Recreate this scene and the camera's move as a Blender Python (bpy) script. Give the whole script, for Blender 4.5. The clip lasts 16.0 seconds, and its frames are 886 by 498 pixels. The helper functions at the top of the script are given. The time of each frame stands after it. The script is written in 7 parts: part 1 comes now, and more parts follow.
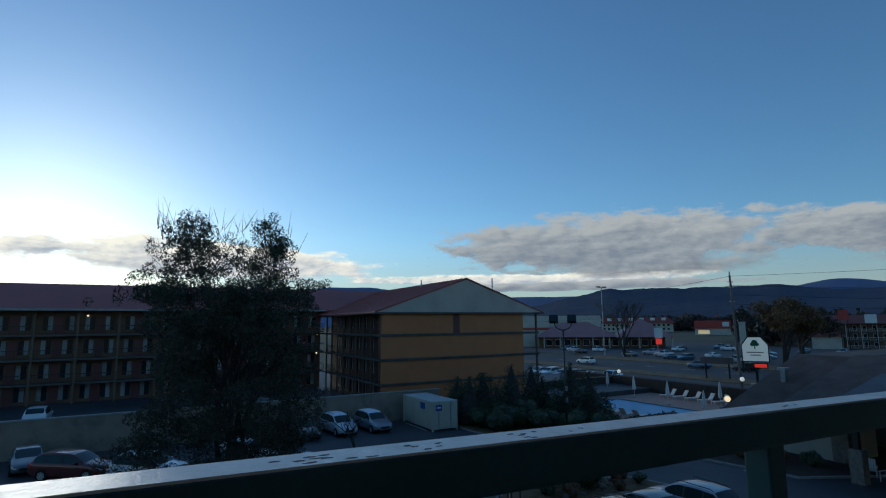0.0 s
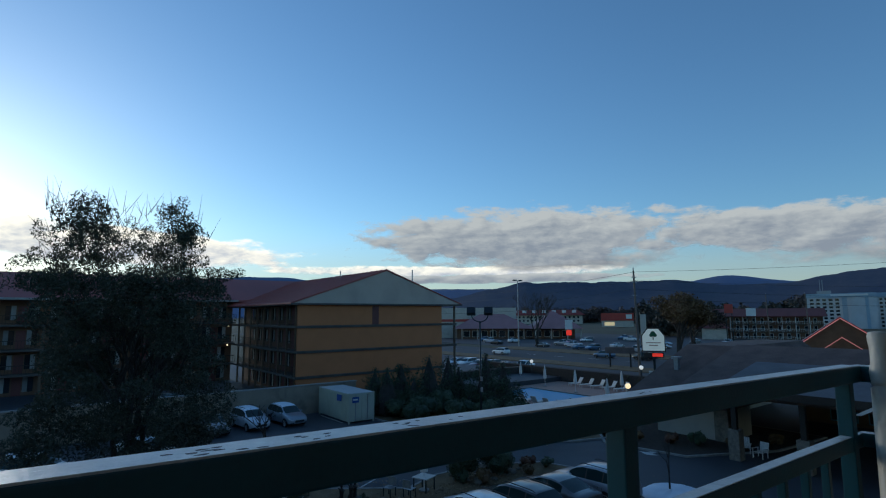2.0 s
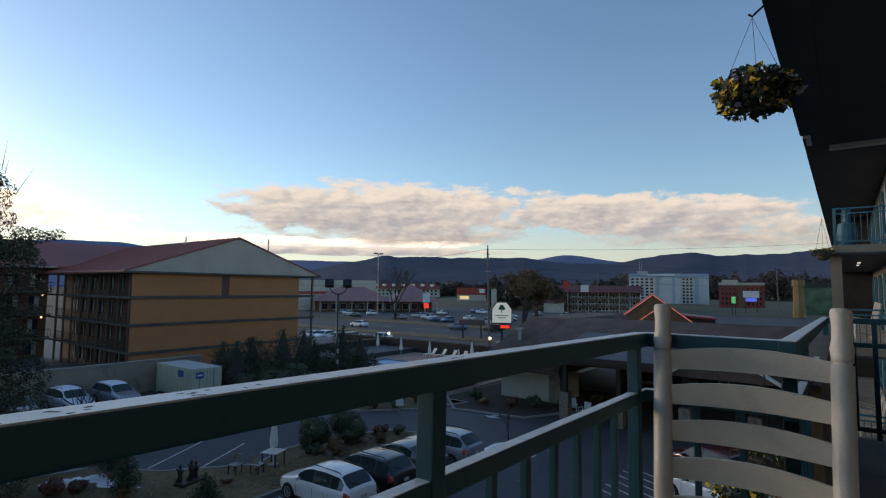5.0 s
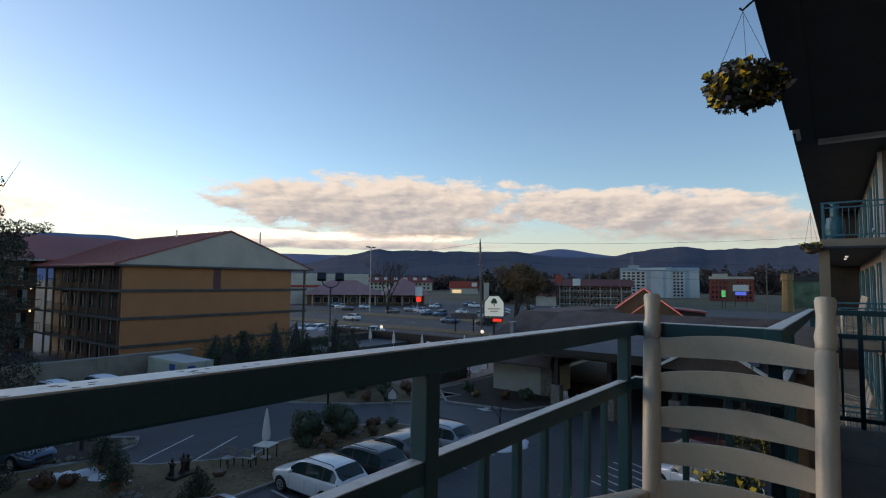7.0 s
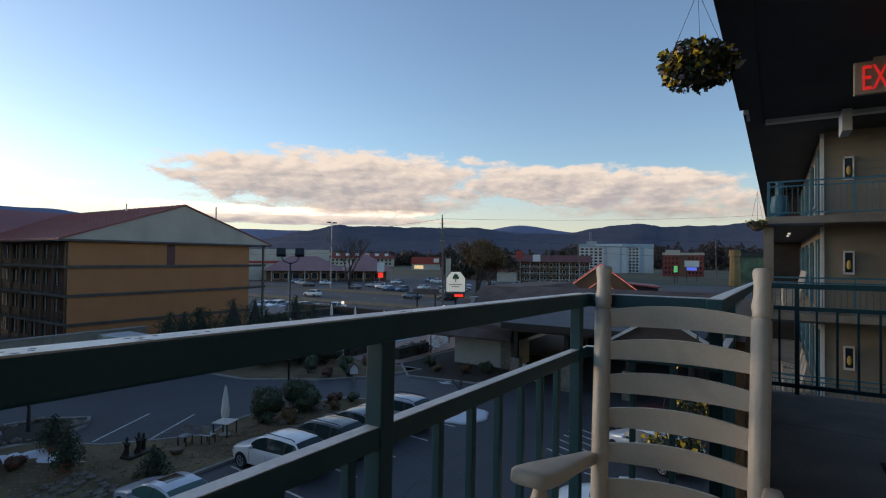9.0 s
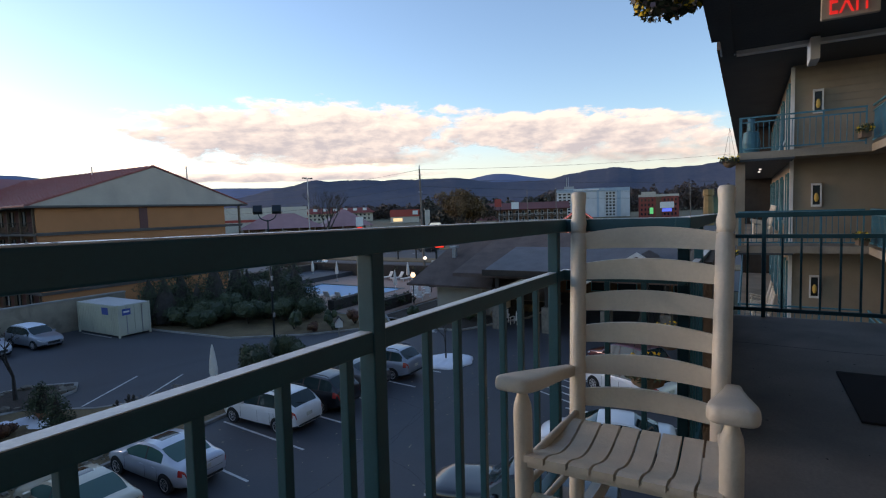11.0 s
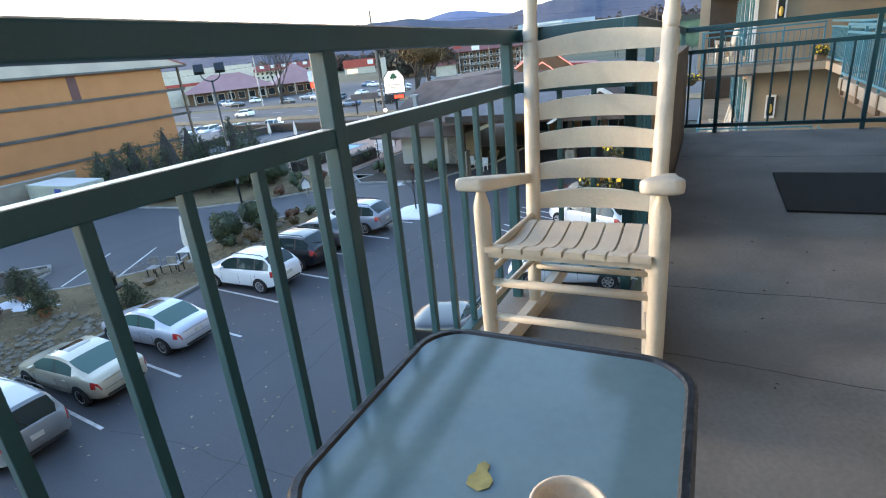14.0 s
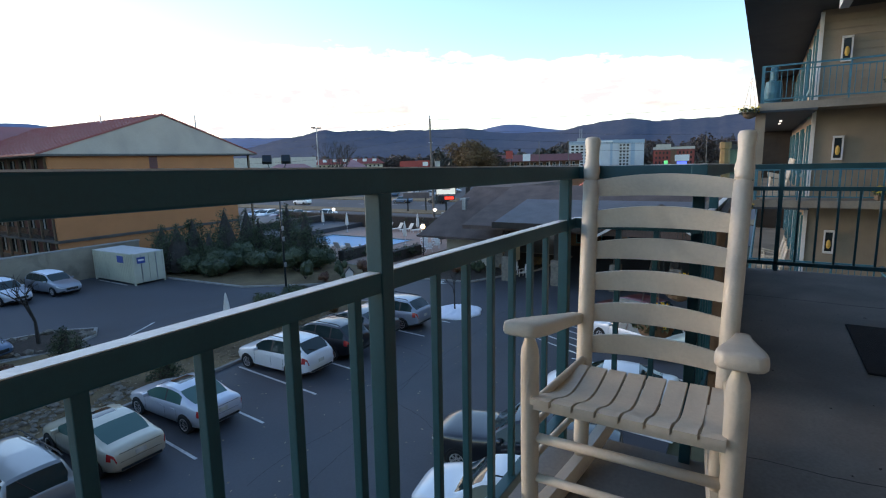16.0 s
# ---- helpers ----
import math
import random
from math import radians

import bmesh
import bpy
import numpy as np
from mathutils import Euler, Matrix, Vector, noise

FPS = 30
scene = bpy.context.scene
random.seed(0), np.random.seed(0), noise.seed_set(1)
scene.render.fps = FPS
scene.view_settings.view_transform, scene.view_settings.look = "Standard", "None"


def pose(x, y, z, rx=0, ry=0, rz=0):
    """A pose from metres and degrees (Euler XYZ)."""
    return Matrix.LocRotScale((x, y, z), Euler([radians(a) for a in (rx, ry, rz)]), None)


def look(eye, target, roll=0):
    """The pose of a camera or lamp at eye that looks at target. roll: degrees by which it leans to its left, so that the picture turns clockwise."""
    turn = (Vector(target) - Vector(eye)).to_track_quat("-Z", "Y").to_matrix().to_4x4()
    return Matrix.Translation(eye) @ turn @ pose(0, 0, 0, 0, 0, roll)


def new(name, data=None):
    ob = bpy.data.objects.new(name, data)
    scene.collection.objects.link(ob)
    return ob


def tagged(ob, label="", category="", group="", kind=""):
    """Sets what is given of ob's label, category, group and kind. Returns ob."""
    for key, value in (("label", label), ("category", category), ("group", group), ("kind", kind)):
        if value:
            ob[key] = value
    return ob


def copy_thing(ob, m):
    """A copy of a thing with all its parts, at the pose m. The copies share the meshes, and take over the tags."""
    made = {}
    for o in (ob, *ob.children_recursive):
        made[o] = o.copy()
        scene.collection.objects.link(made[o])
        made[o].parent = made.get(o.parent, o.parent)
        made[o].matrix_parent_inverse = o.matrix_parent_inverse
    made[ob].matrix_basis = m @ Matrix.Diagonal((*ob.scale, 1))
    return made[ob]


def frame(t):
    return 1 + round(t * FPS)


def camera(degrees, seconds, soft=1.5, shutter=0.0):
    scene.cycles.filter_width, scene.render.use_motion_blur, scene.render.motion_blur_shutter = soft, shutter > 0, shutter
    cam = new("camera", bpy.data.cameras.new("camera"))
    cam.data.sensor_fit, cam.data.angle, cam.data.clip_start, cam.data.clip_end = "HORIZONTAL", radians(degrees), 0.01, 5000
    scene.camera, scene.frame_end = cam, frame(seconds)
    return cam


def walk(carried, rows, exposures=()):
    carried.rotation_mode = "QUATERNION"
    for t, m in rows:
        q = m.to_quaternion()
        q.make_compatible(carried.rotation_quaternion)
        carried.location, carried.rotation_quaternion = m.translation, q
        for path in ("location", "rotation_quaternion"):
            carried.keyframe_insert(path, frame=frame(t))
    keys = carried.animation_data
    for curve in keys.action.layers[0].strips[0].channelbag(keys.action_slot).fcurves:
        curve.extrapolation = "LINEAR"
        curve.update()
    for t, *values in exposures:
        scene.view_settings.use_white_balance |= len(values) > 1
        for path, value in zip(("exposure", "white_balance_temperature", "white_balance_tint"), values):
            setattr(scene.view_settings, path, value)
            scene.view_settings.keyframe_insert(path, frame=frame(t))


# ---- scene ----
cam = camera(80.5, 16.0, soft=1.15)

PATH = [
    (0, (0.212, 0.092, 1.185), (1.167, 1.826, 1.470), -0.57),
    (0.5, (0.209, 0.074, 1.190), (1.192, 1.792, 1.475), -0.31),
    (1, (0.207, 0.058, 1.190), (1.270, 1.729, 1.471), -0.24),
    (1.5, (0.206, 0.043, 1.187), (1.340, 1.669, 1.452), -0.31),
    (2, (0.208, 0.026, 1.195), (1.416, 1.599, 1.446), -0.36),
    (2.5, (0.215, 0.002, 1.199), (1.605, 1.420, 1.436), -0.34),
    (3, (0.230, -0.017, 1.196), (1.681, 1.342, 1.414), -0.13),
    (3.5, (0.249, -0.028, 1.194), (1.766, 1.260, 1.388), -0.04),
    (4, (0.265, -0.024, 1.192), (1.833, 1.206, 1.368), 0.12),
    (6.5, (0.247, -0.011, 1.177), (1.839, 1.195, 1.307), 0.70),
    (7, (0.246, -0.023, 1.173), (1.848, 1.166, 1.299), 0.56),
    (7.5, (0.244, -0.024, 1.169), (1.868, 1.139, 1.289), 0.57),
    (8, (0.244, -0.026, 1.166), (1.885, 1.113, 1.263), 0.64),
    (8.2, (0.246, -0.027, 1.165), (1.898, 1.099, 1.242), 0.78),
    (10.3, (0.237, -0.056, 1.143), (1.951, 0.974, 1.15), -0.2),
    (10.5, (0.228, -0.053, 1.131), (1.944, 0.975, 1.125), -0.3),
    (11, (0.194, -0.063, 1.095), (1.917, 0.941, 0.944), -1.9),
    (11.5, (0.191, -0.072, 1.092), (1.931, 0.879, 0.832), -2.7),
    (12, (0.191, -0.076, 1.088), (1.943, 0.846, 0.803), -3.1),
    (12.5, (0.192, -0.074, 1.084), (1.943, 0.848, 0.794), -3.4),
    (13, (0.15, -0.102, 1.022), (1.891, 0.798, 0.622), -3.7),
    (13.5, (0.091, -0.142, 0.997), (1.794, 0.681, 0.346), -5.4),
    (13.8, (0.100, -0.137, 1.004), (1.772, 0.707, 0.304), -5.2),
    (14, (0.096, -0.130, 0.996), (1.753, 0.743, 0.293), -6.2),
    (14.5, (0.116, -0.121, 1.012), (1.784, 0.795, 0.399), -5.8),
    (15, (0.139, -0.101, 1.029), (1.824, 0.889, 0.606), -2.7),
    (15.5, (0.166, -0.101, 1.043), (1.837, 0.919, 0.632), -2.1),
    (16, (0.207, -0.056, 1.073), (1.889, 0.973, 0.742), -1.5),
]
# the clip's camera opens up as it turns down to the table, and warms a little
EXPOSURES = [(0.0, 0.08, 6150, 3), (1.5, 0.29, 6250, 3), (2.5, 0.4, 6550, 6), (3.0, 0.57, 7350, 12), (3.5, 0.79, 8250, 17), (4.2, 0.89, 8450, 17), (8.0, 0.93, 8650, 19), (10.5, 1.1, 8700, 22), (11.0, 1.4, 8700, 23),
             (12.5, 1.67, 8650, 22), (13.0, 1.9, 8650, 20), (13.5, 3.27, 10300, 19), (14.0, 3.36, 9800, 18), (14.5, 3.4, 9900, 19), (15.0, 2.77, 9100, 18), (15.5, 2.58, 8850, 18), (16.0, 2.05, 8450, 18)]
walk(cam, [(t, look(*p)) for t, *p in PATH], EXPOSURES)

# ---- light ----
SUN_AZ, SUN_EL = -9.0, 9.0          # degrees east of +y, and above the horizon
world = bpy.data.worlds.new("world")
scene.world = world
world.use_nodes = True
wn = world.node_tree.nodes
sky = wn.new("ShaderNodeTexSky")
sky.sky_type, sky.sun_disc = "NISHITA", False
sky.sun_elevation, sky.sun_rotation = radians(SUN_EL), radians(SUN_AZ)
sky.air_density, sky.dust_density, sky.ozone_density = 1.0, 0.28, 4.0
wn["Background"].inputs["Strength"].default_value = 0.15
world.node_tree.links.new(sky.outputs[0], wn["Background"].inputs["Color"])
sun = new("sun", bpy.data.lights.new("sun", "SUN"))
sun.data.energy, sun.data.angle, sun.data.color = 0.5, radians(14), (1.0, 0.92, 0.84)
sun.matrix_world = look((0, 0, 0), (-math.sin(radians(SUN_AZ)), -math.cos(radians(SUN_AZ)), -math.tan(radians(SUN_EL))))


# ---- materials ----
def mat(name, rgb, rough=0.6, metal=0.0, var=0.25, scale=6.0, fine=60.0, bump=0.15, tint=None, stain=0.0, rand=0.0, gloss=None, coat=0.0):
    """A painted or mineral surface: colour varied at two scales, fine relief, stains with their own shape, and a shift per object."""
    m = bpy.data.materials.new(name)
    m.use_nodes = True
    n, l = m.node_tree.nodes, m.node_tree.links
    b = n["Principled BSDF"]
    co = n.new("ShaderNodeTexCoord")
    big, small = n.new("ShaderNodeTexNoise"), n.new("ShaderNodeTexNoise")
    big.inputs["Scale"].default_value, big.inputs["Detail"].default_value = scale, 5
    small.inputs["Scale"].default_value, small.inputs["Detail"].default_value = fine, 4
    for t in (big, small):
        l.new(co.outputs["Object"], t.inputs["Vector"])
    ramp = n.new("ShaderNodeValToRGB")
    dark = [c * (1 - var) for c in rgb]
    light = list(tint) if tint else [min(1, c * (1 + var)) for c in rgb]
    ramp.color_ramp.elements[0].position, ramp.color_ramp.elements[0].color = 0.3, (*dark, 1)
    ramp.color_ramp.elements[1].position, ramp.color_ramp.elements[1].color = 0.72, (*light, 1)
    mix = n.new("ShaderNodeMath")
    mix.operation = "MULTIPLY_ADD"
    l.new(small.outputs["Fac"], mix.inputs[0])
    mix.inputs[1].default_value = 0.35
    half = n.new("ShaderNodeMath")
    half.operation = "MULTIPLY_ADD"
    half.inputs[1].default_value, half.inputs[2].default_value = 0.65, 0.0
    l.new(big.outputs["Fac"], half.inputs[0])
    l.new(half.outputs[0], mix.inputs[2])
    l.new(mix.outputs[0], ramp.inputs["Fac"])
    out = ramp.outputs["Color"]
    if stain:
        st = n.new("ShaderNodeTexNoise")
        st.inputs["Scale"].default_value, st.inputs["Detail"].default_value, st.inputs["Distortion"].default_value = scale * 0.37, 8, 1.2
        l.new(co.outputs["Object"], st.inputs["Vector"])
        sr = n.new("ShaderNodeMapRange")
        sr.inputs["From Min"].default_value, sr.inputs["From Max"].default_value = 0.52, 0.66
        sr.inputs["To Max"].default_value = stain
        l.new(st.outputs["Fac"], sr.inputs["Value"])
        mx = n.new("ShaderNodeMix")
        mx.data_type = "RGBA"
        l.new(sr.outputs[0], mx.inputs[0])
        l.new(out, mx.inputs[6])
        mx.inputs[7].default_value = (*[c * 0.45 for c in rgb], 1)
        out = mx.outputs[2]
    if rand:
        oi, hs, mr = n.new("ShaderNodeObjectInfo"), n.new("ShaderNodeHueSaturation"), n.new("ShaderNodeMapRange")
        mr.inputs["To Min"].default_value, mr.inputs["To Max"].default_value = 1 - rand, 1 + rand
        l.new(oi.outputs["Random"], mr.inputs["Value"])
        l.new(mr.outputs[0], hs.inputs["Value"])
        l.new(out, hs.inputs["Color"])
        out = hs.outputs["Color"]
    l.new(out, b.inputs["Base Color"])
    b.inputs["Roughness"].default_value, b.inputs["Metallic"].default_value = rough, metal
    b.inputs["Coat Weight"].default_value = coat
    b.inputs["Coat Roughness"].default_value = 0.06
    if gloss is not None:
        rr = n.new("ShaderNodeMapRange")
        rr.inputs["To Min"].default_value, rr.inputs["To Max"].default_value = gloss, rough
        l.new(mix.outputs[0], rr.inputs["Value"])
        l.new(rr.outputs[0], b.inputs["Roughness"])
    if bump:
        bp = n.new("ShaderNodeBump")
        bp.inputs["Strength"].default_value, bp.inputs["Distance"].default_value = bump, 0.02
        l.new(small.outputs["Fac"], bp.inputs["Height"])
        l.new(bp.outputs[0], b.inputs["Normal"])
    return m


def glow(name, rgb, strength):
    m = bpy.data.materials.new(name)
    m.use_nodes = True
    b = m.node_tree.nodes["Principled BSDF"]
    b.inputs["Base Color"].default_value = (*rgb, 1)
    b.inputs["Emission Color"].default_value, b.inputs["Emission Strength"].default_value = (*rgb, 1), strength
    return m


def leafy(name, a, b2, rough=0.6, spread=1.0):
    """Leaves: a colour of its own for each leaf, between two."""
    m = bpy.data.materials.new(name)
    m.use_nodes = True
    n, l = m.node_tree.nodes, m.node_tree.links
    g, r = n.new("ShaderNodeNewGeometry"), n.new("ShaderNodeValToRGB")
    r.color_ramp.elements[0].color, r.color_ramp.elements[1].color = (*a, 1), (*b2, 1)
    l.new(g.outputs["Random Per Island"], r.inputs["Fac"])
    l.new(r.outputs["Color"], n["Principled BSDF"].inputs["Base Color"])
    n["Principled BSDF"].inputs["Roughness"].default_value = rough
    return m


def clear(name, rgb, rough=0.03, dark=False):
    m = bpy.data.materials.new(name)
    m.use_nodes = True
    b = m.node_tree.nodes["Principled BSDF"]
    b.inputs["Base Color"].default_value, b.inputs["Roughness"].default_value = (*rgb, 1), rough
    b.inputs["IOR"].default_value = 1.5
    if not dark:
        b.inputs["Transmission Weight"].default_value = 0.9
    return m


M_RAIL = mat("green_paint", (0.002, 0.062, 0.078), 0.45, var=0.2, scale=9, fine=120, bump=0.03, stain=0.25)
# worn rail paint, with the sky's pale sheen put into its colour
M_RAILTOP = mat("worn_paint_with_sheen", (0.62, 0.66, 0.67), 0.36, var=0.14, scale=30, fine=160, bump=0.1, tint=(0.76, 0.78, 0.78), stain=0.3)
M_BLACK = mat("black_paint", (0.012, 0.02, 0.022), 0.4, var=0.3, bump=0.1)
M_TEAL = mat("teal_paint", (0.03, 0.17, 0.22), 0.45, var=0.25, bump=0.1, stain=0.3)
M_CHAIR = mat("cream_paint", (0.62, 0.53, 0.42), 0.42, var=0.1, scale=8, fine=90, bump=0.12, stain=0.25)
M_CONC = mat("walkway_concrete", (0.165, 0.15, 0.132), 0.72, var=0.34, scale=2.2, fine=70, bump=0.08, stain=0.5)
M_CONCW = mat("poured_concrete", (0.28, 0.23, 0.175), 0.85, var=0.22, scale=1.2, fine=20, bump=0.2, stain=0.5)
M_SOFFIT = mat("dark_soffit", (0.045, 0.05, 0.055), 0.7, var=0.25, scale=1.5, fine=30, bump=0.2, stain=0.4)
M_WHITE = mat("white_paint", (0.72, 0.71, 0.68), 0.5, var=0.1, scale=3, stain=0.15)
M_SIDING = mat("tan_siding", (0.3, 0.228, 0.16), 0.6, var=0.12, scale=2, fine=40, bump=0.1, stain=0.2, rand=0.04)
M_SIDINGG = mat("grey_siding", (0.2, 0.2, 0.195), 0.6, var=0.12, scale=2, fine=40, bump=0.1, stain=0.2)
M_BROWN = mat("brown_timber", (0.14, 0.09, 0.055), 0.7, var=0.3, scale=4, fine=50, bump=0.3, stain=0.3)
M_MAT = mat("rubber_mat", (0.008, 0.008, 0.009), 0.9, var=0.5, fine=200, bump=0.6)
M_ASPH = mat("asphalt", (0.055, 0.06, 0.069), 0.8, var=0.3, scale=0.25, fine=14, bump=0.3, stain=0.45, gloss=0.5)
M_ROAD = mat("road_asphalt", (0.055, 0.057, 0.063), 0.8, var=0.2, scale=0.1, fine=6, bump=0.2, stain=0.3)
M_LINE = mat("road_paint", (0.6, 0.6, 0.58), 0.7, var=0.3, scale=3, fine=40, stain=0.5)
M_KERB = mat("kerb_concrete", (0.3, 0.29, 0.27), 0.85, var=0.25, scale=2, stain=0.4)
M_GROUND = mat("winter_grass", (0.07, 0.065, 0.035), 0.95, var=0.4, scale=0.05, fine=2.0, bump=0.4, tint=(0.1, 0.1, 0.05))
M_GRASS = mat("dry_lawn", (0.16, 0.1, 0.048), 0.95, var=0.5, scale=0.7, fine=30, bump=0.6, tint=(0.25, 0.17, 0.085))
M_MULCH = mat("bark_mulch", (0.05, 0.035, 0.025), 0.95, var=0.5, scale=3, fine=40, bump=0.9)
M_ROCK = mat("field_stone", (0.19, 0.16, 0.125), 0.85, var=0.5, scale=5, fine=40, bump=0.5, rand=0.25)
M_ORANGE = mat("orange_stucco", (0.47, 0.172, 0.066), 0.85, var=0.1, scale=0.6, fine=12, bump=0.25, stain=0.12)
M_ORBAND = mat("weathered_band", (0.1, 0.085, 0.075), 0.8, var=0.3, scale=1.0, stain=0.4)
M_REDROOF = mat("red_metal_roof", (0.30, 0.06, 0.05), 0.5, var=0.15, scale=0.4, fine=6, stain=0.25)
M_GABLE = mat("grey_gable_boards", (0.44, 0.36, 0.3), 0.8, var=0.12, scale=0.5, fine=8, stain=0.2)
# the shade of recessed walls is put into this dark colour
M_DARKIN = mat("recess_shade_wall", (0.16, 0.085, 0.05), 0.85, var=0.25, scale=1)
M_DOOR = mat("dark_red_door", (0.13, 0.035, 0.03), 0.55, var=0.2, rand=0.2)
M_CURTAIN = mat("pale_curtain", (0.3, 0.3, 0.29), 0.8, var=0.2, scale=2, rand=0.25)
M_WINDARK = clear("dark_window_glass", (0.015, 0.02, 0.025), 0.06, dark=True)
M_SHINGLE = mat("brown_shingles", (0.13, 0.085, 0.07), 0.9, var=0.35, scale=0.8, fine=9, bump=0.6, stain=0.3)
M_STUCCO = mat("cream_stucco", (0.5, 0.45, 0.38), 0.85, var=0.12, scale=1, stain=0.25)
M_STONE = mat("stacked_stone", (0.22, 0.185, 0.15), 0.9, var=0.5, scale=3.5, fine=18, bump=0.8)
M_WOODDK = mat("dark_timber", (0.035, 0.026, 0.02), 0.75, var=0.3, scale=3)
M_POLE = mat("weathered_pole_wood", (0.16, 0.13, 0.11), 0.9, var=0.3, scale=2)
M_METAL = mat("galvanised_steel", (0.35, 0.36, 0.37), 0.45, metal=0.8, var=0.2)
M_CONTAIN = mat("cream_container_paint", (0.47, 0.47, 0.37), 0.55, var=0.1, scale=0.8, stain=0.25)
M_BLUESIGN = mat("blue_decal", (0.03, 0.08, 0.3), 0.5)
M_SNOW = mat("thin_snow", (0.82, 0.86, 0.92), 0.7, var=0.06, scale=3, bump=0.5)
M_TYRE = mat("tyre_rubber", (0.012, 0.012, 0.012), 0.85, var=0.3)
M_RIM = mat("alloy_rim", (0.6, 0.61, 0.62), 0.3, metal=0.5, var=0.1)
M_TRIM = mat("black_plastic_trim", (0.015, 0.015, 0.016), 0.55, var=0.2)
M_CARGLASS = clear("tinted_car_glass", (0.014, 0.034, 0.035), 0.04, dark=True)
M_TAIL = mat("red_tail_lamp", (0.5, 0.02, 0.02), 0.2, var=0.1, coat=0.6)
M_HEAD = mat("clear_head_lamp", (0.6, 0.62, 0.65), 0.15, var=0.1, coat=0.6)
M_PLATE = mat("pale_plate", (0.5, 0.5, 0.45), 0.5)
M_BARK = mat("dark_bark", (0.05, 0.042, 0.036), 0.95, var=0.4, scale=5, fine=40, bump=0.8)
M_LEAF = leafy("dull_tree_leaves", (0.018, 0.03, 0.018), (0.06, 0.06, 0.03))
M_SHRUB = leafy("evergreen_leaves", (0.02, 0.042, 0.02), (0.058, 0.08, 0.034))
M_RUST = leafy("rust_leaves", (0.10, 0.05, 0.02), (0.17, 0.1, 0.035))
M_REDSHRUB = leafy("red_shrub_leaves", (0.09, 0.03, 0.02), (0.16, 0.07, 0.03))
M_FLOWER = leafy("yellow_petals", (0.75, 0.42, 0.02), (0.85, 0.6, 0.05))
M_FLOWERW = leafy("pale_violet_petals", (0.3, 0.25, 0.35), (0.6, 0.55, 0.5))
# distance haze is put into the blue of both hill colours
M_HILL = mat("haze_blue_hillside", (0.045, 0.07, 0.13), 1.0, var=0.35, scale=0.006, fine=0.06, bump=0.0, tint=(0.09, 0.09, 0.115))
M_HILLFAR = mat("haze_blue_far_ridge", (0.08, 0.135, 0.25), 1.0, var=0.15, scale=0.003, fine=0.03, bump=0.0)
M_WATER = clear("pool_water", (0.08, 0.4, 0.66), 0.3, dark=True)
M_WATER.node_tree.nodes["Principled BSDF"].inputs["IOR"].default_value = 1.15
M_DECK = mat("pool_deck", (0.38, 0.24, 0.19), 0.8, var=0.15, scale=1)
M_RED = mat("red_fascia", (0.42, 0.05, 0.035), 0.5, var=0.15, scale=0.5)
M_BRICK = mat("red_brick_wall", (0.27, 0.05, 0.04), 0.85, var=0.25, scale=0.5, fine=8)
M_YELLOW = mat("yellow_bus_paint", (0.7, 0.33, 0.02), 0.4, var=0.08, coat=0.4)
M_UMB = mat("cream_canvas", (0.68, 0.66, 0.6), 0.9, var=0.1)
M_GLOBE = glow("lit_globe", (1.0, 0.72, 0.42), 0.9)
M_GLOBEW = glow("white_globe", (0.95, 0.92, 0.85), 0.4)
M_LED = glow("red_led", (1.0, 0.05, 0.03), 0.4)
M_NEON = glow("red_neon", (1.0, 0.3, 0.25), 0.2)
M_SIGNFACE = glow("lit_sign_face", (0.80, 0.86, 0.78), 0.14)
M_EXIT = glow("exit_letters", (1.0, 0.04, 0.04), 0.2)
M_WARM = glow("warm_lamp", (1.0, 0.6, 0.25), 0.35)


# ---- mesh helpers ----
def box(bm, x0, x1, y0, y1, z0, z1, bevel=0.0, m=None):
    r = bmesh.ops.create_cube(bm, size=1.0)
    vs = r["verts"]
    for v in vs:
        v.co = ((x0 + x1) / 2 + v.co.x * (x1 - x0), (y0 + y1) / 2 + v.co.y * (y1 - y0), (z0 + z1) / 2 + v.co.z * (z1 - z0))
    if bevel:
        es = list({e for v in vs for e in v.link_edges})
        r2 = bmesh.ops.bevel(bm, geom=es, offset=bevel, segments=2, affect="EDGES", profile=0.6)
        vs = list({v for f in r2["faces"] for v in f.verts} | {v for v in vs if v.is_valid})
    if m:
        bmesh.ops.transform(bm, matrix=m, verts=vs)
    return vs


def tube(bm, a, b, r0, r1=None, seg=10, cap=True):
    """A tapered round bar from a to b."""
    a, b = Vector(a), Vector(b)
    d = b - a
    r = bmesh.ops.create_cone(bm, cap_ends=cap, segments=seg, radius1=r0, radius2=r0 if r1 is None else r1, depth=d.length)
    bmesh.ops.transform(bm, matrix=Matrix.Translation((a + b) / 2) @ d.to_track_quat("Z", "Y").to_matrix().to_4x4(), verts=r["verts"])
    return r["verts"]


def lathe(bm, profile, seg=16, at=(0, 0, 0), m=None):
    """A turned form from (radius, height) pairs."""
    rings = []
    for r, z in profile:
        ring = [bm.verts.new((at[0] + r * math.cos(2 * math.pi * i / seg), at[1] + r * math.sin(2 * math.pi * i / seg), at[2] + z)) for i in range(seg)]
        rings.append(ring)
    for a, b in zip(rings, rings[1:]):
        for i in range(seg):
            bm.faces.new((a[i], a[(i + 1) % seg], b[(i + 1) % seg], b[i]))
    bm.faces.new(rings[0][::-1]), bm.faces.new(rings[-1])
    if m:
        bmesh.ops.transform(bm, matrix=m, verts=[v for ring in rings for v in ring])


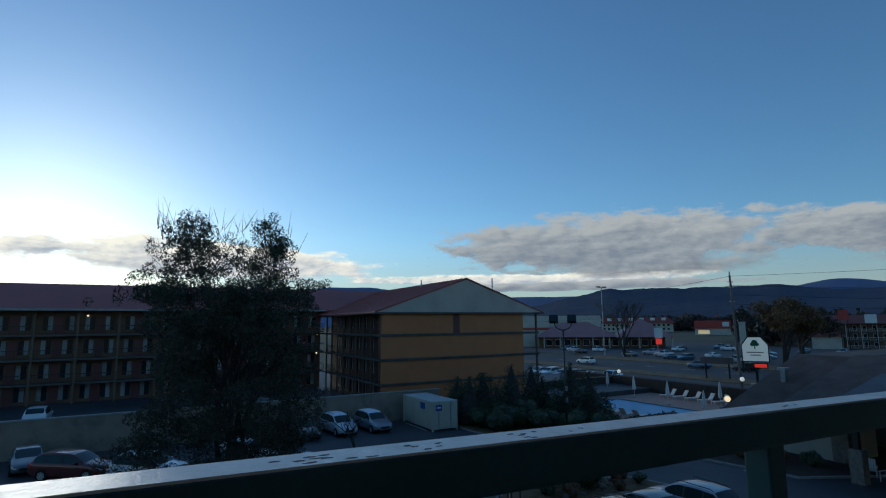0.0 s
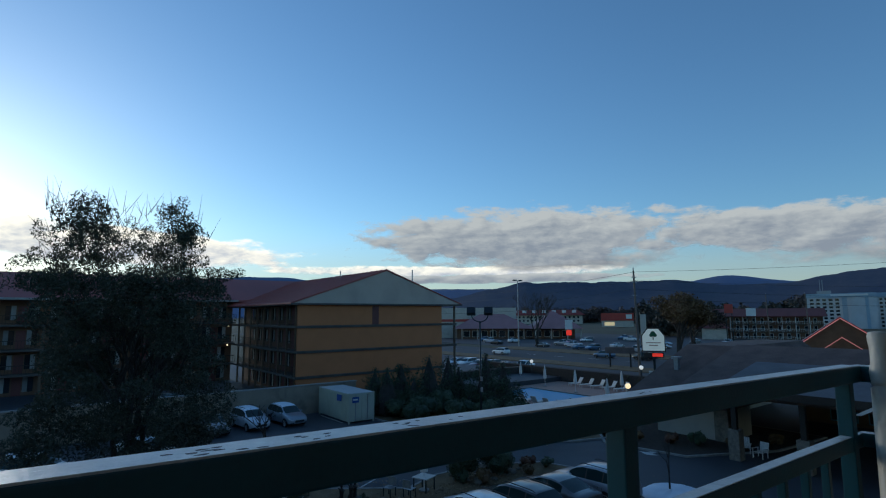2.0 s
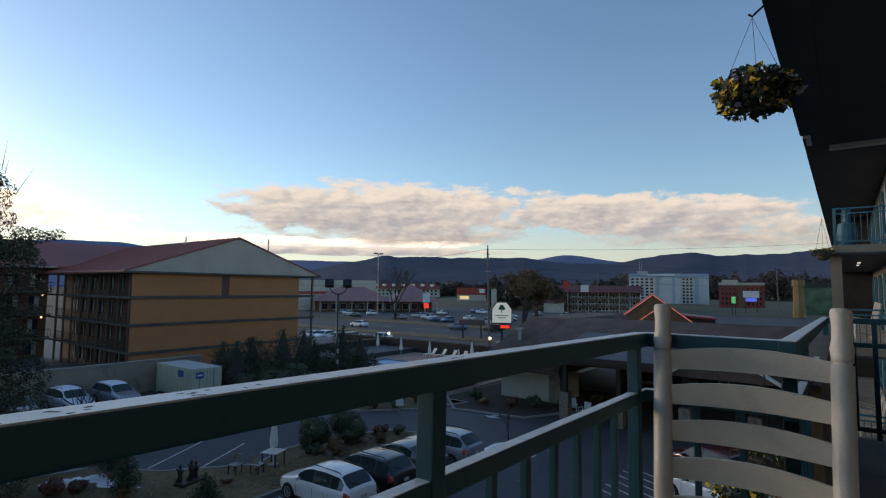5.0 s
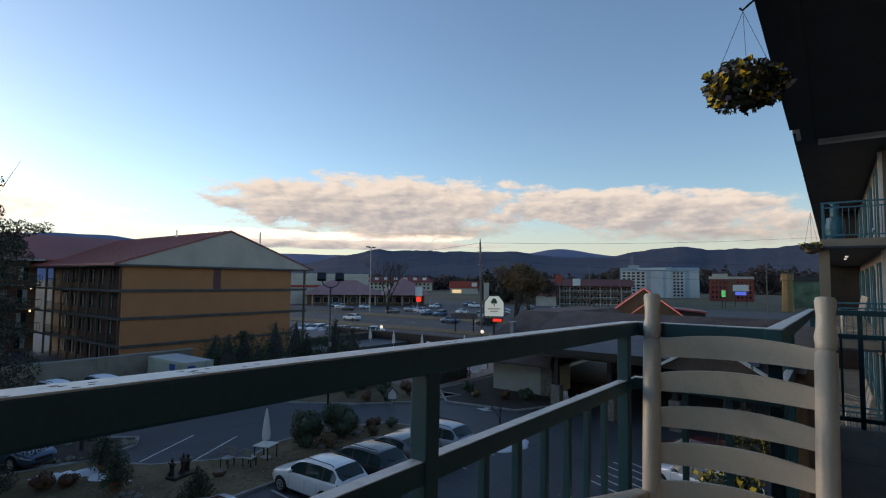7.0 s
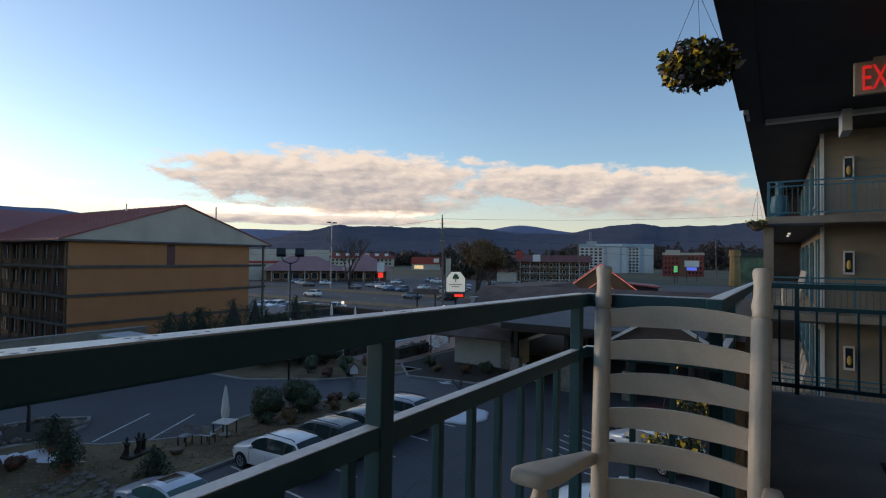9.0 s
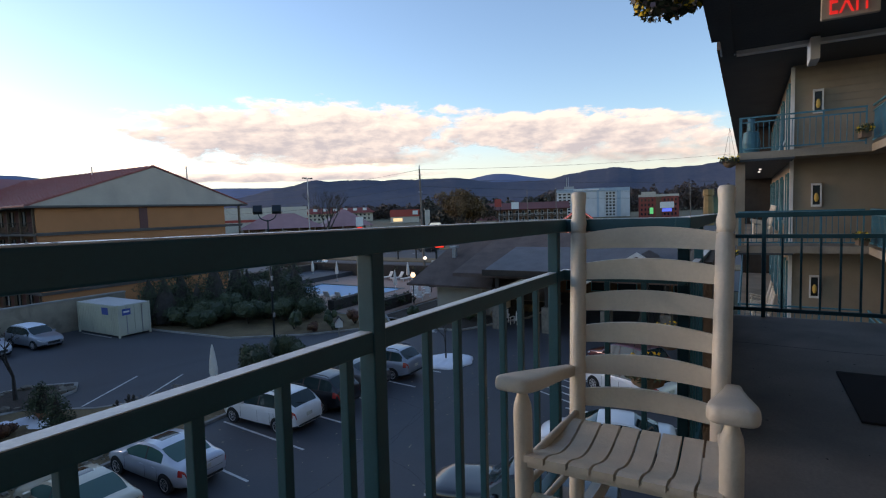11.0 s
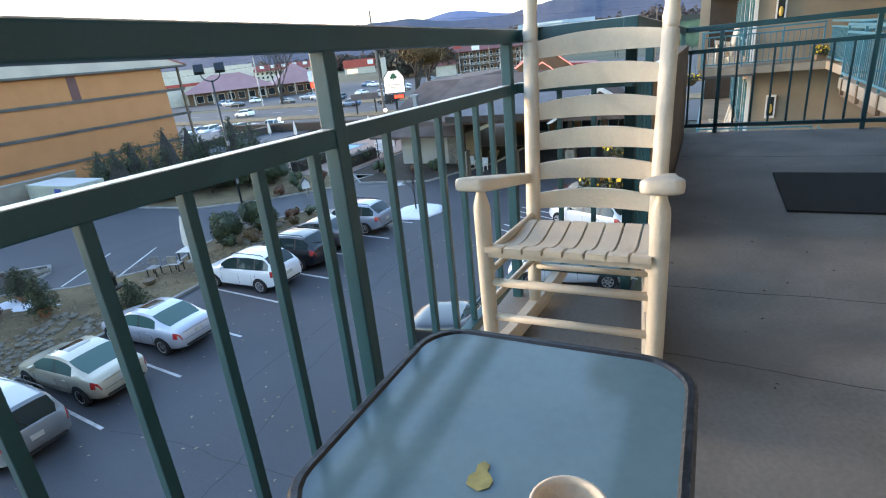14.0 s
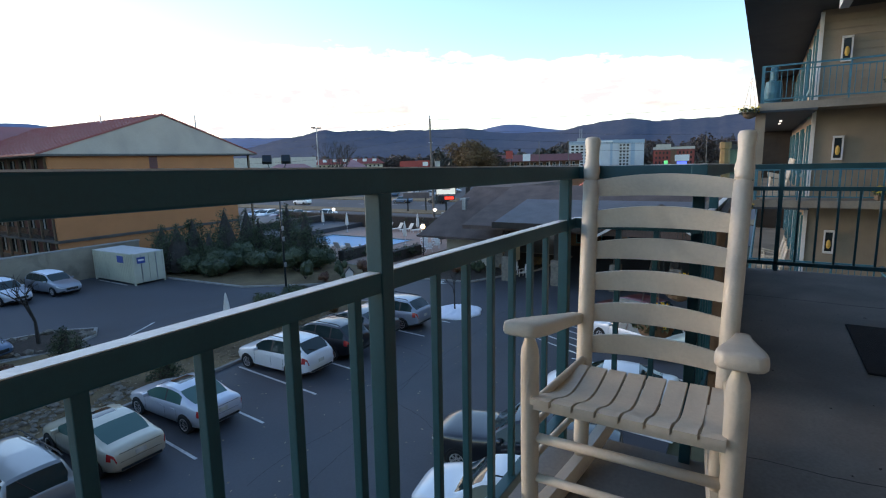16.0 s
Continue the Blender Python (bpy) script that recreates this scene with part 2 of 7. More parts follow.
def prism(bm, pts, axis, lo, hi):
    """A polygon in the plane across axis (x: (y, z) pairs, y: (x, z), z: (x, y)), drawn out from lo to hi."""
    def place(p, d):
        return {"x": (d, *p), "y": (p[0], d, p[1]), "z": (*p, d)}[axis]
    a, b = [bm.verts.new(place(p, lo)) for p in pts], [bm.verts.new(place(p, hi)) for p in pts]
    n = len(pts)
    fs = [bm.faces.new(a), bm.faces.new(b[::-1])] + [bm.faces.new((a[i], b[i], b[(i + 1) % n], a[(i + 1) % n])) for i in range(n)]
    bmesh.ops.recalc_face_normals(bm, faces=fs)


def mesh_of(bm, name, material, smooth=False):
    me = bpy.data.meshes.new(name)
    bm.to_mesh(me)
    bm.free()
    me.materials.append(material)
    if smooth:
        for p in me.polygons:
            p.use_smooth = True
    return me


def part(name, bm, material, parent=None, label="", smooth=False):
    ob = new(name, mesh_of(bm, name, material, smooth))
    ob.parent = parent
    if label:
        tagged(ob, label)
    return ob


def thing(name, label, category, at=(0, 0, 0), rz=0.0, group="", kind=""):
    ob = new(name)
    ob.matrix_world = pose(*at, 0, 0, rz)
    return tagged(ob, label, category, group, kind)


def piece(name, bm, material, label, category, group="", kind="", smooth=False):
    return tagged(part(name, bm, material, None, "", smooth), label, category, group, kind)


def setting(name, material, *boxes, label="", category="", bevel=0.0):
    bm = bmesh.new()
    for b in boxes:
        box(bm, *b, bevel)
    return piece(name, bm, material, label, category, kind="structure")


def bar(name, material, parent, *b, bevel=0.0, label=""):
    bm = bmesh.new()
    box(bm, *b, bevel)
    return part(name, bm, material, parent, label)


G = -8.1                                # level of the car park; the walkway's floor is 0
rnd = random.Random(7)

# ---- ground, road, hills ----
bm = bmesh.new()
bmesh.ops.create_grid(bm, x_segments=2, y_segments=2, size=4500)
for v in bm.verts:
    v.co.z = G - 0.12
piece("ground", bm, M_GROUND, "dull winter grass reaching out to the hills", "ground", kind="structure")
setting("car_park", M_ASPH, (-70, 36, 2.0, 49, G - 0.1, G), label="dark damp asphalt of the motel car park", category="car park")
setting("drive", M_ASPH, (36.0, 75, 2.0, 27.5, G - 0.11, G - 0.012), label="dark asphalt drive past the motel office", category="drive")


def ridge(name, material, dist, az0, az1, base, amp, seed, step=0.2, feature=9.0, rough=0.25, bumps=(), label=""):
    """A chain of hills on an arc round the place, sloping towards it."""
    bm = bmesh.new()
    rows = []
    n = int((az1 - az0) / step)
    for i in range(n + 1):
        az = az0 + (az1 - az0) * i / n
        h = base + amp * noise.noise((az / feature, seed, 0)) + amp * 0.4 * noise.noise((az / feature * 2.7, seed, 3)) + amp * rough * 0.3 * noise.noise((az / feature * 14, seed, 5))
        h += sum(k * math.exp(-((az - a) / w) ** 2) for a, w, k in bumps)
        s, c = math.sin(radians(az)), math.cos(radians(az))
        col = []
        for k, f in enumerate((0.0, 0.35, 0.7, 0.92, 1.0)):
            d = dist * (0.72 + 0.28 * f) * (1 + 0.008 * noise.noise((az / 3, k, seed)) * (k < 4))
            col.append(bm.verts.new((d * s, d * c, G - 2 + max(2.0, h) * f ** 1.3)))
        rows.append(col)
    for a, b in zip(rows, rows[1:]):
        for k in range(4):
            bm.faces.new((a[k], b[k], b[k + 1], a[k + 1]))
    return piece(name, bm, material, label, "hills", kind="structure", smooth=True)


ridge("backdrop_far_ridge", M_HILLFAR, 4000, -40, 150, 205, 12, 3.1, bumps=((18, 10, 88), (66, 3.9, 62)), feature=6, label="mountain ridge on the horizon, painted haze blue")
ridge("backdrop_near_hills", M_HILL, 2300, 30, 150, 148, 7, 8.4, bumps=((36, 7, -70), (46, 1.5, 14), (67, 4, -28), (71, 1.5, -18), (77.5, 2.5, 14), (93, 4.5, 42)), feature=2.6, rough=0.7, label="dark wooded hills behind the town, blued by painted haze")

# ---- the walkway and its bay ----
setting("floor", M_CONC, (-4.0, 5.87, -1.5, 0.06, -0.2, 0.0), (-4.0, 2.12, 0.06, 0.6, -0.2, 0.0), label="worn concrete floor of the motel walkway", category="floor")
setting("ceiling", M_SOFFIT, (-4.0, 6.2, -1.7, 0.06, 2.52, 2.74), label="dark boarded soffit over the walkway", category="ceiling")
setting("trim", M_SOFFIT, (-4.0, 6.2, 0.06, 0.16, 2.5, 2.8), (-4.0, 6.2, 0.17, 0.26, 2.66, 2.78), label="dark painted fascia and gutter along the soffit", category="fascia")
setting("wall_room", M_SIDINGG, (-4.0, 4.92, -1.7, -1.35, -0.2, 2.52), *[(a, b, -1.355, -1.332 + 0.004 * (k % 2), 0.015 + 0.2 * k, 0.212 + 0.2 * k) for k in range(12) for a, b in ((-4.0, 3.2), (4.25, 4.925))], label="grey lapped siding of the motel rooms", category="wall")
door = tagged(new("door_1"), "room door in a bright teal painted frame", "door", kind="structure")
for b in ((3.2, 3.28, -1.365, -1.305, 0, 2.12), (4.17, 4.25, -1.365, -1.305, 0, 2.12), (3.28, 4.17, -1.365, -1.305, 2.04, 2.12)):
    bar("frame", M_TEAL, door, *b, bevel=0.004)
bar("panel", M_SIDINGG, door, 3.28, 4.17, -1.348, -1.342, 0.01, 2.04)
bar("sill", M_METAL, door, 3.28, 4.17, -1.35, -1.29, 0.0, 0.018)
setting("wall_below", M_SIDING, (-4.0, 5.25, -1.7, -1.45, G, -0.2), label="tan siding of the lower storeys", category="wall")
setting("wall_end", M_SIDING, (-4.3, -4.0, -1.7, 0.6, G, 2.74), label="tan siding closing the end of the walkway", category="wall")
setting("wall_half", M_BROWN, (2.8, 5.87, 0.07, 0.2, -0.2, 0.82), label="brown boarded half wall along the walkway", category="half wall")


def railing(name, label, material, x0, x1, y, posts, balusters, top=1.08, mid=0.905, low=0.15, z=0.0, topmat=None, axis="x", width=0.024, thick=0.015, deep=0.0455, lean=0.0):
    """A painted steel railing along one axis: a top rail, a mid rail, a bottom rail, posts and balusters."""
    ob = thing(name, label, "railing")

    def b(a0, a1, c0, c1, z0, z1):
        return (a0, a1, c0, c1, z0, z1) if axis == "x" else (c0, c1, a0, a1, z0, z1)
    bar("top_rail", material, ob, *b(x0, x1, y - width, y + width, z + top - deep, z + top - (0.001 if topmat else 0)), bevel=0.004)
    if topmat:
        bar("rail_cap", topmat, ob, *b(x0 + 0.004, x1 - 0.004, y - width + 0.003, y + width - 0.003, z + top - 0.0025, z + top + 0.001), label="worn paint on the rail's top, paled with the sky's sheen")
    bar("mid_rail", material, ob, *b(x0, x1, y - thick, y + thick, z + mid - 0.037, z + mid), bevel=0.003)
    # sky reflection on the mid rail, painted as a pale layer
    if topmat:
        bar("rail_cap", topmat, ob, *b(x0 + 0.004, x1 - 0.004, y - thick + 0.002, y + thick - 0.002, z + mid - 0.002, z + mid + 0.0012), label="sky sheen painted pale on the mid rail's top")
    bar("bottom_rail", material, ob, *b(x0, x1, y - 0.018, y + 0.018, z + low - 0.035, z + low), bevel=0.003)
    bm = bmesh.new()
    box(bm, -0.018, 0.018, -0.018, 0.018, 0, top - deep + 0.004, 0.003)
    pm = mesh_of(bm, "post", material)
    bm = bmesh.new()
    box(bm, -0.009, 0.009, -0.009, 0.009, low - 0.01, mid - 0.036, 0.002)
    bmm = mesh_of(bm, "baluster", material)
    for nm, me, xs in (("post", pm, posts), ("baluster", bmm, balusters)):
        for x in xs:
            o = new(nm, me)
            o.parent = ob
            o.location = (x, y, z) if axis == "x" else (y, x, z)
    if lean:                            # the old railing sags a little towards the corner
        ob.matrix_world = Matrix.Translation((0.6, 0, top)) @ pose(0, 0, 0, 0, lean) @ Matrix.Translation((-0.6, 0, -top))
    return ob


def spaced(a, b, step, skip=()):
    n = max(1, round((b - a) / step))
    return [a + (b - a) * i / n for i in range(1, n) if all(abs(a + (b - a) * i / n - s) > 0.05 for s in skip)]


BAYS = [0.96 + 1.065 * k for k in range(-4, 2)]
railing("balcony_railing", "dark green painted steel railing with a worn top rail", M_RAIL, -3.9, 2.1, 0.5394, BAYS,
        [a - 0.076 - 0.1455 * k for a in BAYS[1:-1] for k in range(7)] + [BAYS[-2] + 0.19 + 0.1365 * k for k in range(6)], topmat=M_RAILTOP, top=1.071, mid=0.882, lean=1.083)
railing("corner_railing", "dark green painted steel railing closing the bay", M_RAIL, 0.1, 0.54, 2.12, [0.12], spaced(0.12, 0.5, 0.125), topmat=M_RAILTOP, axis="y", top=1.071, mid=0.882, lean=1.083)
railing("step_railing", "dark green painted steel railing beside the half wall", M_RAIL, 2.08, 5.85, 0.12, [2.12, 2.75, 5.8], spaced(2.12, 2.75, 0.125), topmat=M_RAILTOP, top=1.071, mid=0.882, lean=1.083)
railing("end_railing", "dark teal painted steel railing across the walkway's end", M_RAIL, -1.5, 0.1, 5.82, [-0.2, -1.34], spaced(-1.34, -0.2, 0.1425) + [-0.07, 0.05], axis="y", top=0.97, mid=0.77, low=0.09)

# chipped paint on the top rail
M_CHIP = mat("bare_dark_metal", (0.05, 0.055, 0.06), 0.7, var=0.4, scale=60)
for cx, ln, wd, n in ((0.345, 0.085, 0.018, 9), (0.44, 0.05, 0.014, 5), (0.545, 0.05, 0.016, 6), (0.62, 0.03, 0.01, 3), (1.02, 0.05, 0.008, 4), (-0.1, 0.07, 0.014, 5)):
    rg = random.Random(int(cx * 100) + 500)
    bm = bmesh.new()
    for k in range(n):
        px_, py_ = cx + rg.uniform(-0.5, 0.5) * ln, 0.5394 + rg.uniform(-1, 0.6) * wd
        ring = [(px_ + rg.uniform(0.5, 1.2) * ln * 0.085 * math.cos(q), py_ + rg.uniform(0.4, 1.2) * 0.0022 * math.sin(q)) for q in [j * 0.785 for j in range(8)]]
        prism(bm, ring, "z", 0, 0.0008)
    for v in bm.verts:
        v.co.z += 1.0631 - 0.0189 * (v.co.x - 1) + 0.0008
    tagged(part("paint_chip", bm, M_CHIP), "dark chips in the pale paint of the top rail", "paint chip", kind="stuff")

# rubber door mat
bm = bmesh.new()
box(bm, 3.31, 4.17, -1.16, -0.55, 0.0, 0.012, 0.004)
piece("door_mat", bm, M_MAT, "thin black rubber mat on the concrete", "mat")


# hairline cracks and a pale patch in the concrete
M_CRACK = mat("floor_crack", (0.035, 0.033, 0.03), 0.9, var=0.3, scale=20)
for x_, drift in ((1.62, 0.1), (2.28, -0.06), (4.7, 0.05)):
    cu = bpy.data.curves.new("floor_crack", "CURVE")
    cu.dimensions, cu.bevel_depth, cu.bevel_resolution = "3D", 0.003, 0
    sp = cu.splines.new("POLY")
    sp.points.add(60)
    for k in range(61):
        s_ = k / 60
        sp.points[k].co = (x_ + drift * s_ + 0.02 * noise.noise((s_ * 5, x_, 0)) + 0.006 * noise.noise((s_ * 40, x_, 2)), -1.48 + 1.52 * s_, -0.0015, 1)
    cu.materials.append(M_CRACK)
    tagged(new("floor_crack", cu), "dark hairline crack across the concrete floor", "crack", kind="structure")
fl = np.random.RandomState(12)
vs, fs = [], []
for k in range(70):
    x, y, a, s = fl.uniform(0.9, 5.6), fl.uniform(-1.4, 0.0), fl.uniform(0, 6.28), fl.uniform(0.003, 0.011)
    c_, s_ = s * math.cos(a), s * math.sin(a)
    n0 = len(vs)
    vs += [(x + c_, y + s_, 0.002), (x - s_ * .6, y + c_ * .6, 0.006), (x - c_, y - s_, 0.002), (x + s_ * .6, y - c_ * .6, 0.004)]
    fs.append((n0, n0 + 1, n0 + 2, n0 + 3))
me = bpy.data.meshes.new("floor_debris")
me.from_pydata(vs, [], fs)
me.materials.append(M_CRACK)
tagged(new("floor_debris", me), "dark crumbs and leaf bits on the walkway floor", "debris", kind="stuff")


# ---- rocking chair ----
def turned(name, parent, a, b, prof, material=M_CHAIR, seg=14):
    """A turned post from a to b; prof: (share of the length, radius)."""
    a, b = Vector(a), Vector(b)
    d = b - a
    bm = bmesh.new()
    lathe(bm, [(r, s * d.length) for s, r in prof], seg)
    bmesh.ops.transform(bm, matrix=Matrix.Translation(a) @ d.to_track_quat("Z", "Y").to_matrix().to_4x4(), verts=bm.verts)
    return part(name, bm, material, parent, smooth=True)


def rocking_chair(at, rz):
    """A slat-backed porch rocker that faces -x; its front legs stand on x = 0."""
    ob = thing("rocking_chair", "cream painted wooden porch rocker with slatted seat and ladder back", "rocking chair", at, rz)
    W = 0.236                            # half the distance between the posts
    lean = 0.155
    for s in (-1, 1):
        turned("front_post", ob, (0.0, s * 0.25, 0.055), (0.0, s * 0.25, 0.615), [(0, .019), (.05, .024), (.5, .026), (.86, .026), (.9, .024), (.945, .016), (.97, .0125), (1, .0125)])
        turned("back_post", ob, (0.36, s * 0.207, 0.05), (0.36 + lean * 1.5, s * W + 0.012, 1.138),
               [(0, .019), (.06, .025), (.5, .0275), (.862, .0275), (.864, .0225), (.868, .0225), (.87, .0265), (.878, .0255), (.9, .0285), (.925, .0235), (.955, .023), (.98, .0262), (.992, .0268), (1, .0235)])
        # arm, broad at the front
        bm = bmesh.new()
        rings = []
        for x, hw, th in ((-0.084, 0.03, 0.014), (-0.08, 0.04, 0.018), (-0.068, 0.049, 0.0205), (-0.045, 0.0535, 0.021), (0.03, 0.0525, 0.021), (0.1, 0.046, 0.021), (0.2, 0.036, 0.021), (0.32, 0.027, 0.02), (0.44, 0.022, 0.019)):
            ring = []
            for k in range(20):
                c, q = math.cos(2 * math.pi * k / 20), math.sin(2 * math.pi * k / 20)
                ring.append(bm.verts.new((x, hw * math.copysign(abs(c) ** 0.45, c), 0.021 + th * math.copysign(abs(q) ** 0.45, q))))
            rings.append(ring)
        for a, b in zip(rings, rings[1:]):
            for k in range(20):
                bm.faces.new((a[k], a[(k + 1) % 20], b[(k + 1) % 20], b[k]))
        bm.faces.new(rings[0]), bm.faces.new(rings[-1][::-1])
        bmesh.ops.recalc_face_normals(bm, faces=bm.faces)
        bmesh.ops.transform(bm, matrix=pose(0, s * 0.252, 0.598, 0, 12.0, -s * 0.5), verts=bm.verts)
        part("arm", bm, M_CHAIR, ob, smooth=True)
        # curved rocker
        bm = bmesh.new()
        n = 18
        up = []
        for i in range(n + 1):
            x = -0.2 + 1.02 * i / n
            zc = 0.018 + 0.16 * (x - 0.18) ** 2
            up.append((x, zc))
        loop = [(x, z + 0.045) for x, z in up] + [(x, z - 0.018) for x, z in up[::-1]]
        prism(bm, loop, "y", s * 0.25 - 0.017, s * 0.25 + 0.017)
        for v in bm.verts:
            v.co.y -= s * 0.12 * max(0.0, v.co.x)
        part("rocker", bm, M_CHAIR, ob)
        for z, r in ((0.225, 0.011), (0.325, 0.011), (0.39, 0.012)):
            bm = bmesh.new()
            tube(bm, (0, s * 0.25, z), (0.36 + lean * 1.5 * (z - .05) / 1.115, s * (0.207 + 0.026 * z), z), r)
            part("side_stretcher", bm, M_CHAIR, ob, smooth=True)
    for z, r in ((0.18, 0.0125), (0.302, 0.0135)):
        bm = bmesh.new()
        tube(bm, (0, -0.25, z), (0, 0.25, z), r)
        part("front_stretcher", bm, M_CHAIR, ob, smooth=True)
    bm = bmesh.new()
    tube(bm, (0.38, -0.25, 0.2), (0.38, 0.25, 0.2), 0.011)
    part("back_stretcher", bm, M_CHAIR, ob, smooth=True)
    bm = bmesh.new()
    box(bm, -0.02, 0.012, -0.235, 0.235, 0.392, 0.414, 0.004)
    part("seat_rail", bm, M_CHAIR, ob)
    # seat slats running front to back, dished
    count = 8
    for i in range(count):
        y0 = -0.238 + 0.476 * i / count
        bm = bmesh.new()
        top = []
        for k in range(13):
            x = -0.04 + 0.4 * k / 12
            s = k / 12
            z = 0.446 - 0.038 * math.sin(math.pi * min(1, s * 1.05)) ** 1.2 - 0.054 * s - 0.012 * max(0, 0.12 - s) / 0.12
            top.append((x, z))
        loop = top + [(x, z - 0.018) for x, z in top[::-1]]
        prism(bm, loop, "y", y0 + 0.0035, y0 + 0.476 / count - 0.0035)
        part("seat_slat", bm, M_CHAIR, ob)
    # six bowed back slats
    for k in range(6):
        zc = 0.44 + 0.106 * k
        xm = 0.36 + lean * 1.5 * (zc - 0.05) / 1.115
        bm = bmesh.new()
        n = 14
        ring = []
        for i in range(n + 1):
            y = -0.235 + 0.47 * i / n + 0.012 * (zc - 0.3)
            u = 1 - ((y - 0.012 * (zc - 0.3)) / 0.235) ** 2
            x = xm + 0.028 * u
            lo, hi = zc - 0.034 + 0.006 * u, zc + 0.02 + 0.024 * u
            ring.append([bm.verts.new(p) for p in ((x - 0.006, y, lo), (x - 0.006, y, hi), (x + 0.006, y, hi), (x + 0.006, y, lo))])
        for a, b in zip(ring, ring[1:]):
            for j in range(4):
                bm.faces.new((a[j], b[j], b[(j + 1) % 4], a[(j + 1) % 4]))
        bm.faces.new(ring[0]), bm.faces.new(ring[-1][::-1])
        bmesh.ops.recalc_face_normals(bm, faces=bm.faces)
        part("back_slat", bm, M_CHAIR, ob)
    return ob


rocking_chair((1.5, 0.212, 0.0), 0.5)

# ---- side table with a glass top, and a cup ----
M_TGLASS = mat("frosted_table_glass", (0.1, 0.18, 0.2), 0.1, var=0.1, scale=6, fine=70, bump=0.0, stain=0.0)
M_TFRAME = mat("black_table_frame", (0.012, 0.012, 0.014), 0.35, var=0.2)


def rounded(bm, x0, x1, y0, y1, z0, z1, r, hole=0.0):
    def loop(inset):
        rr = max(0.01, r - inset)
        pts = []
        for cx, cy, a0 in ((x1 - r, y1 - r, 0), (x0 + r, y1 - r, 90), (x0 + r, y0 + r, 180), (x1 - r, y0 + r, 270)):
            for k in range(7):
                a = radians(a0 + 15 * k)
                pts.append((cx + rr * math.cos(a), cy + rr * math.sin(a)))
        return pts
    if not hole:
        prism(bm, loop(0), "z", z0, z1)
        return
    o, i = loop(0), loop(hole)
    n = len(o)
    ring = [[bm.verts.new((*p, z)) for p in q] for q, z in ((o, z0), (o, z1 - 0.005), (loop(0.005), z1), (loop(hole - 0.004), z1), (i, z1 - 0.004), (i, z0))]
    for a, b in zip(ring, ring[1:] + ring[:1]):
        for k in range(n):
            bm.faces.new((a[k], a[(k + 1) % n], b[(k + 1) % n], b[k]))
    bmesh.ops.recalc_face_normals(bm, faces=bm.faces)


table = thing("side_table", "small side table with frosted glass top and black metal rim", "side table")
TX0, TX1, TY0, TY1, TZ = 0.41, 0.897, -0.146, 0.33, 0.497
bm = bmesh.new()
rounded(bm, TX0, TX1, TY0, TY1, TZ - 0.036, TZ, 0.085, 0.018)
part("rim", bm, M_TFRAME, table, "black enamelled rim")
bm = bmesh.new()
rounded(bm, TX0 + 0.017, TX1 - 0.017, TY0 + 0.017, TY1 - 0.017, TZ - 0.012, TZ - 0.004, 0.073)
part("tabletop", bm, M_TGLASS, table, "blue-green frosted glass pane")
for x in (TX0 + 0.05, TX1 - 0.05):
    for y in (TY0 + 0.05, TY1 - 0.05):
        bm = bmesh.new()
        tube(bm, (x, y, 0), (x, y, TZ - 0.028), 0.012)
        part("leg", bm, M_TFRAME, table, smooth=True)

# paper cup, and a leaf-shaped yellow patch painted for a reflection on the table
cup = thing("paper_cup", "cream paper cup on the glass table", "cup", (0.458, -0.04, TZ - 0.004))
cup.scale = (0.93, 0.93, 0.93)
bm = bmesh.new()
lathe(bm, [(0.026, 0.0), (0.028, 0.002), (0.037, 0.106), (0.0395, 0.108), (0.0395, 0.112), (0.036, 0.112), (0.0345, 0.104), (0.027, 0.012), (0.001, 0.011)], 28)
part("cup_wall", bm, mat("kraft_cup_paper", (0.66, 0.52, 0.39), 0.6, var=0.06, scale=20), cup, smooth=True)
bm = bmesh.new()
prism(bm, [(0.0, 0.0), (0.022, 0.008), (0.03, 0.026), (0.024, 0.044), (0.018, 0.05), (0.024, 0.068), (0.012, 0.08), (-0.002, 0.07), (-0.006, 0.05), (-0.02, 0.04), (-0.024, 0.018)], "z", 0, 0.0015)
bmesh.ops.transform(bm, matrix=pose(0.535, 0.09, TZ - 0.003, 0, 0, -70) @ Matrix.Scale(0.62, 4), verts=bm.verts)
piece("fallen_leaf", bm, mat("dull_yellow_reflection", (0.3, 0.26, 0.09), 0.6, var=0.3, scale=30), "dull yellow patch standing for a reflection in the table glass", "leaf")

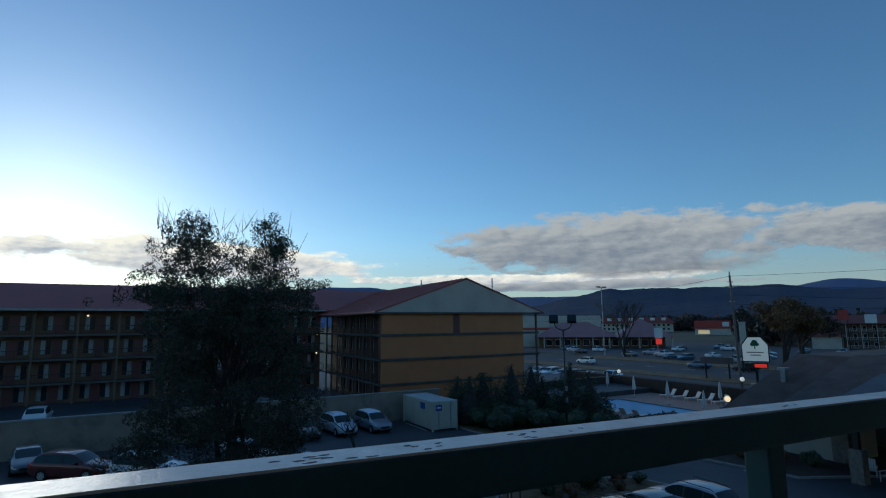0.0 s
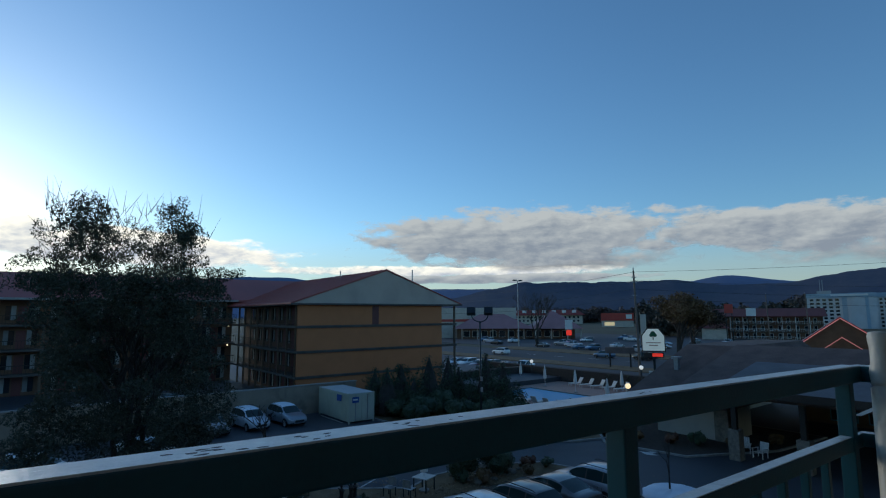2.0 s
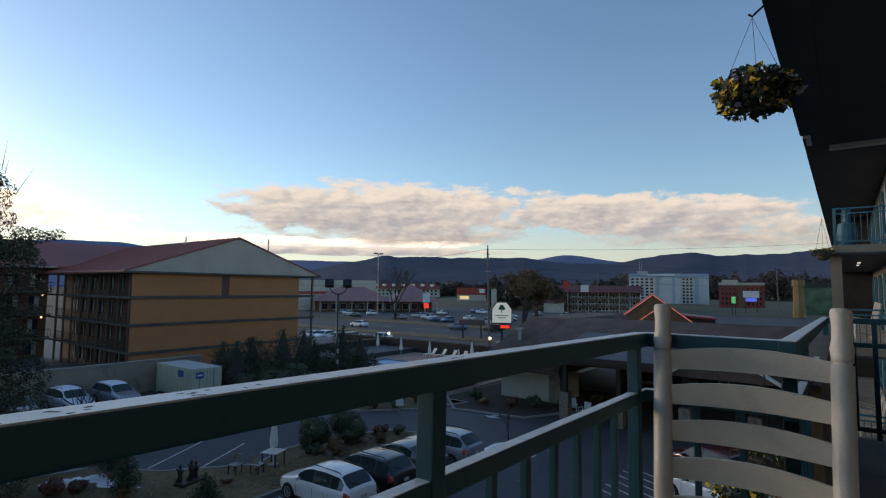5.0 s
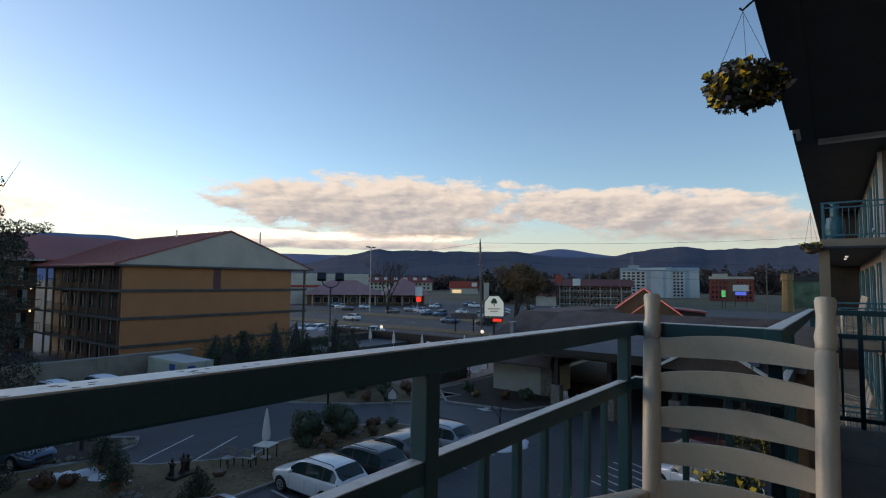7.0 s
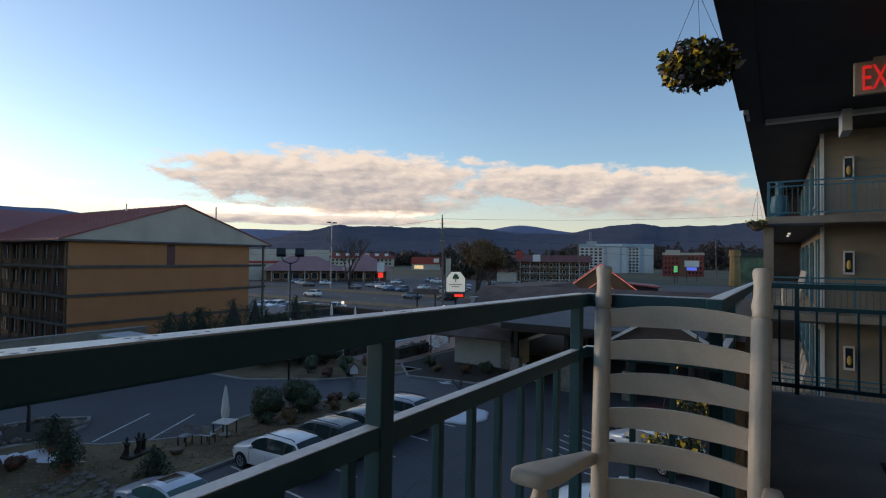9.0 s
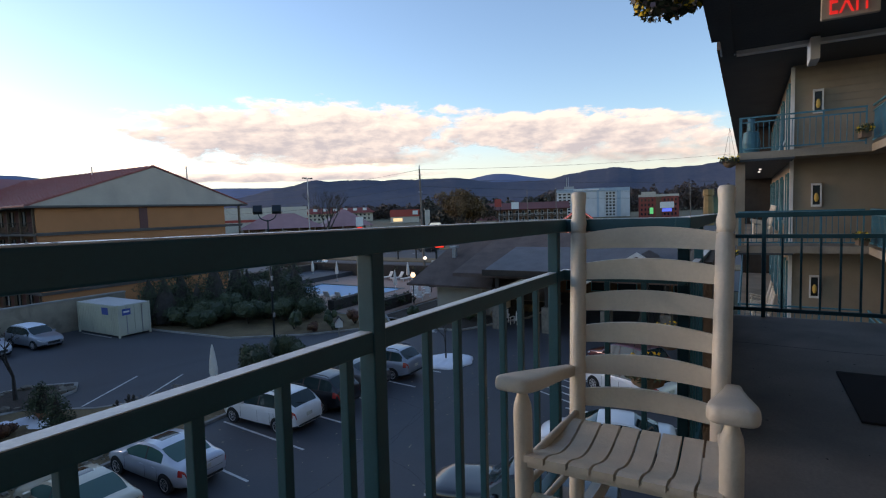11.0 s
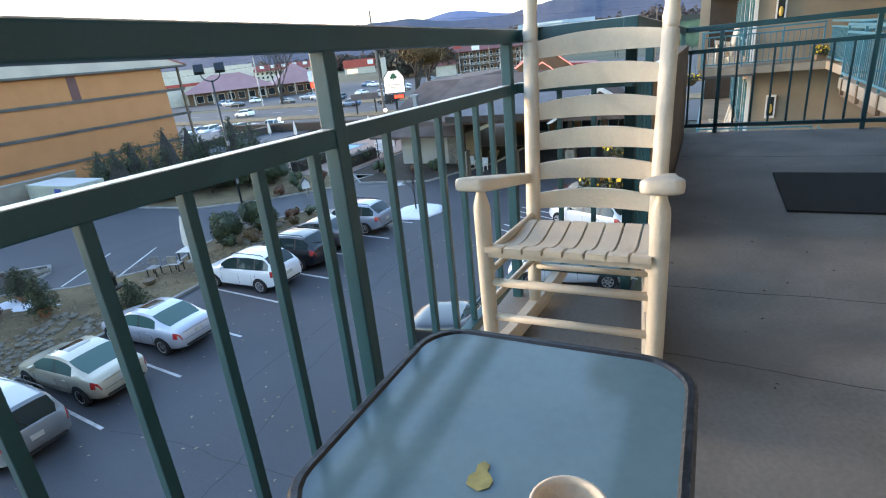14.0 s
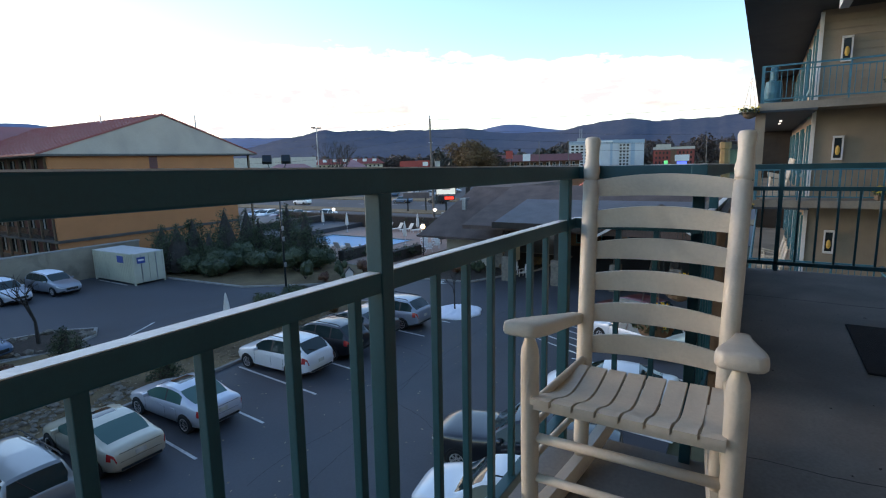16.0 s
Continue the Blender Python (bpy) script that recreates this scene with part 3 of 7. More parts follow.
# ---- clouds far behind the hills ----
def cloud_material(name, warm, cool, cover, power, soft=0.3):
    m = bpy.data.materials.new(name)
    m.use_nodes = True
    n, l = m.node_tree.nodes, m.node_tree.links
    n.remove(n["Principled BSDF"])
    uv, sep = n.new("ShaderNodeUVMap"), n.new("ShaderNodeSeparateXYZ")
    l.new(uv.outputs[0], sep.inputs[0])

    def math_(op, a, b=None, c=None):
        x = n.new("ShaderNodeMath")
        x.operation = op
        for i, v in enumerate((a, b, c)):
            if v is None:
                continue
            if isinstance(v, (int, float)):
                x.inputs[i].default_value = v
            else:
                l.new(v, x.inputs[i])
        return x.outputs[0]
    u, v = sep.outputs[0], sep.outputs[1]
    body = math_("SUBTRACT", 1.0, math_("ADD", math_("POWER", math_("ABSOLUTE", u), 2.2), math_("POWER", math_("ABSOLUTE", math_("MULTIPLY_ADD", v, 0.85, 0.15)), 2.0)))
    co, mp = n.new("ShaderNodeTexCoord"), n.new("ShaderNodeMapping")
    mp.inputs["Scale"].default_value = (0.0017, 0.0017, 0.0046)
    l.new(co.outputs["Object"], mp.inputs[0])
    fb = n.new("ShaderNodeTexNoise")
    fb.inputs["Scale"].default_value, fb.inputs["Detail"].default_value, fb.inputs["Roughness"].default_value, fb.inputs["Distortion"].default_value = 1.7, 10, 0.6, 0.15
    l.new(mp.outputs[0], fb.inputs["Vector"])
    dens = math_("ADD", math_("MULTIPLY", body, 1.0), math_("MULTIPLY", math_("SUBTRACT", fb.outputs["Fac"], 0.5), 1.6))
    ar = n.new("ShaderNodeMapRange")
    ar.interpolation_type = "SMOOTHSTEP"
    ar.inputs["From Min"].default_value, ar.inputs["From Max"].default_value = cover, cover + soft
    l.new(dens, ar.inputs["Value"])
    # relief: the billows' sides towards the sun are lighter
    off, fb2 = n.new("ShaderNodeVectorMath"), n.new("ShaderNodeTexNoise")
    off.inputs[1].default_value = (-0.10, 0.05, 0.10)
    l.new(mp.outputs[0], off.inputs[0])
    fb2.inputs["Scale"].default_value, fb2.inputs["Detail"].default_value, fb2.inputs["Roughness"].default_value, fb2.inputs["Distortion"].default_value = 1.7, 10, 0.6, 0.15
    l.new(off.outputs[0], fb2.inputs["Vector"])
    lit = math_("MULTIPLY", math_("SUBTRACT", fb.outputs["Fac"], fb2.outputs["Fac"]), 1.5)
    edge = math_("ADD", math_("SUBTRACT", math_("MULTIPLY_ADD", v, 0.28, 0.6), math_("MULTIPLY", dens, 0.3)), lit)
    rp = n.new("ShaderNodeValToRGB")
    rp.color_ramp.elements[0].position, rp.color_ramp.elements[0].color = 0.06, (*cool, 1)
    rp.color_ramp.elements[1].position, rp.color_ramp.elements[1].color = 0.52, (*warm, 1)
    l.new(edge, rp.inputs["Fac"])
    em, tr, mx = n.new("ShaderNodeEmission"), n.new("ShaderNodeBsdfTransparent"), n.new("ShaderNodeMixShader")
    em.inputs["Strength"].default_value = power
    l.new(rp.outputs["Color"], em.inputs["Color"])
    l.new(ar.outputs[0], mx.inputs[0])
    l.new(tr.outputs[0], mx.inputs[1])
    l.new(em.outputs[0], mx.inputs[2])
    l.new(mx.outputs[0], n["Material Output"].inputs["Surface"])
    return m


M_CLOUD = cloud_material("evening_cloud", (0.95, 0.97, 1.0), (0.5, 0.56, 0.68), 0.42, 0.42, 0.28)
M_CLOUDTHIN = cloud_material("thin_cloud", (0.95, 0.94, 0.96), (0.5, 0.54, 0.63), 0.5, 0.38, 0.6)
M_CLOUDSUN = cloud_material("sunlit_cloud", (1.0, 0.92, 0.8), (0.45, 0.47, 0.54), 0.45, 0.95)


def veil_material():
    """A thin even haze of cloud low over the horizon."""
    m = bpy.data.materials.new("thin_cloud_veil")
    m.use_nodes = True
    n, l = m.node_tree.nodes, m.node_tree.links
    n.remove(n["Principled BSDF"])
    uv, sep = n.new("ShaderNodeUVMap"), n.new("ShaderNodeSeparateXYZ")
    l.new(uv.outputs[0], sep.inputs[0])
    mr = n.new("ShaderNodeMapRange")
    mr.interpolation_type = "SMOOTHSTEP"
    mr.inputs["From Min"].default_value, mr.inputs["From Max"].default_value = 1.0, -0.5
    mr.inputs["To Min"].default_value, mr.inputs["To Max"].default_value = 0.0, 0.45
    l.new(sep.outputs[1], mr.inputs["Value"])
    em, tr, mx = n.new("ShaderNodeEmission"), n.new("ShaderNodeBsdfTransparent"), n.new("ShaderNodeMixShader")
    em.inputs["Color"].default_value, em.inputs["Strength"].default_value = (0.76, 0.81, 0.86, 1), 0.4
    l.new(mr.outputs[0], mx.inputs[0])
    l.new(tr.outputs[0], mx.inputs[1])
    l.new(em.outputs[0], mx.inputs[2])
    l.new(mx.outputs[0], n["Material Output"].inputs["Surface"])
    return m


M_VEIL = veil_material()


def cloud(az0, az1, el0, el1, tilt, material, dist):
    bm = bmesh.new()
    uvl = bm.loops.layers.uv.new("UVMap")
    grid = []
    nu, nv = 24, 6
    for i in range(nu + 1):
        row = []
        for j in range(nv + 1):
            u, v = i / nu * 2 - 1, j / nv * 2 - 1
            az = (az0 + az1) / 2 + u * (az1 - az0) / 2
            el = (el0 + el1) / 2 + v * (el1 - el0) / 2 + tilt * u
            row.append((bm.verts.new((dist * math.sin(radians(az)), dist * math.cos(radians(az)), dist * math.tan(radians(el)))), (u, v)))
        grid.append(row)
    for a, b in zip(grid, grid[1:]):
        for j in range(nv):
            q = (a[j], b[j], b[j + 1], a[j + 1])
            f = bm.faces.new([p[0] for p in q])
            for lp, p in zip(f.loops, q):
                lp[uvl].uv = p[1]
    ob = piece("backdrop_cloud", bm, material, "bank of evening cloud over the hills", "cloud", kind="structure")
    ob.visible_shadow = False
    return ob


cloud(22, 68, 5.2, 12.9, 0.3, M_CLOUD, 4400)
cloud(49, 95, 5.5, 10.9, -1.4, M_CLOUD, 4440)
cloud(30, 72, 4.6, 7.4, 0.0, M_CLOUDTHIN, 4460)
cloud(60, 104, 3.8, 7.8, -0.6, M_CLOUDTHIN, 4480)
cloud(-20, 29, 5.0, 9.2, -0.7, M_CLOUDSUN, 4500)
cloud(10, 64, 4.2, 5.7, 0.0, M_CLOUDSUN, 4550)
cloud(20, 66, 3.4, 4.6, 0.1, M_CLOUD, 4420)
cloud(-60, 140, 1.0, 9.5, 0.0, M_VEIL, 4700)


# ---- plants ----
def leaf_mesh(name, material, clumps, count, size, seed, flat=0.5):
    """Many small leaves scattered through clumps (x, y, z, radius across, radius up)."""
    r = np.random.RandomState(seed)
    w = np.array([c[3] ** 2 * c[4] for c in clumps]) ** 0.67
    idx = r.choice(len(clumps), count, p=w / w.sum())
    cl = np.array(clumps)[idx]
    d = r.normal(size=(count, 3))
    d /= np.linalg.norm(d, axis=1)[:, None]
    rad = r.uniform(0.35, 1.0, count) ** 0.5
    p = cl[:, :3] + d * rad[:, None] * cl[:, [3, 3, 4]]
    a = r.normal(size=(count, 3))
    a /= np.linalg.norm(a, axis=1)[:, None]
    b = np.cross(a, r.normal(size=(count, 3)))
    b /= np.linalg.norm(b, axis=1)[:, None]
    s = size * r.uniform(0.6, 1.4, count)[:, None]
    v = np.stack([p - a * s, p - b * s * flat, p + a * s, p + b * s * flat], 1).reshape(-1, 3)
    f = np.arange(count * 4).reshape(-1, 4)
    me = bpy.data.meshes.new(name)
    me.from_pydata(v.tolist(), [], f.tolist())
    me.materials.append(material)
    return me


def limbs(bm, a, d, length, r, depth, rg, tips, spread=0.6):
    b = a + d * length
    tube(bm, a, b, r, r * 0.62, 6, cap=False)
    if depth == 0:
        tips.append(b)
        return
    for k in range(rg.choice((2, 3))):
        q = Vector((rg.uniform(-1, 1), rg.uniform(-1, 1), rg.uniform(-0.3, 0.8)))
        limbs(bm, b, (d + q * spread).normalized(), length * rg.uniform(0.62, 0.85), r * 0.6, depth - 1, rg, tips, spread)


def tree(name, label, at, trunk, girth, depth, material, leaves, size, seed, clump=0.9, spread=0.6, bare=False, stems=1, category="tree"):
    ob = thing(name, label, category, at)
    rg = random.Random(seed)
    bm = bmesh.new()
    tips = []
    for s in range(stems):
        d = Vector((rg.uniform(-.25, .25), rg.uniform(-.25, .25), 1)).normalized() if stems > 1 else Vector((0, 0, 1))
        limbs(bm, Vector((0, 0, -0.05)), d, trunk, girth, depth, rg, tips, spread)
    part("trunk", bm, M_BARK, ob)
    if not bare:
        cl = [(*t, clump * rg.uniform(0.6, 1.2), clump * rg.uniform(0.5, 1.0)) for t in tips]
        o = new("crown", leaf_mesh("crown", material, cl, leaves, size, seed))
        o.parent = ob
    return ob


def bush(label, at, r, h, material=None, seed=1, leaves=900, size=0.07, name="shrub", group="shrubs"):
    ob = thing(name, label, "shrub", at, group=group)
    rg = random.Random(seed)
    bm = bmesh.new()
    for k in range(6):
        a = rg.uniform(0, 6.28)
        tube(bm, (0, 0, -0.05), (r * 0.6 * math.cos(a), r * 0.6 * math.sin(a), h * 0.6), 0.03, 0.008, 5)
    part("stem", bm, M_BARK, ob)
    cl = [(r * 0.55 * rg.uniform(-1, 1), r * 0.55 * rg.uniform(-1, 1), h * rg.uniform(0.35, 0.7), r * rg.uniform(0.4, 0.6), h * rg.uniform(0.28, 0.4)) for k in range(9)]
    # dense inner twigs, closed to the eye
    bm = bmesh.new()
    for x, y, z, ra, rb in cl:
        q = bmesh.ops.create_icosphere(bm, subdivisions=2, radius=1)
        for v in q["verts"]:
            d = 0.78 + 0.25 * noise.noise((v.co.x * 2 + x * 5, v.co.y * 2 + y * 5, v.co.z * 2 + seed))
            v.co = (x + v.co.x * d * ra, y + v.co.y * d * ra, z + v.co.z * d * rb)
    part("inner_growth", bm, material or M_SHRUB, ob)
    o = new("foliage", leaf_mesh("foliage", material or M_SHRUB, cl, leaves, size, seed))
    o.parent = ob
    return ob


def conifer(label, at, r, h, seed, leaves=7000, size=0.1, group="evergreens by the car park"):
    ob = thing("conifer", label, "conifer", at, group=group)
    bm = bmesh.new()
    tube(bm, (0, 0, -0.05), (0, 0, h * 0.96), 0.028 * h, 0.02, 7)
    lathe(bm, [(r * 0.6, h * 0.04), (r * 0.62, h * 0.2), (r * 0.3, h * 0.6), (0.02, h * 0.93)], 9)
    part("trunk", bm, M_BARK, ob)
    rg = random.Random(seed)
    cl = []
    for k in range(60):
        f = rg.uniform(0, 1) ** 1.3
        a = rg.uniform(0, 6.28)
        rr = 1.25 * r * (1 - f * f) ** 0.8 * rg.uniform(0.3, 0.95)
        cl.append((rr * math.cos(a), rr * math.sin(a), h * (0.05 + 0.9 * f), 0.2 + 0.45 * r * (1 - f) * rg.uniform(.6, 1.3), 0.2 + 0.13 * h * (1 - f)))
    o = new("foliage", leaf_mesh("foliage", M_SHRUB, cl, leaves, size, seed, 0.3))
    o.parent = ob
    return ob


def rocks(name, label, spots, seed, category="rocks"):
    """Loose stones as one heap."""
    rg = random.Random(seed)
    bm = bmesh.new()
    for x, y, z, s in spots:
        r = bmesh.ops.create_icosphere(bm, subdivisions=1, radius=1)
        sc = (s * rg.uniform(.7, 1.3), s * rg.uniform(.7, 1.3), s * rg.uniform(.45, .8))
        for v in r["verts"]:
            v.co = v.co * rg.uniform(0.8, 1.15)
            v.co = (x + v.co.x * sc[0], y + v.co.y * sc[1], z + sc[2] * 0.5 + v.co.z * sc[2])
    return piece(name, bm, M_ROCK, label, category, kind="stuff")


# large half-bare tree on the far side of the car park
big = thing("shade_tree", "large dark tree with thin leaves and bare top twigs", "tree", (4.1, 31.5, G))
rg = random.Random(5)
bm = bmesh.new()
tips = []
for s, (dx, dy) in enumerate(((-.16, 0), (.12, .05), (.02, -.12), (.25, 0.0))):
    limbs(bm, Vector((0, 0, -0.05)), Vector((dx, dy, 1)).normalized(), 3.3, 0.2, 5, rg, tips, 0.5)
part("trunk", bm, M_BARK, big)
cl = []
for k in range(620):
    f = rg.uniform(0.0, 1)
    a = rg.uniform(0, 6.28)
    wide = (6.0 - 2.1 * f) * (0.9 + 0.1 * math.sin(11 * f + 2 * a))
    rr = wide * math.sqrt(rg.uniform(0.05, 1))
    x, y, z = rr * math.cos(a), rr * math.sin(a), 0.5 + 14.4 * f
    if z > 11.3:
        if rg.random() < 0.2:
            continue
        side = rg.choice((-2.3, -2.3, 1.6, 1.6))
        z = 11.0 + (z - 11.3) * 1.3
        x, y = side + rg.gauss(0, 0.4 if side < 0 else 0.34) * (16.3 - z), y * 0.6
        cl.append((x, y, z - 0.2, rg.uniform(0.2, 0.45), rg.uniform(0.25, 0.6)))
        continue
    cl.append((x, y, z, rg.uniform(0.35, 0.85), rg.uniform(0.3, 0.7)))
# two fuller tops, widest at their foot
for k in range(170):
    side = rg.choice((-2.3, 1.75))
    z = 10.6 + 3.7 * rg.random() ** 1.35
    x = side + rg.gauss(0, 0.36) * (15.6 - z)
    cl.append((x, rg.uniform(-1.8, 1.8), z, rg.uniform(0.25, 0.5), rg.uniform(0.22, 0.45)))
o = new("crown", leaf_mesh("crown", M_LEAF, cl, 165000, 0.07, 11, 0.36))
o.parent = big
bm = bmesh.new()
for k in range(230):
    side = rg.choice((-2.5, -2.1, 1.6))
    x0, y0, z0 = side + rg.uniform(-1.7, 1.7), rg.uniform(-1.2, 1.2), rg.uniform(11.6, 15.0)
    tube(bm, (x0, y0, z0), (x0 + rg.uniform(-.9, .9), y0 + rg.uniform(-.6, .6), z0 + rg.uniform(0.4, 1.5)), 0.018, 0.004, 4, cap=False)
part("bare_top", bm, M_BARK, big, "bare twigs above the crown")


# ---- cars ----
PAINT = {}


def paint(name, rgb, metal=0.2):
    if name not in PAINT:
        PAINT[name] = mat("car_paint_" + name, rgb, 0.3, metal=metal, var=0.05, scale=2, fine=400, bump=0.0, coat=0.8, stain=0.06)
    return PAINT[name]


# length, width, cowl, roof front, roof back, rear glass base; outline of the top from nose to tail; shoulder line; door cuts
CARS = {
    "sedan": (4.85, 1.83, 1.2, 0.28, -1.0, -1.82,
              ((2.425, 0.6), (2.33, 0.71), (1.9, 0.83), (1.2, 0.98), (0.3, 1.39), (-0.1, 1.445), (-0.5, 1.455), (-1.0, 1.4), (-1.82, 1.09), (-2.25, 1.06), (-2.39, 1.0), (-2.425, 0.68)),
              ((2.425, 0.56), (1.9, 0.72), (1.2, 0.88), (0, 0.93), (-1.2, 0.97), (-2.3, 0.96), (-2.4, 0.9), (-2.425, 0.66)), (-0.32,)),
    "suv": (4.75, 1.86, 1.15, 0.42, -1.72, -2.2,
            ((2.375, 0.66), (2.28, 0.8), (1.9, 0.93), (1.15, 1.06), (0.45, 1.52), (0.05, 1.62), (-0.8, 1.66), (-1.72, 1.61), (-2.2, 1.2), (-2.34, 1.08), (-2.375, 0.72)),
            ((2.375, 0.62), (1.9, 0.82), (1.15, 0.96), (0, 1.0), (-1.3, 1.04), (-2.2, 1.08), (-2.35, 0.98), (-2.375, 0.7)), (-0.2, -1.2)),
    "van": (5.0, 1.95, 1.55, 0.62, -2.28, -2.43,
            ((2.5, 0.66), (2.4, 0.8), (2.1, 0.93), (1.55, 1.05), (0.65, 1.62), (0.2, 1.72), (-1.0, 1.76), (-2.28, 1.71), (-2.43, 1.14), (-2.48, 1.04), (-2.5, 0.7)),
            ((2.5, 0.62), (2.0, 0.84), (1.5, 0.97), (0, 1.02), (-1.5, 1.05), (-2.4, 1.06), (-2.48, 0.98), (-2.5, 0.68)), (0.3, -0.95)),
    "pickup": (5.6, 1.98, 0.95, 0.22, -0.85, -1.1,
               ((2.8, 0.8), (2.7, 0.98), (2.3, 1.1), (0.95, 1.2), (0.22, 1.74), (-0.2, 1.84), (-0.6, 1.84), (-0.85, 1.8), (-1.1, 1.24), (-2.7, 1.22), (-2.78, 1.18), (-2.8, 0.7)),
               ((2.8, 0.76), (2.3, 1.0), (0.95, 1.12), (0, 1.14), (-1.1, 1.16), (-2.7, 1.16), (-2.8, 0.7)), (-0.25,)),
}
WHEEL = {}


def wheel_meshes():
    if WHEEL:
        return WHEEL
    bm = bmesh.new()
    lathe(bm, [(0.2, -0.1), (0.315, -0.105), (0.335, -0.08), (0.335, 0.08), (0.315, 0.105), (0.2, 0.1)], 22, m=pose(0, 0, 0, 90))
    WHEEL["tyre"] = mesh_of(bm, "wheel", M_TYRE)
    bm = bmesh.new()
    lathe(bm, [(0.2, -0.098), (0.225, -0.108), (0.2, -0.104), (0.18, -0.07), (0.18, 0.07), (0.2, 0.104), (0.225, 0.108), (0.2, 0.098)], 22, m=pose(0, 0, 0, 90))
    for k in range(7):
        for s in (-1, 1):
            box(bm, -0.04, 0.04, s * 0.09 - 0.012, s * 0.088 + 0.012, 0.02, 0.21, m=pose(0, 0, 0, 0, 360 / 7 * k, 0))
    WHEEL["rim"] = mesh_of(bm, "rim", M_RIM)
    return WHEEL


def eased(pts, x, half=0.07):
    """A line through control points, its corners rounded off."""
    px, pz = [p[0] for p in pts][::-1], [p[1] for p in pts][::-1]
    return float(np.mean([np.interp(min(max(x + d, px[0]), px[-1]), px, pz) for d in (-half, -half / 2, 0, half / 2, half)]))


def car(kind, colour, at, rz, label, name="car", group="parked cars", rails=False, sunroof=False, snow=False, detail=True, glass=None):
    L, W, gf, rf, rb, gb, top, shoulder, cuts = CARS[kind]
    ob = thing(name, label, {"pickup": "pickup", "van": "minivan"}.get(kind, "car"), at, rz, group)
    glass = glass or M_CARGLASS
    h = L / 2
    plan = ((h, 0.6), (h - 0.06, 0.76), (h - 0.3, 0.91), (h - 0.8, 0.985), (0, 1.0), (-h + 0.8, 0.985), (-h + 0.25, 0.95), (-h + 0.05, 0.88), (-h, 0.8))
    under = ((h, 0.34), (h - 0.4, 0.2), (0, 0.19), (-h + 0.5, 0.22), (-h, 0.38))
    keys = {h, h - 0.03, h - 0.1, h - 0.22, h - 0.45, gf, rf, rb, gb, gf - 0.3, gb + 0.22, -h + 0.3, -h + 0.12, -h + 0.04, -h}
    if sunroof:
        keys |= {rf - 0.1, rf - 0.8}
    for c in cuts:
        keys |= {c + 0.04, c - 0.04}
    step = 0.16 if detail else 0.3
    xs = sorted(keys | {x for x in np.arange(-h + 0.4, h - 0.5, step) if min(abs(x - k) for k in keys) > step * 0.4}, reverse=True)
    grid = []
    for x in xs:
        small = 0.02 if abs(x) > h - 0.05 else 0.07
        w, z0 = W / 2 * eased(plan, x, small), eased(under, x)
        zt = eased(top, x, small)
        zb = min(eased(shoulder, x, small), zt - 0.02)
        hh = zt - zb
        k = min(1.0, max(0.0, (hh - 0.08) / 0.3))
        k = k * k * (3 - 2 * k)
        lean = 0.36 * hh
        hood = ((0.93, 0.3), (0.86, 0.55), (0.7, 0.82), (0.38, 0.96), (0.0, 1.0))
        cab = ((0.935, 0.05), (0.935 - 0.84 * lean / w, 0.83), (0.92 - lean / w - 0.03, 0.945), (0.55 * (0.92 - lean / w), 0.99), (0.0, 1.0))
        row = [(0.0, z0), (0.8 * w, z0), (0.95 * w, z0 + 0.1), (w, z0 + 0.66 * (zb - z0)), (0.985 * w, zb - 0.13 * (zb - z0)), (0.955 * w, zb)]
        row += [(w * (a[0] * (1 - k) + b[0] * k), zb + hh * (a[1] * (1 - k) + b[1] * k)) for a, b in zip(hood, cab)]
        grid.append(row)
    faces = {}

    def add(key, i, j, s):
        faces.setdefault(key, []).append((i, j, s))
    for i in range(len(xs) - 1):
        xm = (xs[i] + xs[i + 1]) / 2
        for j in range(10):
            for s in (1, -1):
                key = "body"
                if j >= 8 and gf > xm > rf:
                    key = "windshield"
                elif j >= 8 and rb > xm > gb:
                    key = "rear_window"
                elif sunroof and j == 9 and rf - 0.1 > xm > rf - 0.8:
                    key = "sunroof"
                elif j >= 8 and rf > xm > rb:
                    key = "roof"
                elif j == 6 and gf - 0.3 > xm > (gb + 0.22 if kind != "sedan" else rb - 0.25):
                    run = sum(xm < c for c in cuts)
                    key = ("pillar", run, s) if any(abs(xm - c) < 0.04 for c in cuts) else ("side_window", run, s)
                elif xm < -h + 0.3 and j in (3, 4) and (j == 4 or xm > -h + 0.08) and detail:
                    key = ("tail_light", s)
                elif xm > h - 0.45 and j == 4 and detail:
                    key = ("head_light", s)
                elif j == 1 and kind != "sedan":
                    key = ("sill", s)
                add(key, i, j, s)

    def emit(pname, quads, material, label="", caps=False):
        bm = bmesh.new()
        seen = {}

        def vert(i, j, s):
            y, z = grid[i][j]
            key = (i, j, s if y > 1e-6 else 0)
            if key not in seen:
                seen[key] = bm.verts.new((xs[i], s * y, z))
            return seen[key]
        for i, j, s in quads:
            q = [vert(i, j, s), vert(i + 1, j, s), vert(i + 1, j + 1, s), vert(i, j + 1, s)]
            bm.faces.new(q if s > 0 else q[::-1])
        if caps:
            for i in (0, len(xs) - 1):
                q = [vert(i, j, 1) for j in range(11)] + [vert(i, j, -1) for j in range(9, 0, -1)]
                bm.faces.new(q if i == 0 else q[::-1])
        bmesh.ops.recalc_face_normals(bm, faces=bm.faces)
        return part(pname, bm, material, ob, label, smooth=True)
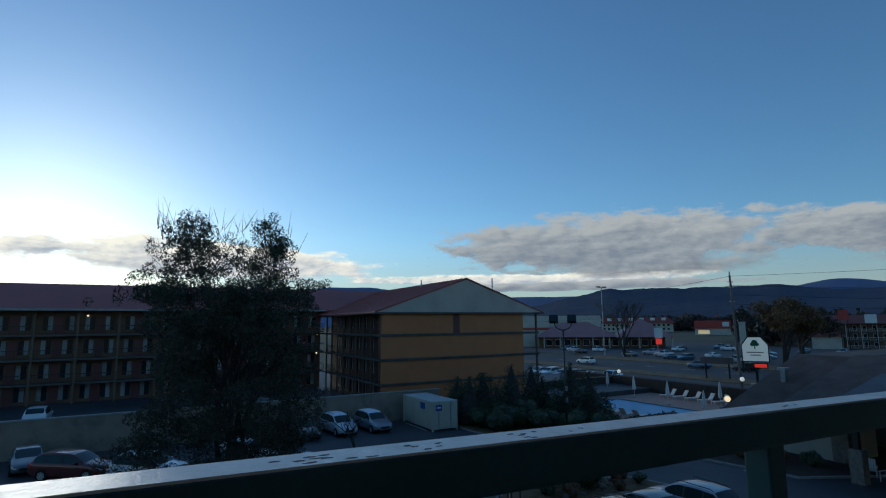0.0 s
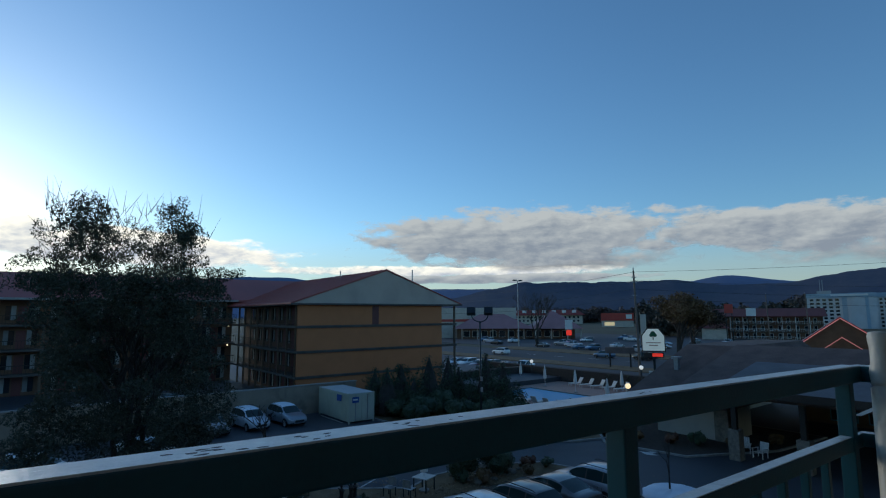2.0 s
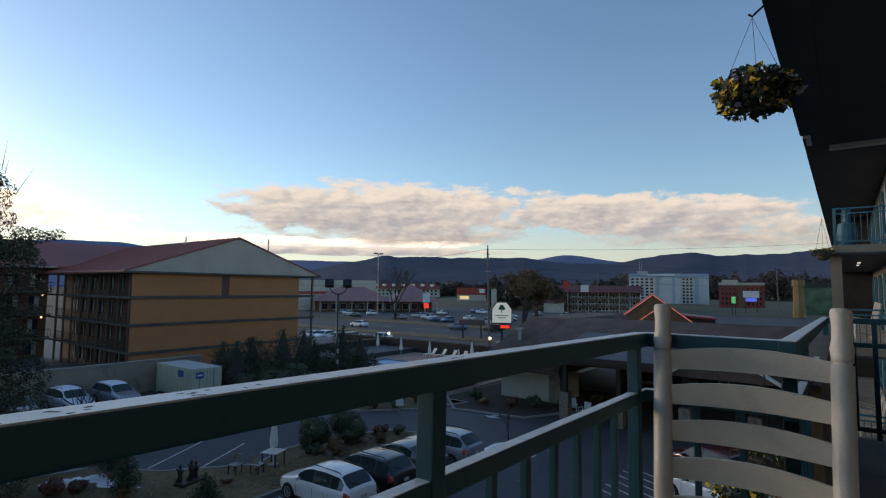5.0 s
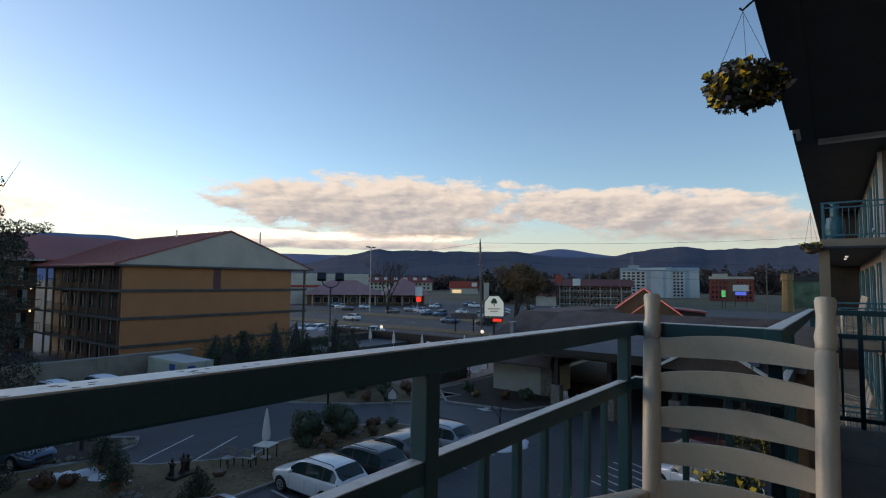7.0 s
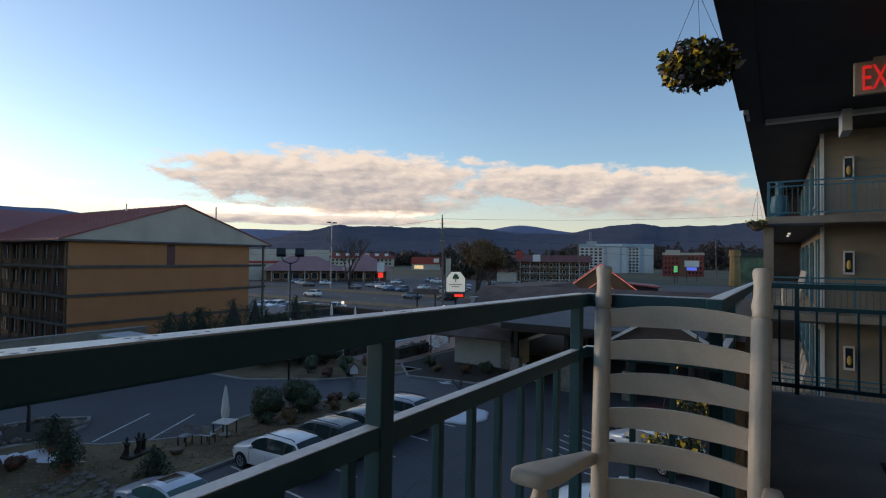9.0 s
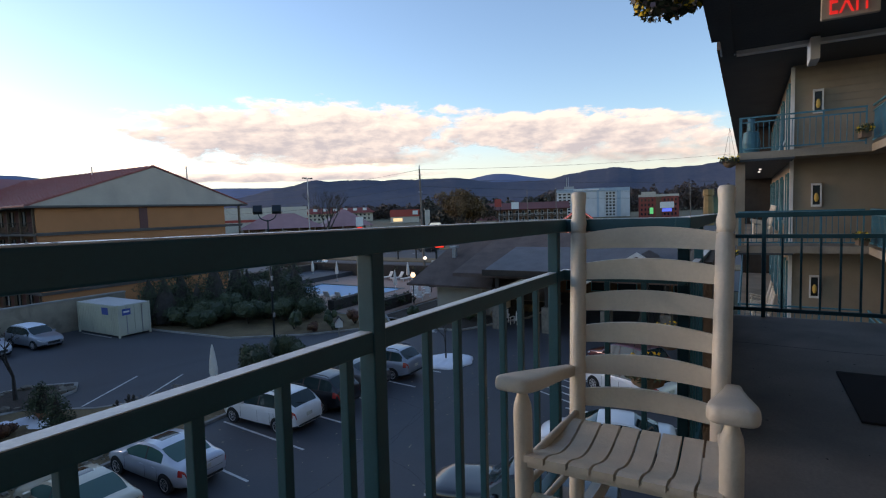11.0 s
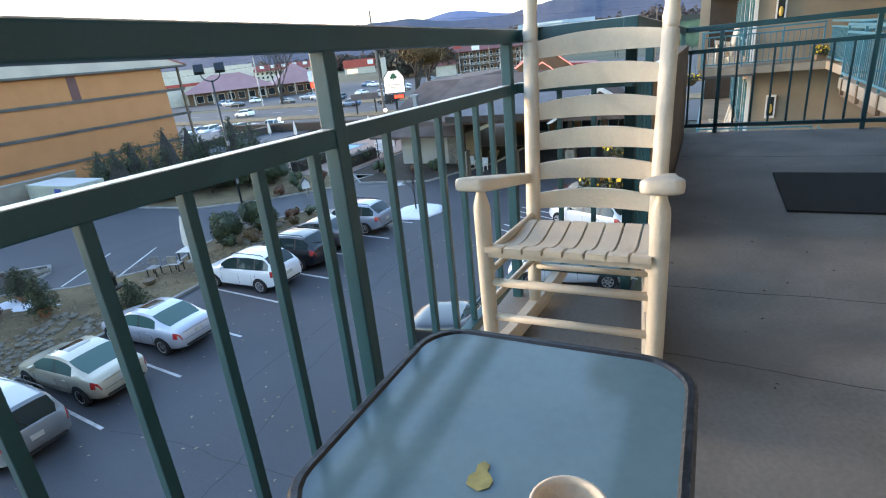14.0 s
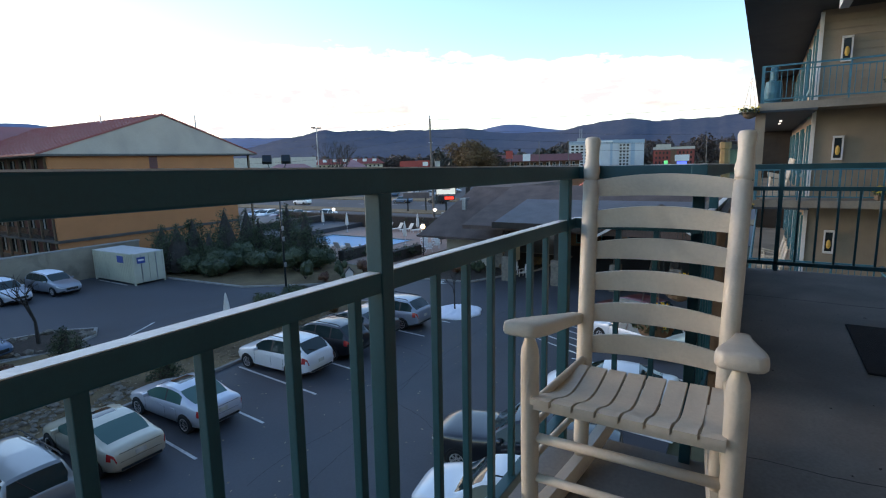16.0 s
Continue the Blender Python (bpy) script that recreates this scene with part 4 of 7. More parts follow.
    for key, quads in faces.items():
        if key == "body":
            emit("body", quads, colour, caps=True)
        elif key == "roof":
            emit("roof", quads, M_SNOW if snow else colour, "roof dusted with snow" if snow else "")
        elif key in ("windshield", "rear_window"):
            emit(key, quads, glass)
        elif key == "sunroof":
            emit(key, quads, M_SUNROOF)
        elif key[0] == "sill":
            emit("sill", quads, M_TRIM)
        else:
            emit(key[0], quads, {"pillar": M_TRIM, "side_window": glass, "tail_light": M_TAIL, "head_light": M_HEAD}[key[0]])
    if detail:
        zb = eased(shoulder, -0.5)
        H = eased(top, (rf + rb) / 2)
        for sy in (-1, 1):
            bm = bmesh.new()
            box(bm, gf - 0.5, gf - 0.36, min(sy * W * 0.47, sy * (W / 2 + 0.15)), max(sy * W * 0.47, sy * (W / 2 + 0.15)), zb - 0.02, zb + 0.11, 0.03)
            part("mirror", bm, colour, ob)
            ends = (gf - 0.28, *cuts, -h + 1.42) if kind != "pickup" else (gf - 0.2, -0.25, -1.05)
            for c in ends:
                wx = W / 2 * eased(plan, c)
                bar("door_seam", M_TRIM, ob, c - 0.005, c + 0.005, sy * wx - 0.003, sy * wx + 0.003, 0.38, zb - 0.16)
            for c in ends[1:]:
                bar("door_handle", colour, ob, c + 0.1, c + 0.27, sy * W * 0.495 - 0.018, sy * W * 0.495 + 0.018, zb - 0.17, zb - 0.135, bevel=0.006)
            if rails:
                wr = W / 2 * (0.68 if kind == "van" else 0.64)
                bm = bmesh.new()
                tube(bm, (rf - 0.15, sy * wr, H - 0.01), (rf - 0.35, sy * wr, H + 0.04), 0.02)
                tube(bm, (rf - 0.35, sy * wr, H + 0.04), (rb + 0.25, sy * wr, H + 0.03), 0.02)
                tube(bm, (rb + 0.25, sy * wr, H + 0.03), (rb + 0.08, sy * wr, H - 0.03), 0.02)
                part("roof_rail", bm, M_TRIM, ob)
        bar("number_plate", M_PLATE, ob, -h - 0.014, -h + 0.012, -0.16, 0.16, 0.72, 0.86)
        bar("bumper_trim", M_TRIM, ob, -h - 0.01, -h + 0.12, -W * 0.34, W * 0.34, 0.39, 0.48, bevel=0.02)
        bar("grille", M_TRIM, ob, h - 0.09, h + 0.006, -0.42, 0.42, 0.42, 0.6, bevel=0.02)
        if kind == "sedan":
            for z in (0.66, 0.93):
                bar("lid_seam", M_TRIM, ob, -h - 0.006, -h + 0.006, -0.62, 0.62, z, z + 0.01)
        if kind in ("suv", "van"):
            bm = bmesh.new()
            tube(bm, (gb - 0.02, 0.05, eased(top, gb) + 0.02), (gb + 0.14, 0.42, eased(top, gb + 0.14) + 0.02), 0.012, seg=5)
            part("wiper", bm, M_TRIM, ob)
    # dark wheel arches
    for x in (h - 0.95, -h + 1.0):
        for s in (-1, 1):
            wx = W / 2 * eased(plan, x)
            bm = bmesh.new()
            prism(bm, [(x + 0.385 * math.cos(radians(a)), 0.335 + 0.385 * math.sin(radians(a))) for a in range(-20, 201, 11)], "y", min(s * (wx - 0.3), s * (wx + 0.005)), max(s * (wx - 0.3), s * (wx + 0.005)))
            part("wheel_arch", bm, M_TYRE, ob)
    wm = wheel_meshes()
    for x in (h - 0.95, -h + 1.0):
        for s in (-1, 1):
            o = new("wheel", wm["tyre"])
            o.parent = ob
            o.location = (x, s * (W / 2 * eased(plan, x) - 0.085), 0.335)
            r = new("rim", wm["rim"])
            r.parent = o
    return ob


M_SUNROOF = clear("dark_sunroof_glass", (0.02, 0.026, 0.03), 0.05, dark=True)
M_GREENGLASS = clear("green_car_glass", (0.045, 0.13, 0.115), 0.05, dark=True)
P_WHITE, P_SILVER, P_BEIGE, P_BLACK = paint("white", (0.75, 0.76, 0.76), 0.0), paint("silver", (0.5, 0.54, 0.6)), paint("champagne", (0.5, 0.45, 0.34)), paint("black", (0.012, 0.014, 0.018))
P_GREY, P_BLUE, P_RED, P_DKGREY = paint("blue_grey", (0.27, 0.31, 0.36)), paint("blue", (0.06, 0.13, 0.22)), paint("maroon", (0.14, 0.025, 0.025)), paint("dark_grey", (0.12, 0.125, 0.13))
# the row below the railing, noses towards the garden; stalls 2.66 m apart
ROW = 14.46
SX = 2.66
car("suv", P_WHITE, (ROW + 0.55 * SX, 18.3, G), 90, "white crossover parked beside the garden strip", rails=True)
car("suv", P_BLACK, (ROW + 1.5 * SX, 18.2, G), 90, "black sport utility parked in the row", rails=True)
car("sedan", P_DKGREY, (ROW + 2.5 * SX, 18.4, G), 90, "dark grey sedan parked in the row")
car("suv", P_GREY, (ROW + 3.45 * SX, 17.9, G), 90, "silver-blue crossover with roof rails in the row", rails=True)
car("sedan", P_SILVER, (ROW - 1.36 * SX, 18.1, G), 90, "silver sedan with a sunroof in the row", sunroof=True, glass=M_GREENGLASS)
car("sedan", P_BEIGE, (ROW - 2.47 * SX, 18.0, G), 90, "champagne sedan with a sunroof in the row", sunroof=True, glass=M_GREENGLASS)
car("van", paint("grey_green", (0.2, 0.22, 0.225)), (ROW - 3.5 * SX, 17.6, G), 90, "grey-green minivan with roof rails in the row", name="minivan", rails=True)
# below the walkway
car("pickup", P_BLACK, (13.9, 5.6, G), 100, "black pickup parked below the walkway", name="pickup")
car("suv", P_WHITE, (11.2, 5.0, G), 100, "white crossover parked below the walkway", rails=True)
car("sedan", P_WHITE, (19.4, 4.4, G), 100, "white sedan parked below the walkway")
car("suv", P_WHITE, (25.9, 4.8, G), 60, "white crossover near the entrance canopy", rails=True)
car("suv", P_RED, (29.6, 5.6, G), 60, "dark red crossover near the entrance canopy")
# along the wall
car("suv", P_SILVER, (15.0, 46.2, G), -84, "silver sport utility by the concrete wall", rails=True, snow=True)
car("suv", P_GREY, (18.1, 46.0, G), -84, "silver crossover streaked with frost by the wall", snow=True)
car("sedan", P_DKGREY, (11.9, 46.2, G), -86, "dark sedan by the concrete wall")
car("sedan", P_DKGREY, (-6.6, 45.6, G), -80, "dark sedan parked by the wall")
car("suv", P_RED, (-3.6, 41.6, G), -30, "maroon crossover in the car park")
car("suv", P_WHITE, (0.6, 38.6, G), -35, "white sport utility under the tree", snow=True)
car("sedan", P_BLUE, (9.0, 33.6, G), -72, "blue sedan at the garden's edge", snow=True)
car("sedan", P_WHITE, (6.6, 40.2, G), -60, "white sedan with snow on it beneath the tree", snow=True)
UP = -7.4
car("suv", P_WHITE, (-8.4, 61.0, UP), 90, "white sport utility before the far motel rooms", detail=False)
car("suv", P_DKGREY, (-13.0, 60.5, UP), 90, "dark sport utility before the far motel rooms", detail=False)
car("sedan", P_DKGREY, (10.5, 57, UP), 90, "dark sedan above the wall", detail=False)

# ---- car park markings, kerbs, beds ----
def line(x0, y0, x1, y1, w=0.1):
    d = Vector((x1 - x0, y1 - y0, 0))
    bm = bmesh.new()
    box(bm, -d.length / 2, d.length / 2, -w / 2, w / 2, G - 0.002, G + 0.006, m=pose((x0 + x1) / 2, (y0 + y1) / 2, 0, 0, 0, math.degrees(math.atan2(d.y, d.x))))
    return piece("stall_line", bm, M_LINE, "worn white painted stall line on asphalt", "line", kind="structure")


for k in range(-6, 5):
    line(ROW + k * SX, 14.85, ROW + k * SX + 0.45, 20.2)
line(13.0, 28.5, 17.1, 30.9), line(14.5, 26.4, 18.5, 28.65), line(11.6, 30.9, 14.0, 32.2)
for k in range(5):
    line(12.0 + k * SX, 1.9, 12.3 + k * SX, 7.0)
for k in range(6):
    line(23.6 + 0.8 * k, 6.9, 24.8 + 0.8 * k, 9.4)
line(22.0, 47.5, 22.0, 43.0)
# direction arrow
bm = bmesh.new()
prism(bm, [(33.0, 20.6), (33.4, 21.4), (33.5, 20.95), (34.6, 20.9), (34.6, 20.5), (33.5, 20.5), (33.4, 20.0)], "z", G - 0.002, G + 0.007)
piece("road_arrow", bm, M_LINE, "white painted arrow on the drive", "arrow", kind="structure")


def bed(name, pts, material, label, category, h=0.12, kerb=True):
    bm = bmesh.new()
    prism(bm, pts, "z", G - 0.05, G + h - 0.03)
    ob = piece(name, bm, material, label, category, kind="structure")
    if kerb:
        bm = bmesh.new()
        n = len(pts)
        for (x0, y0), (x1, y1) in zip(pts, pts[1:] + pts[:1]):
            d = Vector((x1 - x0, y1 - y0, 0))
            box(bm, -d.length / 2 - 0.04, d.length / 2 + 0.04, -0.09, 0.09, G - 0.05, G + h, 0.015, m=pose((x0 + x1) / 2, (y0 + y1) / 2, 0, 0, 0, math.degrees(math.atan2(d.y, d.x))))
        part("kerb", bm, M_KERB, ob)
    return ob


bed("garden_bed", [(-20, 20.7), (4, 20.6), (14.3, 20.7), (20.5, 20.9), (24.9, 20.6), (26.6, 21.6), (26.0, 23.6), (22.5, 25.6), (19.2, 25.6), (16.6, 24.6), (13.0, 27.4), (11.4, 30.4), (8.4, 31.3), (4.5, 29.0), (-20, 28)], M_GRASS, "strip of dry lawn between two parking rows", "garden", kerb=True)
bed("island_bed", [(9.6, 31.4), (11.6, 30.2), (14.0, 31.4), (14.7, 32.7), (13.4, 34.3), (10.8, 35.2), (8.6, 33.6)], M_MULCH, "mulched island bed with edging stones", "garden bed")
bed("pool_bed", [(25.2, 49), (25.0, 42.3), (25.6, 33.6), (28.6, 29.0), (32.0, 25.9), (36.0, 24.6), (36.0, 49)], M_GRASS, "lawn with evergreens beside the pool", "garden")
bed("office_bed", [(33.5, 24.2), (34.4, 18.6), (40.5, 15.5), (47.5, 14.8), (48, 27), (37, 27.5)], M_MULCH, "planted bed round the office wall", "garden bed")
bm = bmesh.new()
lathe(bm, [(1.72, 0.0), (1.66, 0.1), (1.45, 0.17), (0.9, 0.22), (0.35, 0.24), (0.02, 0.25)], 40)
for v in bm.verts:
    a = math.atan2(v.co.y, v.co.x)
    q = 1 + 0.14 * noise.noise((2 * math.cos(a), 2 * math.sin(a), 1.5))
    v.co = (27.1 + v.co.x * q, 15.5 + v.co.y * q * 0.86, G - 0.02 + v.co.z * (1 + 0.5 * noise.noise((v.co.x * 3, v.co.y * 3, 7))))
piece("snowy_bed", bm, M_SNOW, "small round tree bed covered with bright snow", "garden bed", smooth=True)
tree("young_tree", "bare young tree in a snowy bed", (27.0, 15.6, G + 0.2), 0.9, 0.06, 3, M_LEAF, 0, 0.1, 21, bare=True)
tree("young_tree", "small bare tree in the island bed", (11.8, 32.6, G + 0.08), 1.3, 0.11, 4, M_LEAF, 0, 0.1, 22, bare=True, spread=0.7)
rg = random.Random(3)
rocks("edging_stones", "rough stones edging the island bed", [(11.9 + 2.4 * math.cos(a) * rg.uniform(.8, 1), 32.6 + 1.9 * math.sin(a) * rg.uniform(.8, 1), G + 0.05, rg.uniform(.12, .3)) for a in [k * 0.21 for k in range(30)]], 4)
rocks("garden_stones", "grey field stones in the garden strip", [(rg.uniform(2.5, 11.0), rg.uniform(20.9, 24.4), G + 0.05, rg.uniform(.07, .22)) for k in range(300)] + [(rg.uniform(19.5, 24.5), rg.uniform(22.8, 25.2), G + 0.05, rg.uniform(.1, .3)) for k in range(40)], 6)
bush("rounded evergreen shrub by the lamp post", (20.0, 23.9, G + 0.08), 1.15, 1.9, seed=31, leaves=5200, size=0.055)
bush("rounded evergreen shrub by the lamp post", (22.2, 23.6, G + 0.08), 1.15, 2.0, seed=32, leaves=5200, size=0.055)
for k, (x, y, r, h, m_) in enumerate([(24.6, 23.4, .5, .7, M_REDSHRUB), (25.4, 22.7, .5, .6, M_SHRUB), (23.4, 22.3, .4, .6, M_RUST), (20.3, 22.6, .5, .9, M_RUST), (19.6, 23.6, .45, .8, M_SHRUB), 
                                      (8.6, 27.9, .6, .8, M_REDSHRUB), (9.5, 27.3, .5, .7, M_REDSHRUB), (6.0, 22.6, .7, .8, M_REDSHRUB), (4.6, 22.2, .7, .8, M_REDSHRUB), (5.4, 21.6, .5, .6, M_RUST),
                                      (29.5, 28.8, .5, .8, M_REDSHRUB), (30.6, 27.8, .5, .6, M_SHRUB), (31.6, 29.0, .6, 1.4, M_SHRUB), (33.2, 27.8, .8, 1.3, M_REDSHRUB), (29.6, 31.0, .7, 1.6, M_SHRUB),
                                      (36.0, 23.0, .5, .7, M_RUST), (36.8, 21.0, .6, .8, M_REDSHRUB), (37.6, 19.4, .7, 1.0, M_SHRUB), (39.0, 17.6, .6, .8, M_RUST), (37.0, 24.6, .6, 1.0, M_SHRUB), (42.0, 16.2, .6, .8, M_RUST)]):
    bush("low garden shrub in winter leaf", (x, y, G + 0.08), r, h, m_, seed=40 + k, leaves=520, size=0.06)
for k, (x, y, r, h) in enumerate([(26.8, 43.4, 1.9, 4.4), (28.6, 41.6, 1.5, 3.6), (30.8, 42.2, 2.0, 5.6), (33.2, 40.6, 1.5, 4.4), (35.0, 38.6, 1.9, 5.8), (32.2, 37.4, 1.3, 3.0), (34.0, 35.2, 1.7, 5.2), (27.2, 46.4, 1.6, 4.2), (30.0, 46.0, 1.8, 4.6), (34.6, 44.0, 1.9, 5.2)]):
    conifer("dense dark evergreen beside the car park", (x, y, G + 0.08), r, h, 70 + k)
for k, (x, y, r, h) in enumerate([(27.6, 38.8, 1.8, 2.1), (29.6, 36.4, 1.7, 2.0), (31.6, 34.2, 1.6, 2.1), (29.9, 39.6, 1.8, 2.4), (33.0, 32.6, 1.5, 2.0), (27.0, 41.2, 1.6, 1.9)]):
    bush("broad dark evergreen shrub on the lawn", (x, y, G + 0.08), r, h, seed=90 + k, leaves=3600, size=0.08)

lv = np.random.RandomState(4)
vs, fs = [], []
for k in range(420):
    x, y, a, s = lv.uniform(2, 30), lv.uniform(4, 20.4), lv.uniform(0, 6.28), lv.uniform(0.03, 0.07)
    c_, s_ = s * math.cos(a), s * math.sin(a)
    n0 = len(vs)
    vs += [(x + c_, y + s_, G + 0.012), (x - s_ * .6, y + c_ * .6, G + 0.03), (x - c_, y - s_, G + 0.012), (x + s_ * .6, y - c_ * .6, G + 0.02)]
    fs.append((n0, n0 + 1, n0 + 2, n0 + 3))
me = bpy.data.meshes.new("leaf_litter")
me.from_pydata(vs, [], fs)
me.materials.append(leafy("dry_leaf_litter", (0.16, 0.12, 0.07), (0.36, 0.3, 0.2)))
tagged(new("leaf_litter", me), "dry leaves scattered on the asphalt", "leaves", kind="stuff")
vs, fs = [], []
for k in range(2600):
    x = lv.uniform(1, 24)
    y, a, s = lv.uniform(20.9, 24.0 if x > 17 else 27.0), lv.uniform(0, 6.28), lv.uniform(0.04, 0.1)
    c_, s_ = s * math.cos(a), s * math.sin(a)
    n0, zb = len(vs), G + 0.105
    vs += [(x + c_, y + s_, zb), (x - s_ * .6, y + c_ * .6, zb + 0.03), (x - c_, y - s_, zb), (x + s_ * .6, y - c_ * .6, zb + 0.02)]
    fs.append((n0, n0 + 1, n0 + 2, n0 + 3))
me = bpy.data.meshes.new("garden_litter")
me.from_pydata(vs, [], fs)
me.materials.append(leafy("brown_garden_litter", (0.14, 0.09, 0.05), (0.3, 0.21, 0.12)))
tagged(new("garden_litter", me), "brown fallen leaves over the garden strip", "leaves", kind="stuff")
M_TAR = mat("tar_seam", (0.016, 0.016, 0.018), 0.6, var=0.3)
for (x0, y0), (x1, y1) in (((3, 9.2), (20, 12.8)), ((9, 12.2), (30, 12.9)), ((6.5, 14.5), (7.5, 4)), ((12, 3), (16, 13.0)), ((20, 13), (24, 30)), ((-5, 28), (11, 40))):
    cu = bpy.data.curves.new("tar_seam", "CURVE")
    cu.dimensions, cu.bevel_depth, cu.bevel_resolution = "3D", 0.035, 0
    sp = cu.splines.new("POLY")
    sp.points.add(40)
    for k in range(41):
        s = k / 40
        w = 0.35 * noise.noise((s * 6, x0, y0)) + 0.1 * noise.noise((s * 25, x1, y0))
        sp.points[k].co = (x0 + (x1 - x0) * s - w * (y1 - y0) / 15, y0 + (y1 - y0) * s + w, G - 0.026, 1)
    cu.materials.append(M_TAR)
    tagged(new("tar_seam", cu), "dark sealed crack in the asphalt", "seam", kind="structure")

# ---- wall, upper lot, orange motel ----
setting("upper_lot", M_ASPH, (-70, 22.5, 49.3, 100, G - 0.1, UP), (22.5, 62, 49.4, 100, G - 0.1, UP - 0.02), label="asphalt lot before the orange motel", category="car park")
setting("wall_retaining", M_CONCW, (-60, 26.5, 49.0, 49.35, G - 0.1, -5.45), label="weathered concrete wall along the car park", category="wall")
setting("trim_wall_cap", M_KERB, (-60, 26.55, 48.94, 49.41, -5.45, -5.36), label="pale concrete coping on the wall", category="coping")


def motel_wing():
    """The gable-ended wing: its end wall faces the car park, its galleries run along both sides."""
    ob = thing("motel_building", "four-storey orange stucco motel with galleries and a red metal roof", "building")
    x0, x1, xa, y0, y1 = 21.7, 40.6, 43.0, 53.0, 76.0
    levels = (UP - 0.3, -5.27, -2.66, -0.05, 2.5)
    for k in range(4):
        bar("wall", M_ORANGE, ob, x0 + 0.02, x1, y0, y0 + 0.25, levels[k] + (0.18 if k else 0), levels[k + 1])
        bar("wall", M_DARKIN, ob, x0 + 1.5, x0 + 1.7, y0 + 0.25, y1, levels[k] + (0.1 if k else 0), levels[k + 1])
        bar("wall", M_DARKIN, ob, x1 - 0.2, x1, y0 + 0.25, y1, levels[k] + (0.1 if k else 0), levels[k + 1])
        if k:
            bar("gallery_slab", M_ORBAND, ob, x0 - 0.12, xa - 0.1, y0 - 0.16, y1, levels[k] - 0.02, levels[k] + 0.2, bevel=0.01, label="weathered dark slab edge")
            bar("gallery_slab", M_ORBAND, ob, x0 - 0.2, xa - 0.05, y0 - 0.22, y0 - 0.16, levels[k] + 0.16, levels[k] + 0.26)
    bar("door", M_DOOR, ob, 30.6, 31.45, y0 - 0.03, y0 + 0.02, -0.03 + 0.2, 2.3)
    for k in range(4):
        z = levels[k] + (0.2 if k else 0)
        for i in range(9):
            y = y0 + 0.5 + 2.45 * i
            bar("post", M_BROWN, ob, x0 - 0.08, x0 + 0.1, y - 0.09, y + 0.09, z, levels[k + 1] - 0.02)
            if i < 3:
                bar("post", M_BROWN, ob, xa - 0.3, xa - 0.1, y0 + 0.1 + 3 * i, y0 + 0.3 + 3 * i, z, levels[k + 1] - 0.02)
            if i == 8:
                continue
            w = new("window", None)
            w.parent = ob
            bar("pane", M_WINDARK, w, x0 + 1.44, x0 + 1.5, y + 0.3, y + 1.3, z + 0.6, z + 2.0)
            bar("curtain", M_CURTAIN, w, x0 + 1.41, x0 + 1.44, y + 0.3, y + 0.62, z + 0.6, z + 2.0, label="pale drawn curtain")
            bar("door", M_DOOR, ob, x0 + 1.44, x0 + 1.5, y + 1.5, y + 2.3, z, z + 2.0)
            if k:
                bm = bmesh.new()
                for zz in (0.95, 0.1):
                    box(bm, x0 - 0.03, x0 + 0.01, y + 0.09, y + 2.36, z + zz, z + zz + 0.05)
                for j in range(9):
                    box(bm, x0 - 0.02, x0, y + 0.2 + 0.25 * j, y + 0.225 + 0.25 * j, z + 0.15, z + 0.95)
                tagged(part("gallery_rail", bm, M_WOODDK, ob), kind="stuff")
    # roof: grey gable over the end wall, hipped red metal behind
    bm = bmesh.new()
    xr, zr = 32.2, 6.35
    pts = [(x0 - 0.9, 2.5), (xa + 0.4, 2.5), (xr, zr)]
    prism(bm, pts, "y", y0 - 0.5, y0 - 0.3)
    part("gable", bm, M_GABLE, ob, "grey boarded gable")
    bm = bmesh.new()
    for s, xe in ((-1, x0 - 1.0), (1, xa + 0.5)):
        a = [(xe, 2.46), (xr, zr + 0.06), (xr, zr + 0.2), (xe, 2.6)]
        prism(bm, a, "y", y0 - 0.6, y1 + 6)
    part("roof", bm, M_REDROOF, ob)
    bm = bmesh.new()
    n = 26
    for i in range(n):
        y = y0 - 0.5 + i * 1.1
        v = [bm.verts.new(p) for p in ((x0 - 0.98, y, 2.61), (x0 - 0.98, y + 0.06, 2.61), (xr, y + 0.06, zr + 0.21), (xr, y, zr + 0.21), (x0 - 0.98, y, 2.67), (x0 - 0.98, y + 0.06, 2.67), (xr, y + 0.06, zr + 0.27), (xr, y, zr + 0.27))]
        for q in ((4, 5, 6, 7), (0, 1, 5, 4), (1, 2, 6, 5), (3, 0, 4, 7)):
            bm.faces.new([v[j] for j in q])
    part("roof_seam", bm, M_REDROOF, ob)
    bar("eave_board", M_ORBAND, ob, x0 - 1.0, xa + 0.5, y0 - 0.62, y0 - 0.5, 2.38, 2.56, label="dark eave board")
    bar("soffit", M_ORBAND, ob, x0 - 0.9, xa + 0.4, y0 - 0.5, y1, 2.36, 2.48)
    for y, x in ((y0 - 0.3, 38.0), (y0 + 6, 31.0)):
        bar("roof_vent", M_METAL, ob, x - 0.06, x + 0.06, y + 3, y + 3.12, 5.2, 7.0)
    return ob


motel_wing()


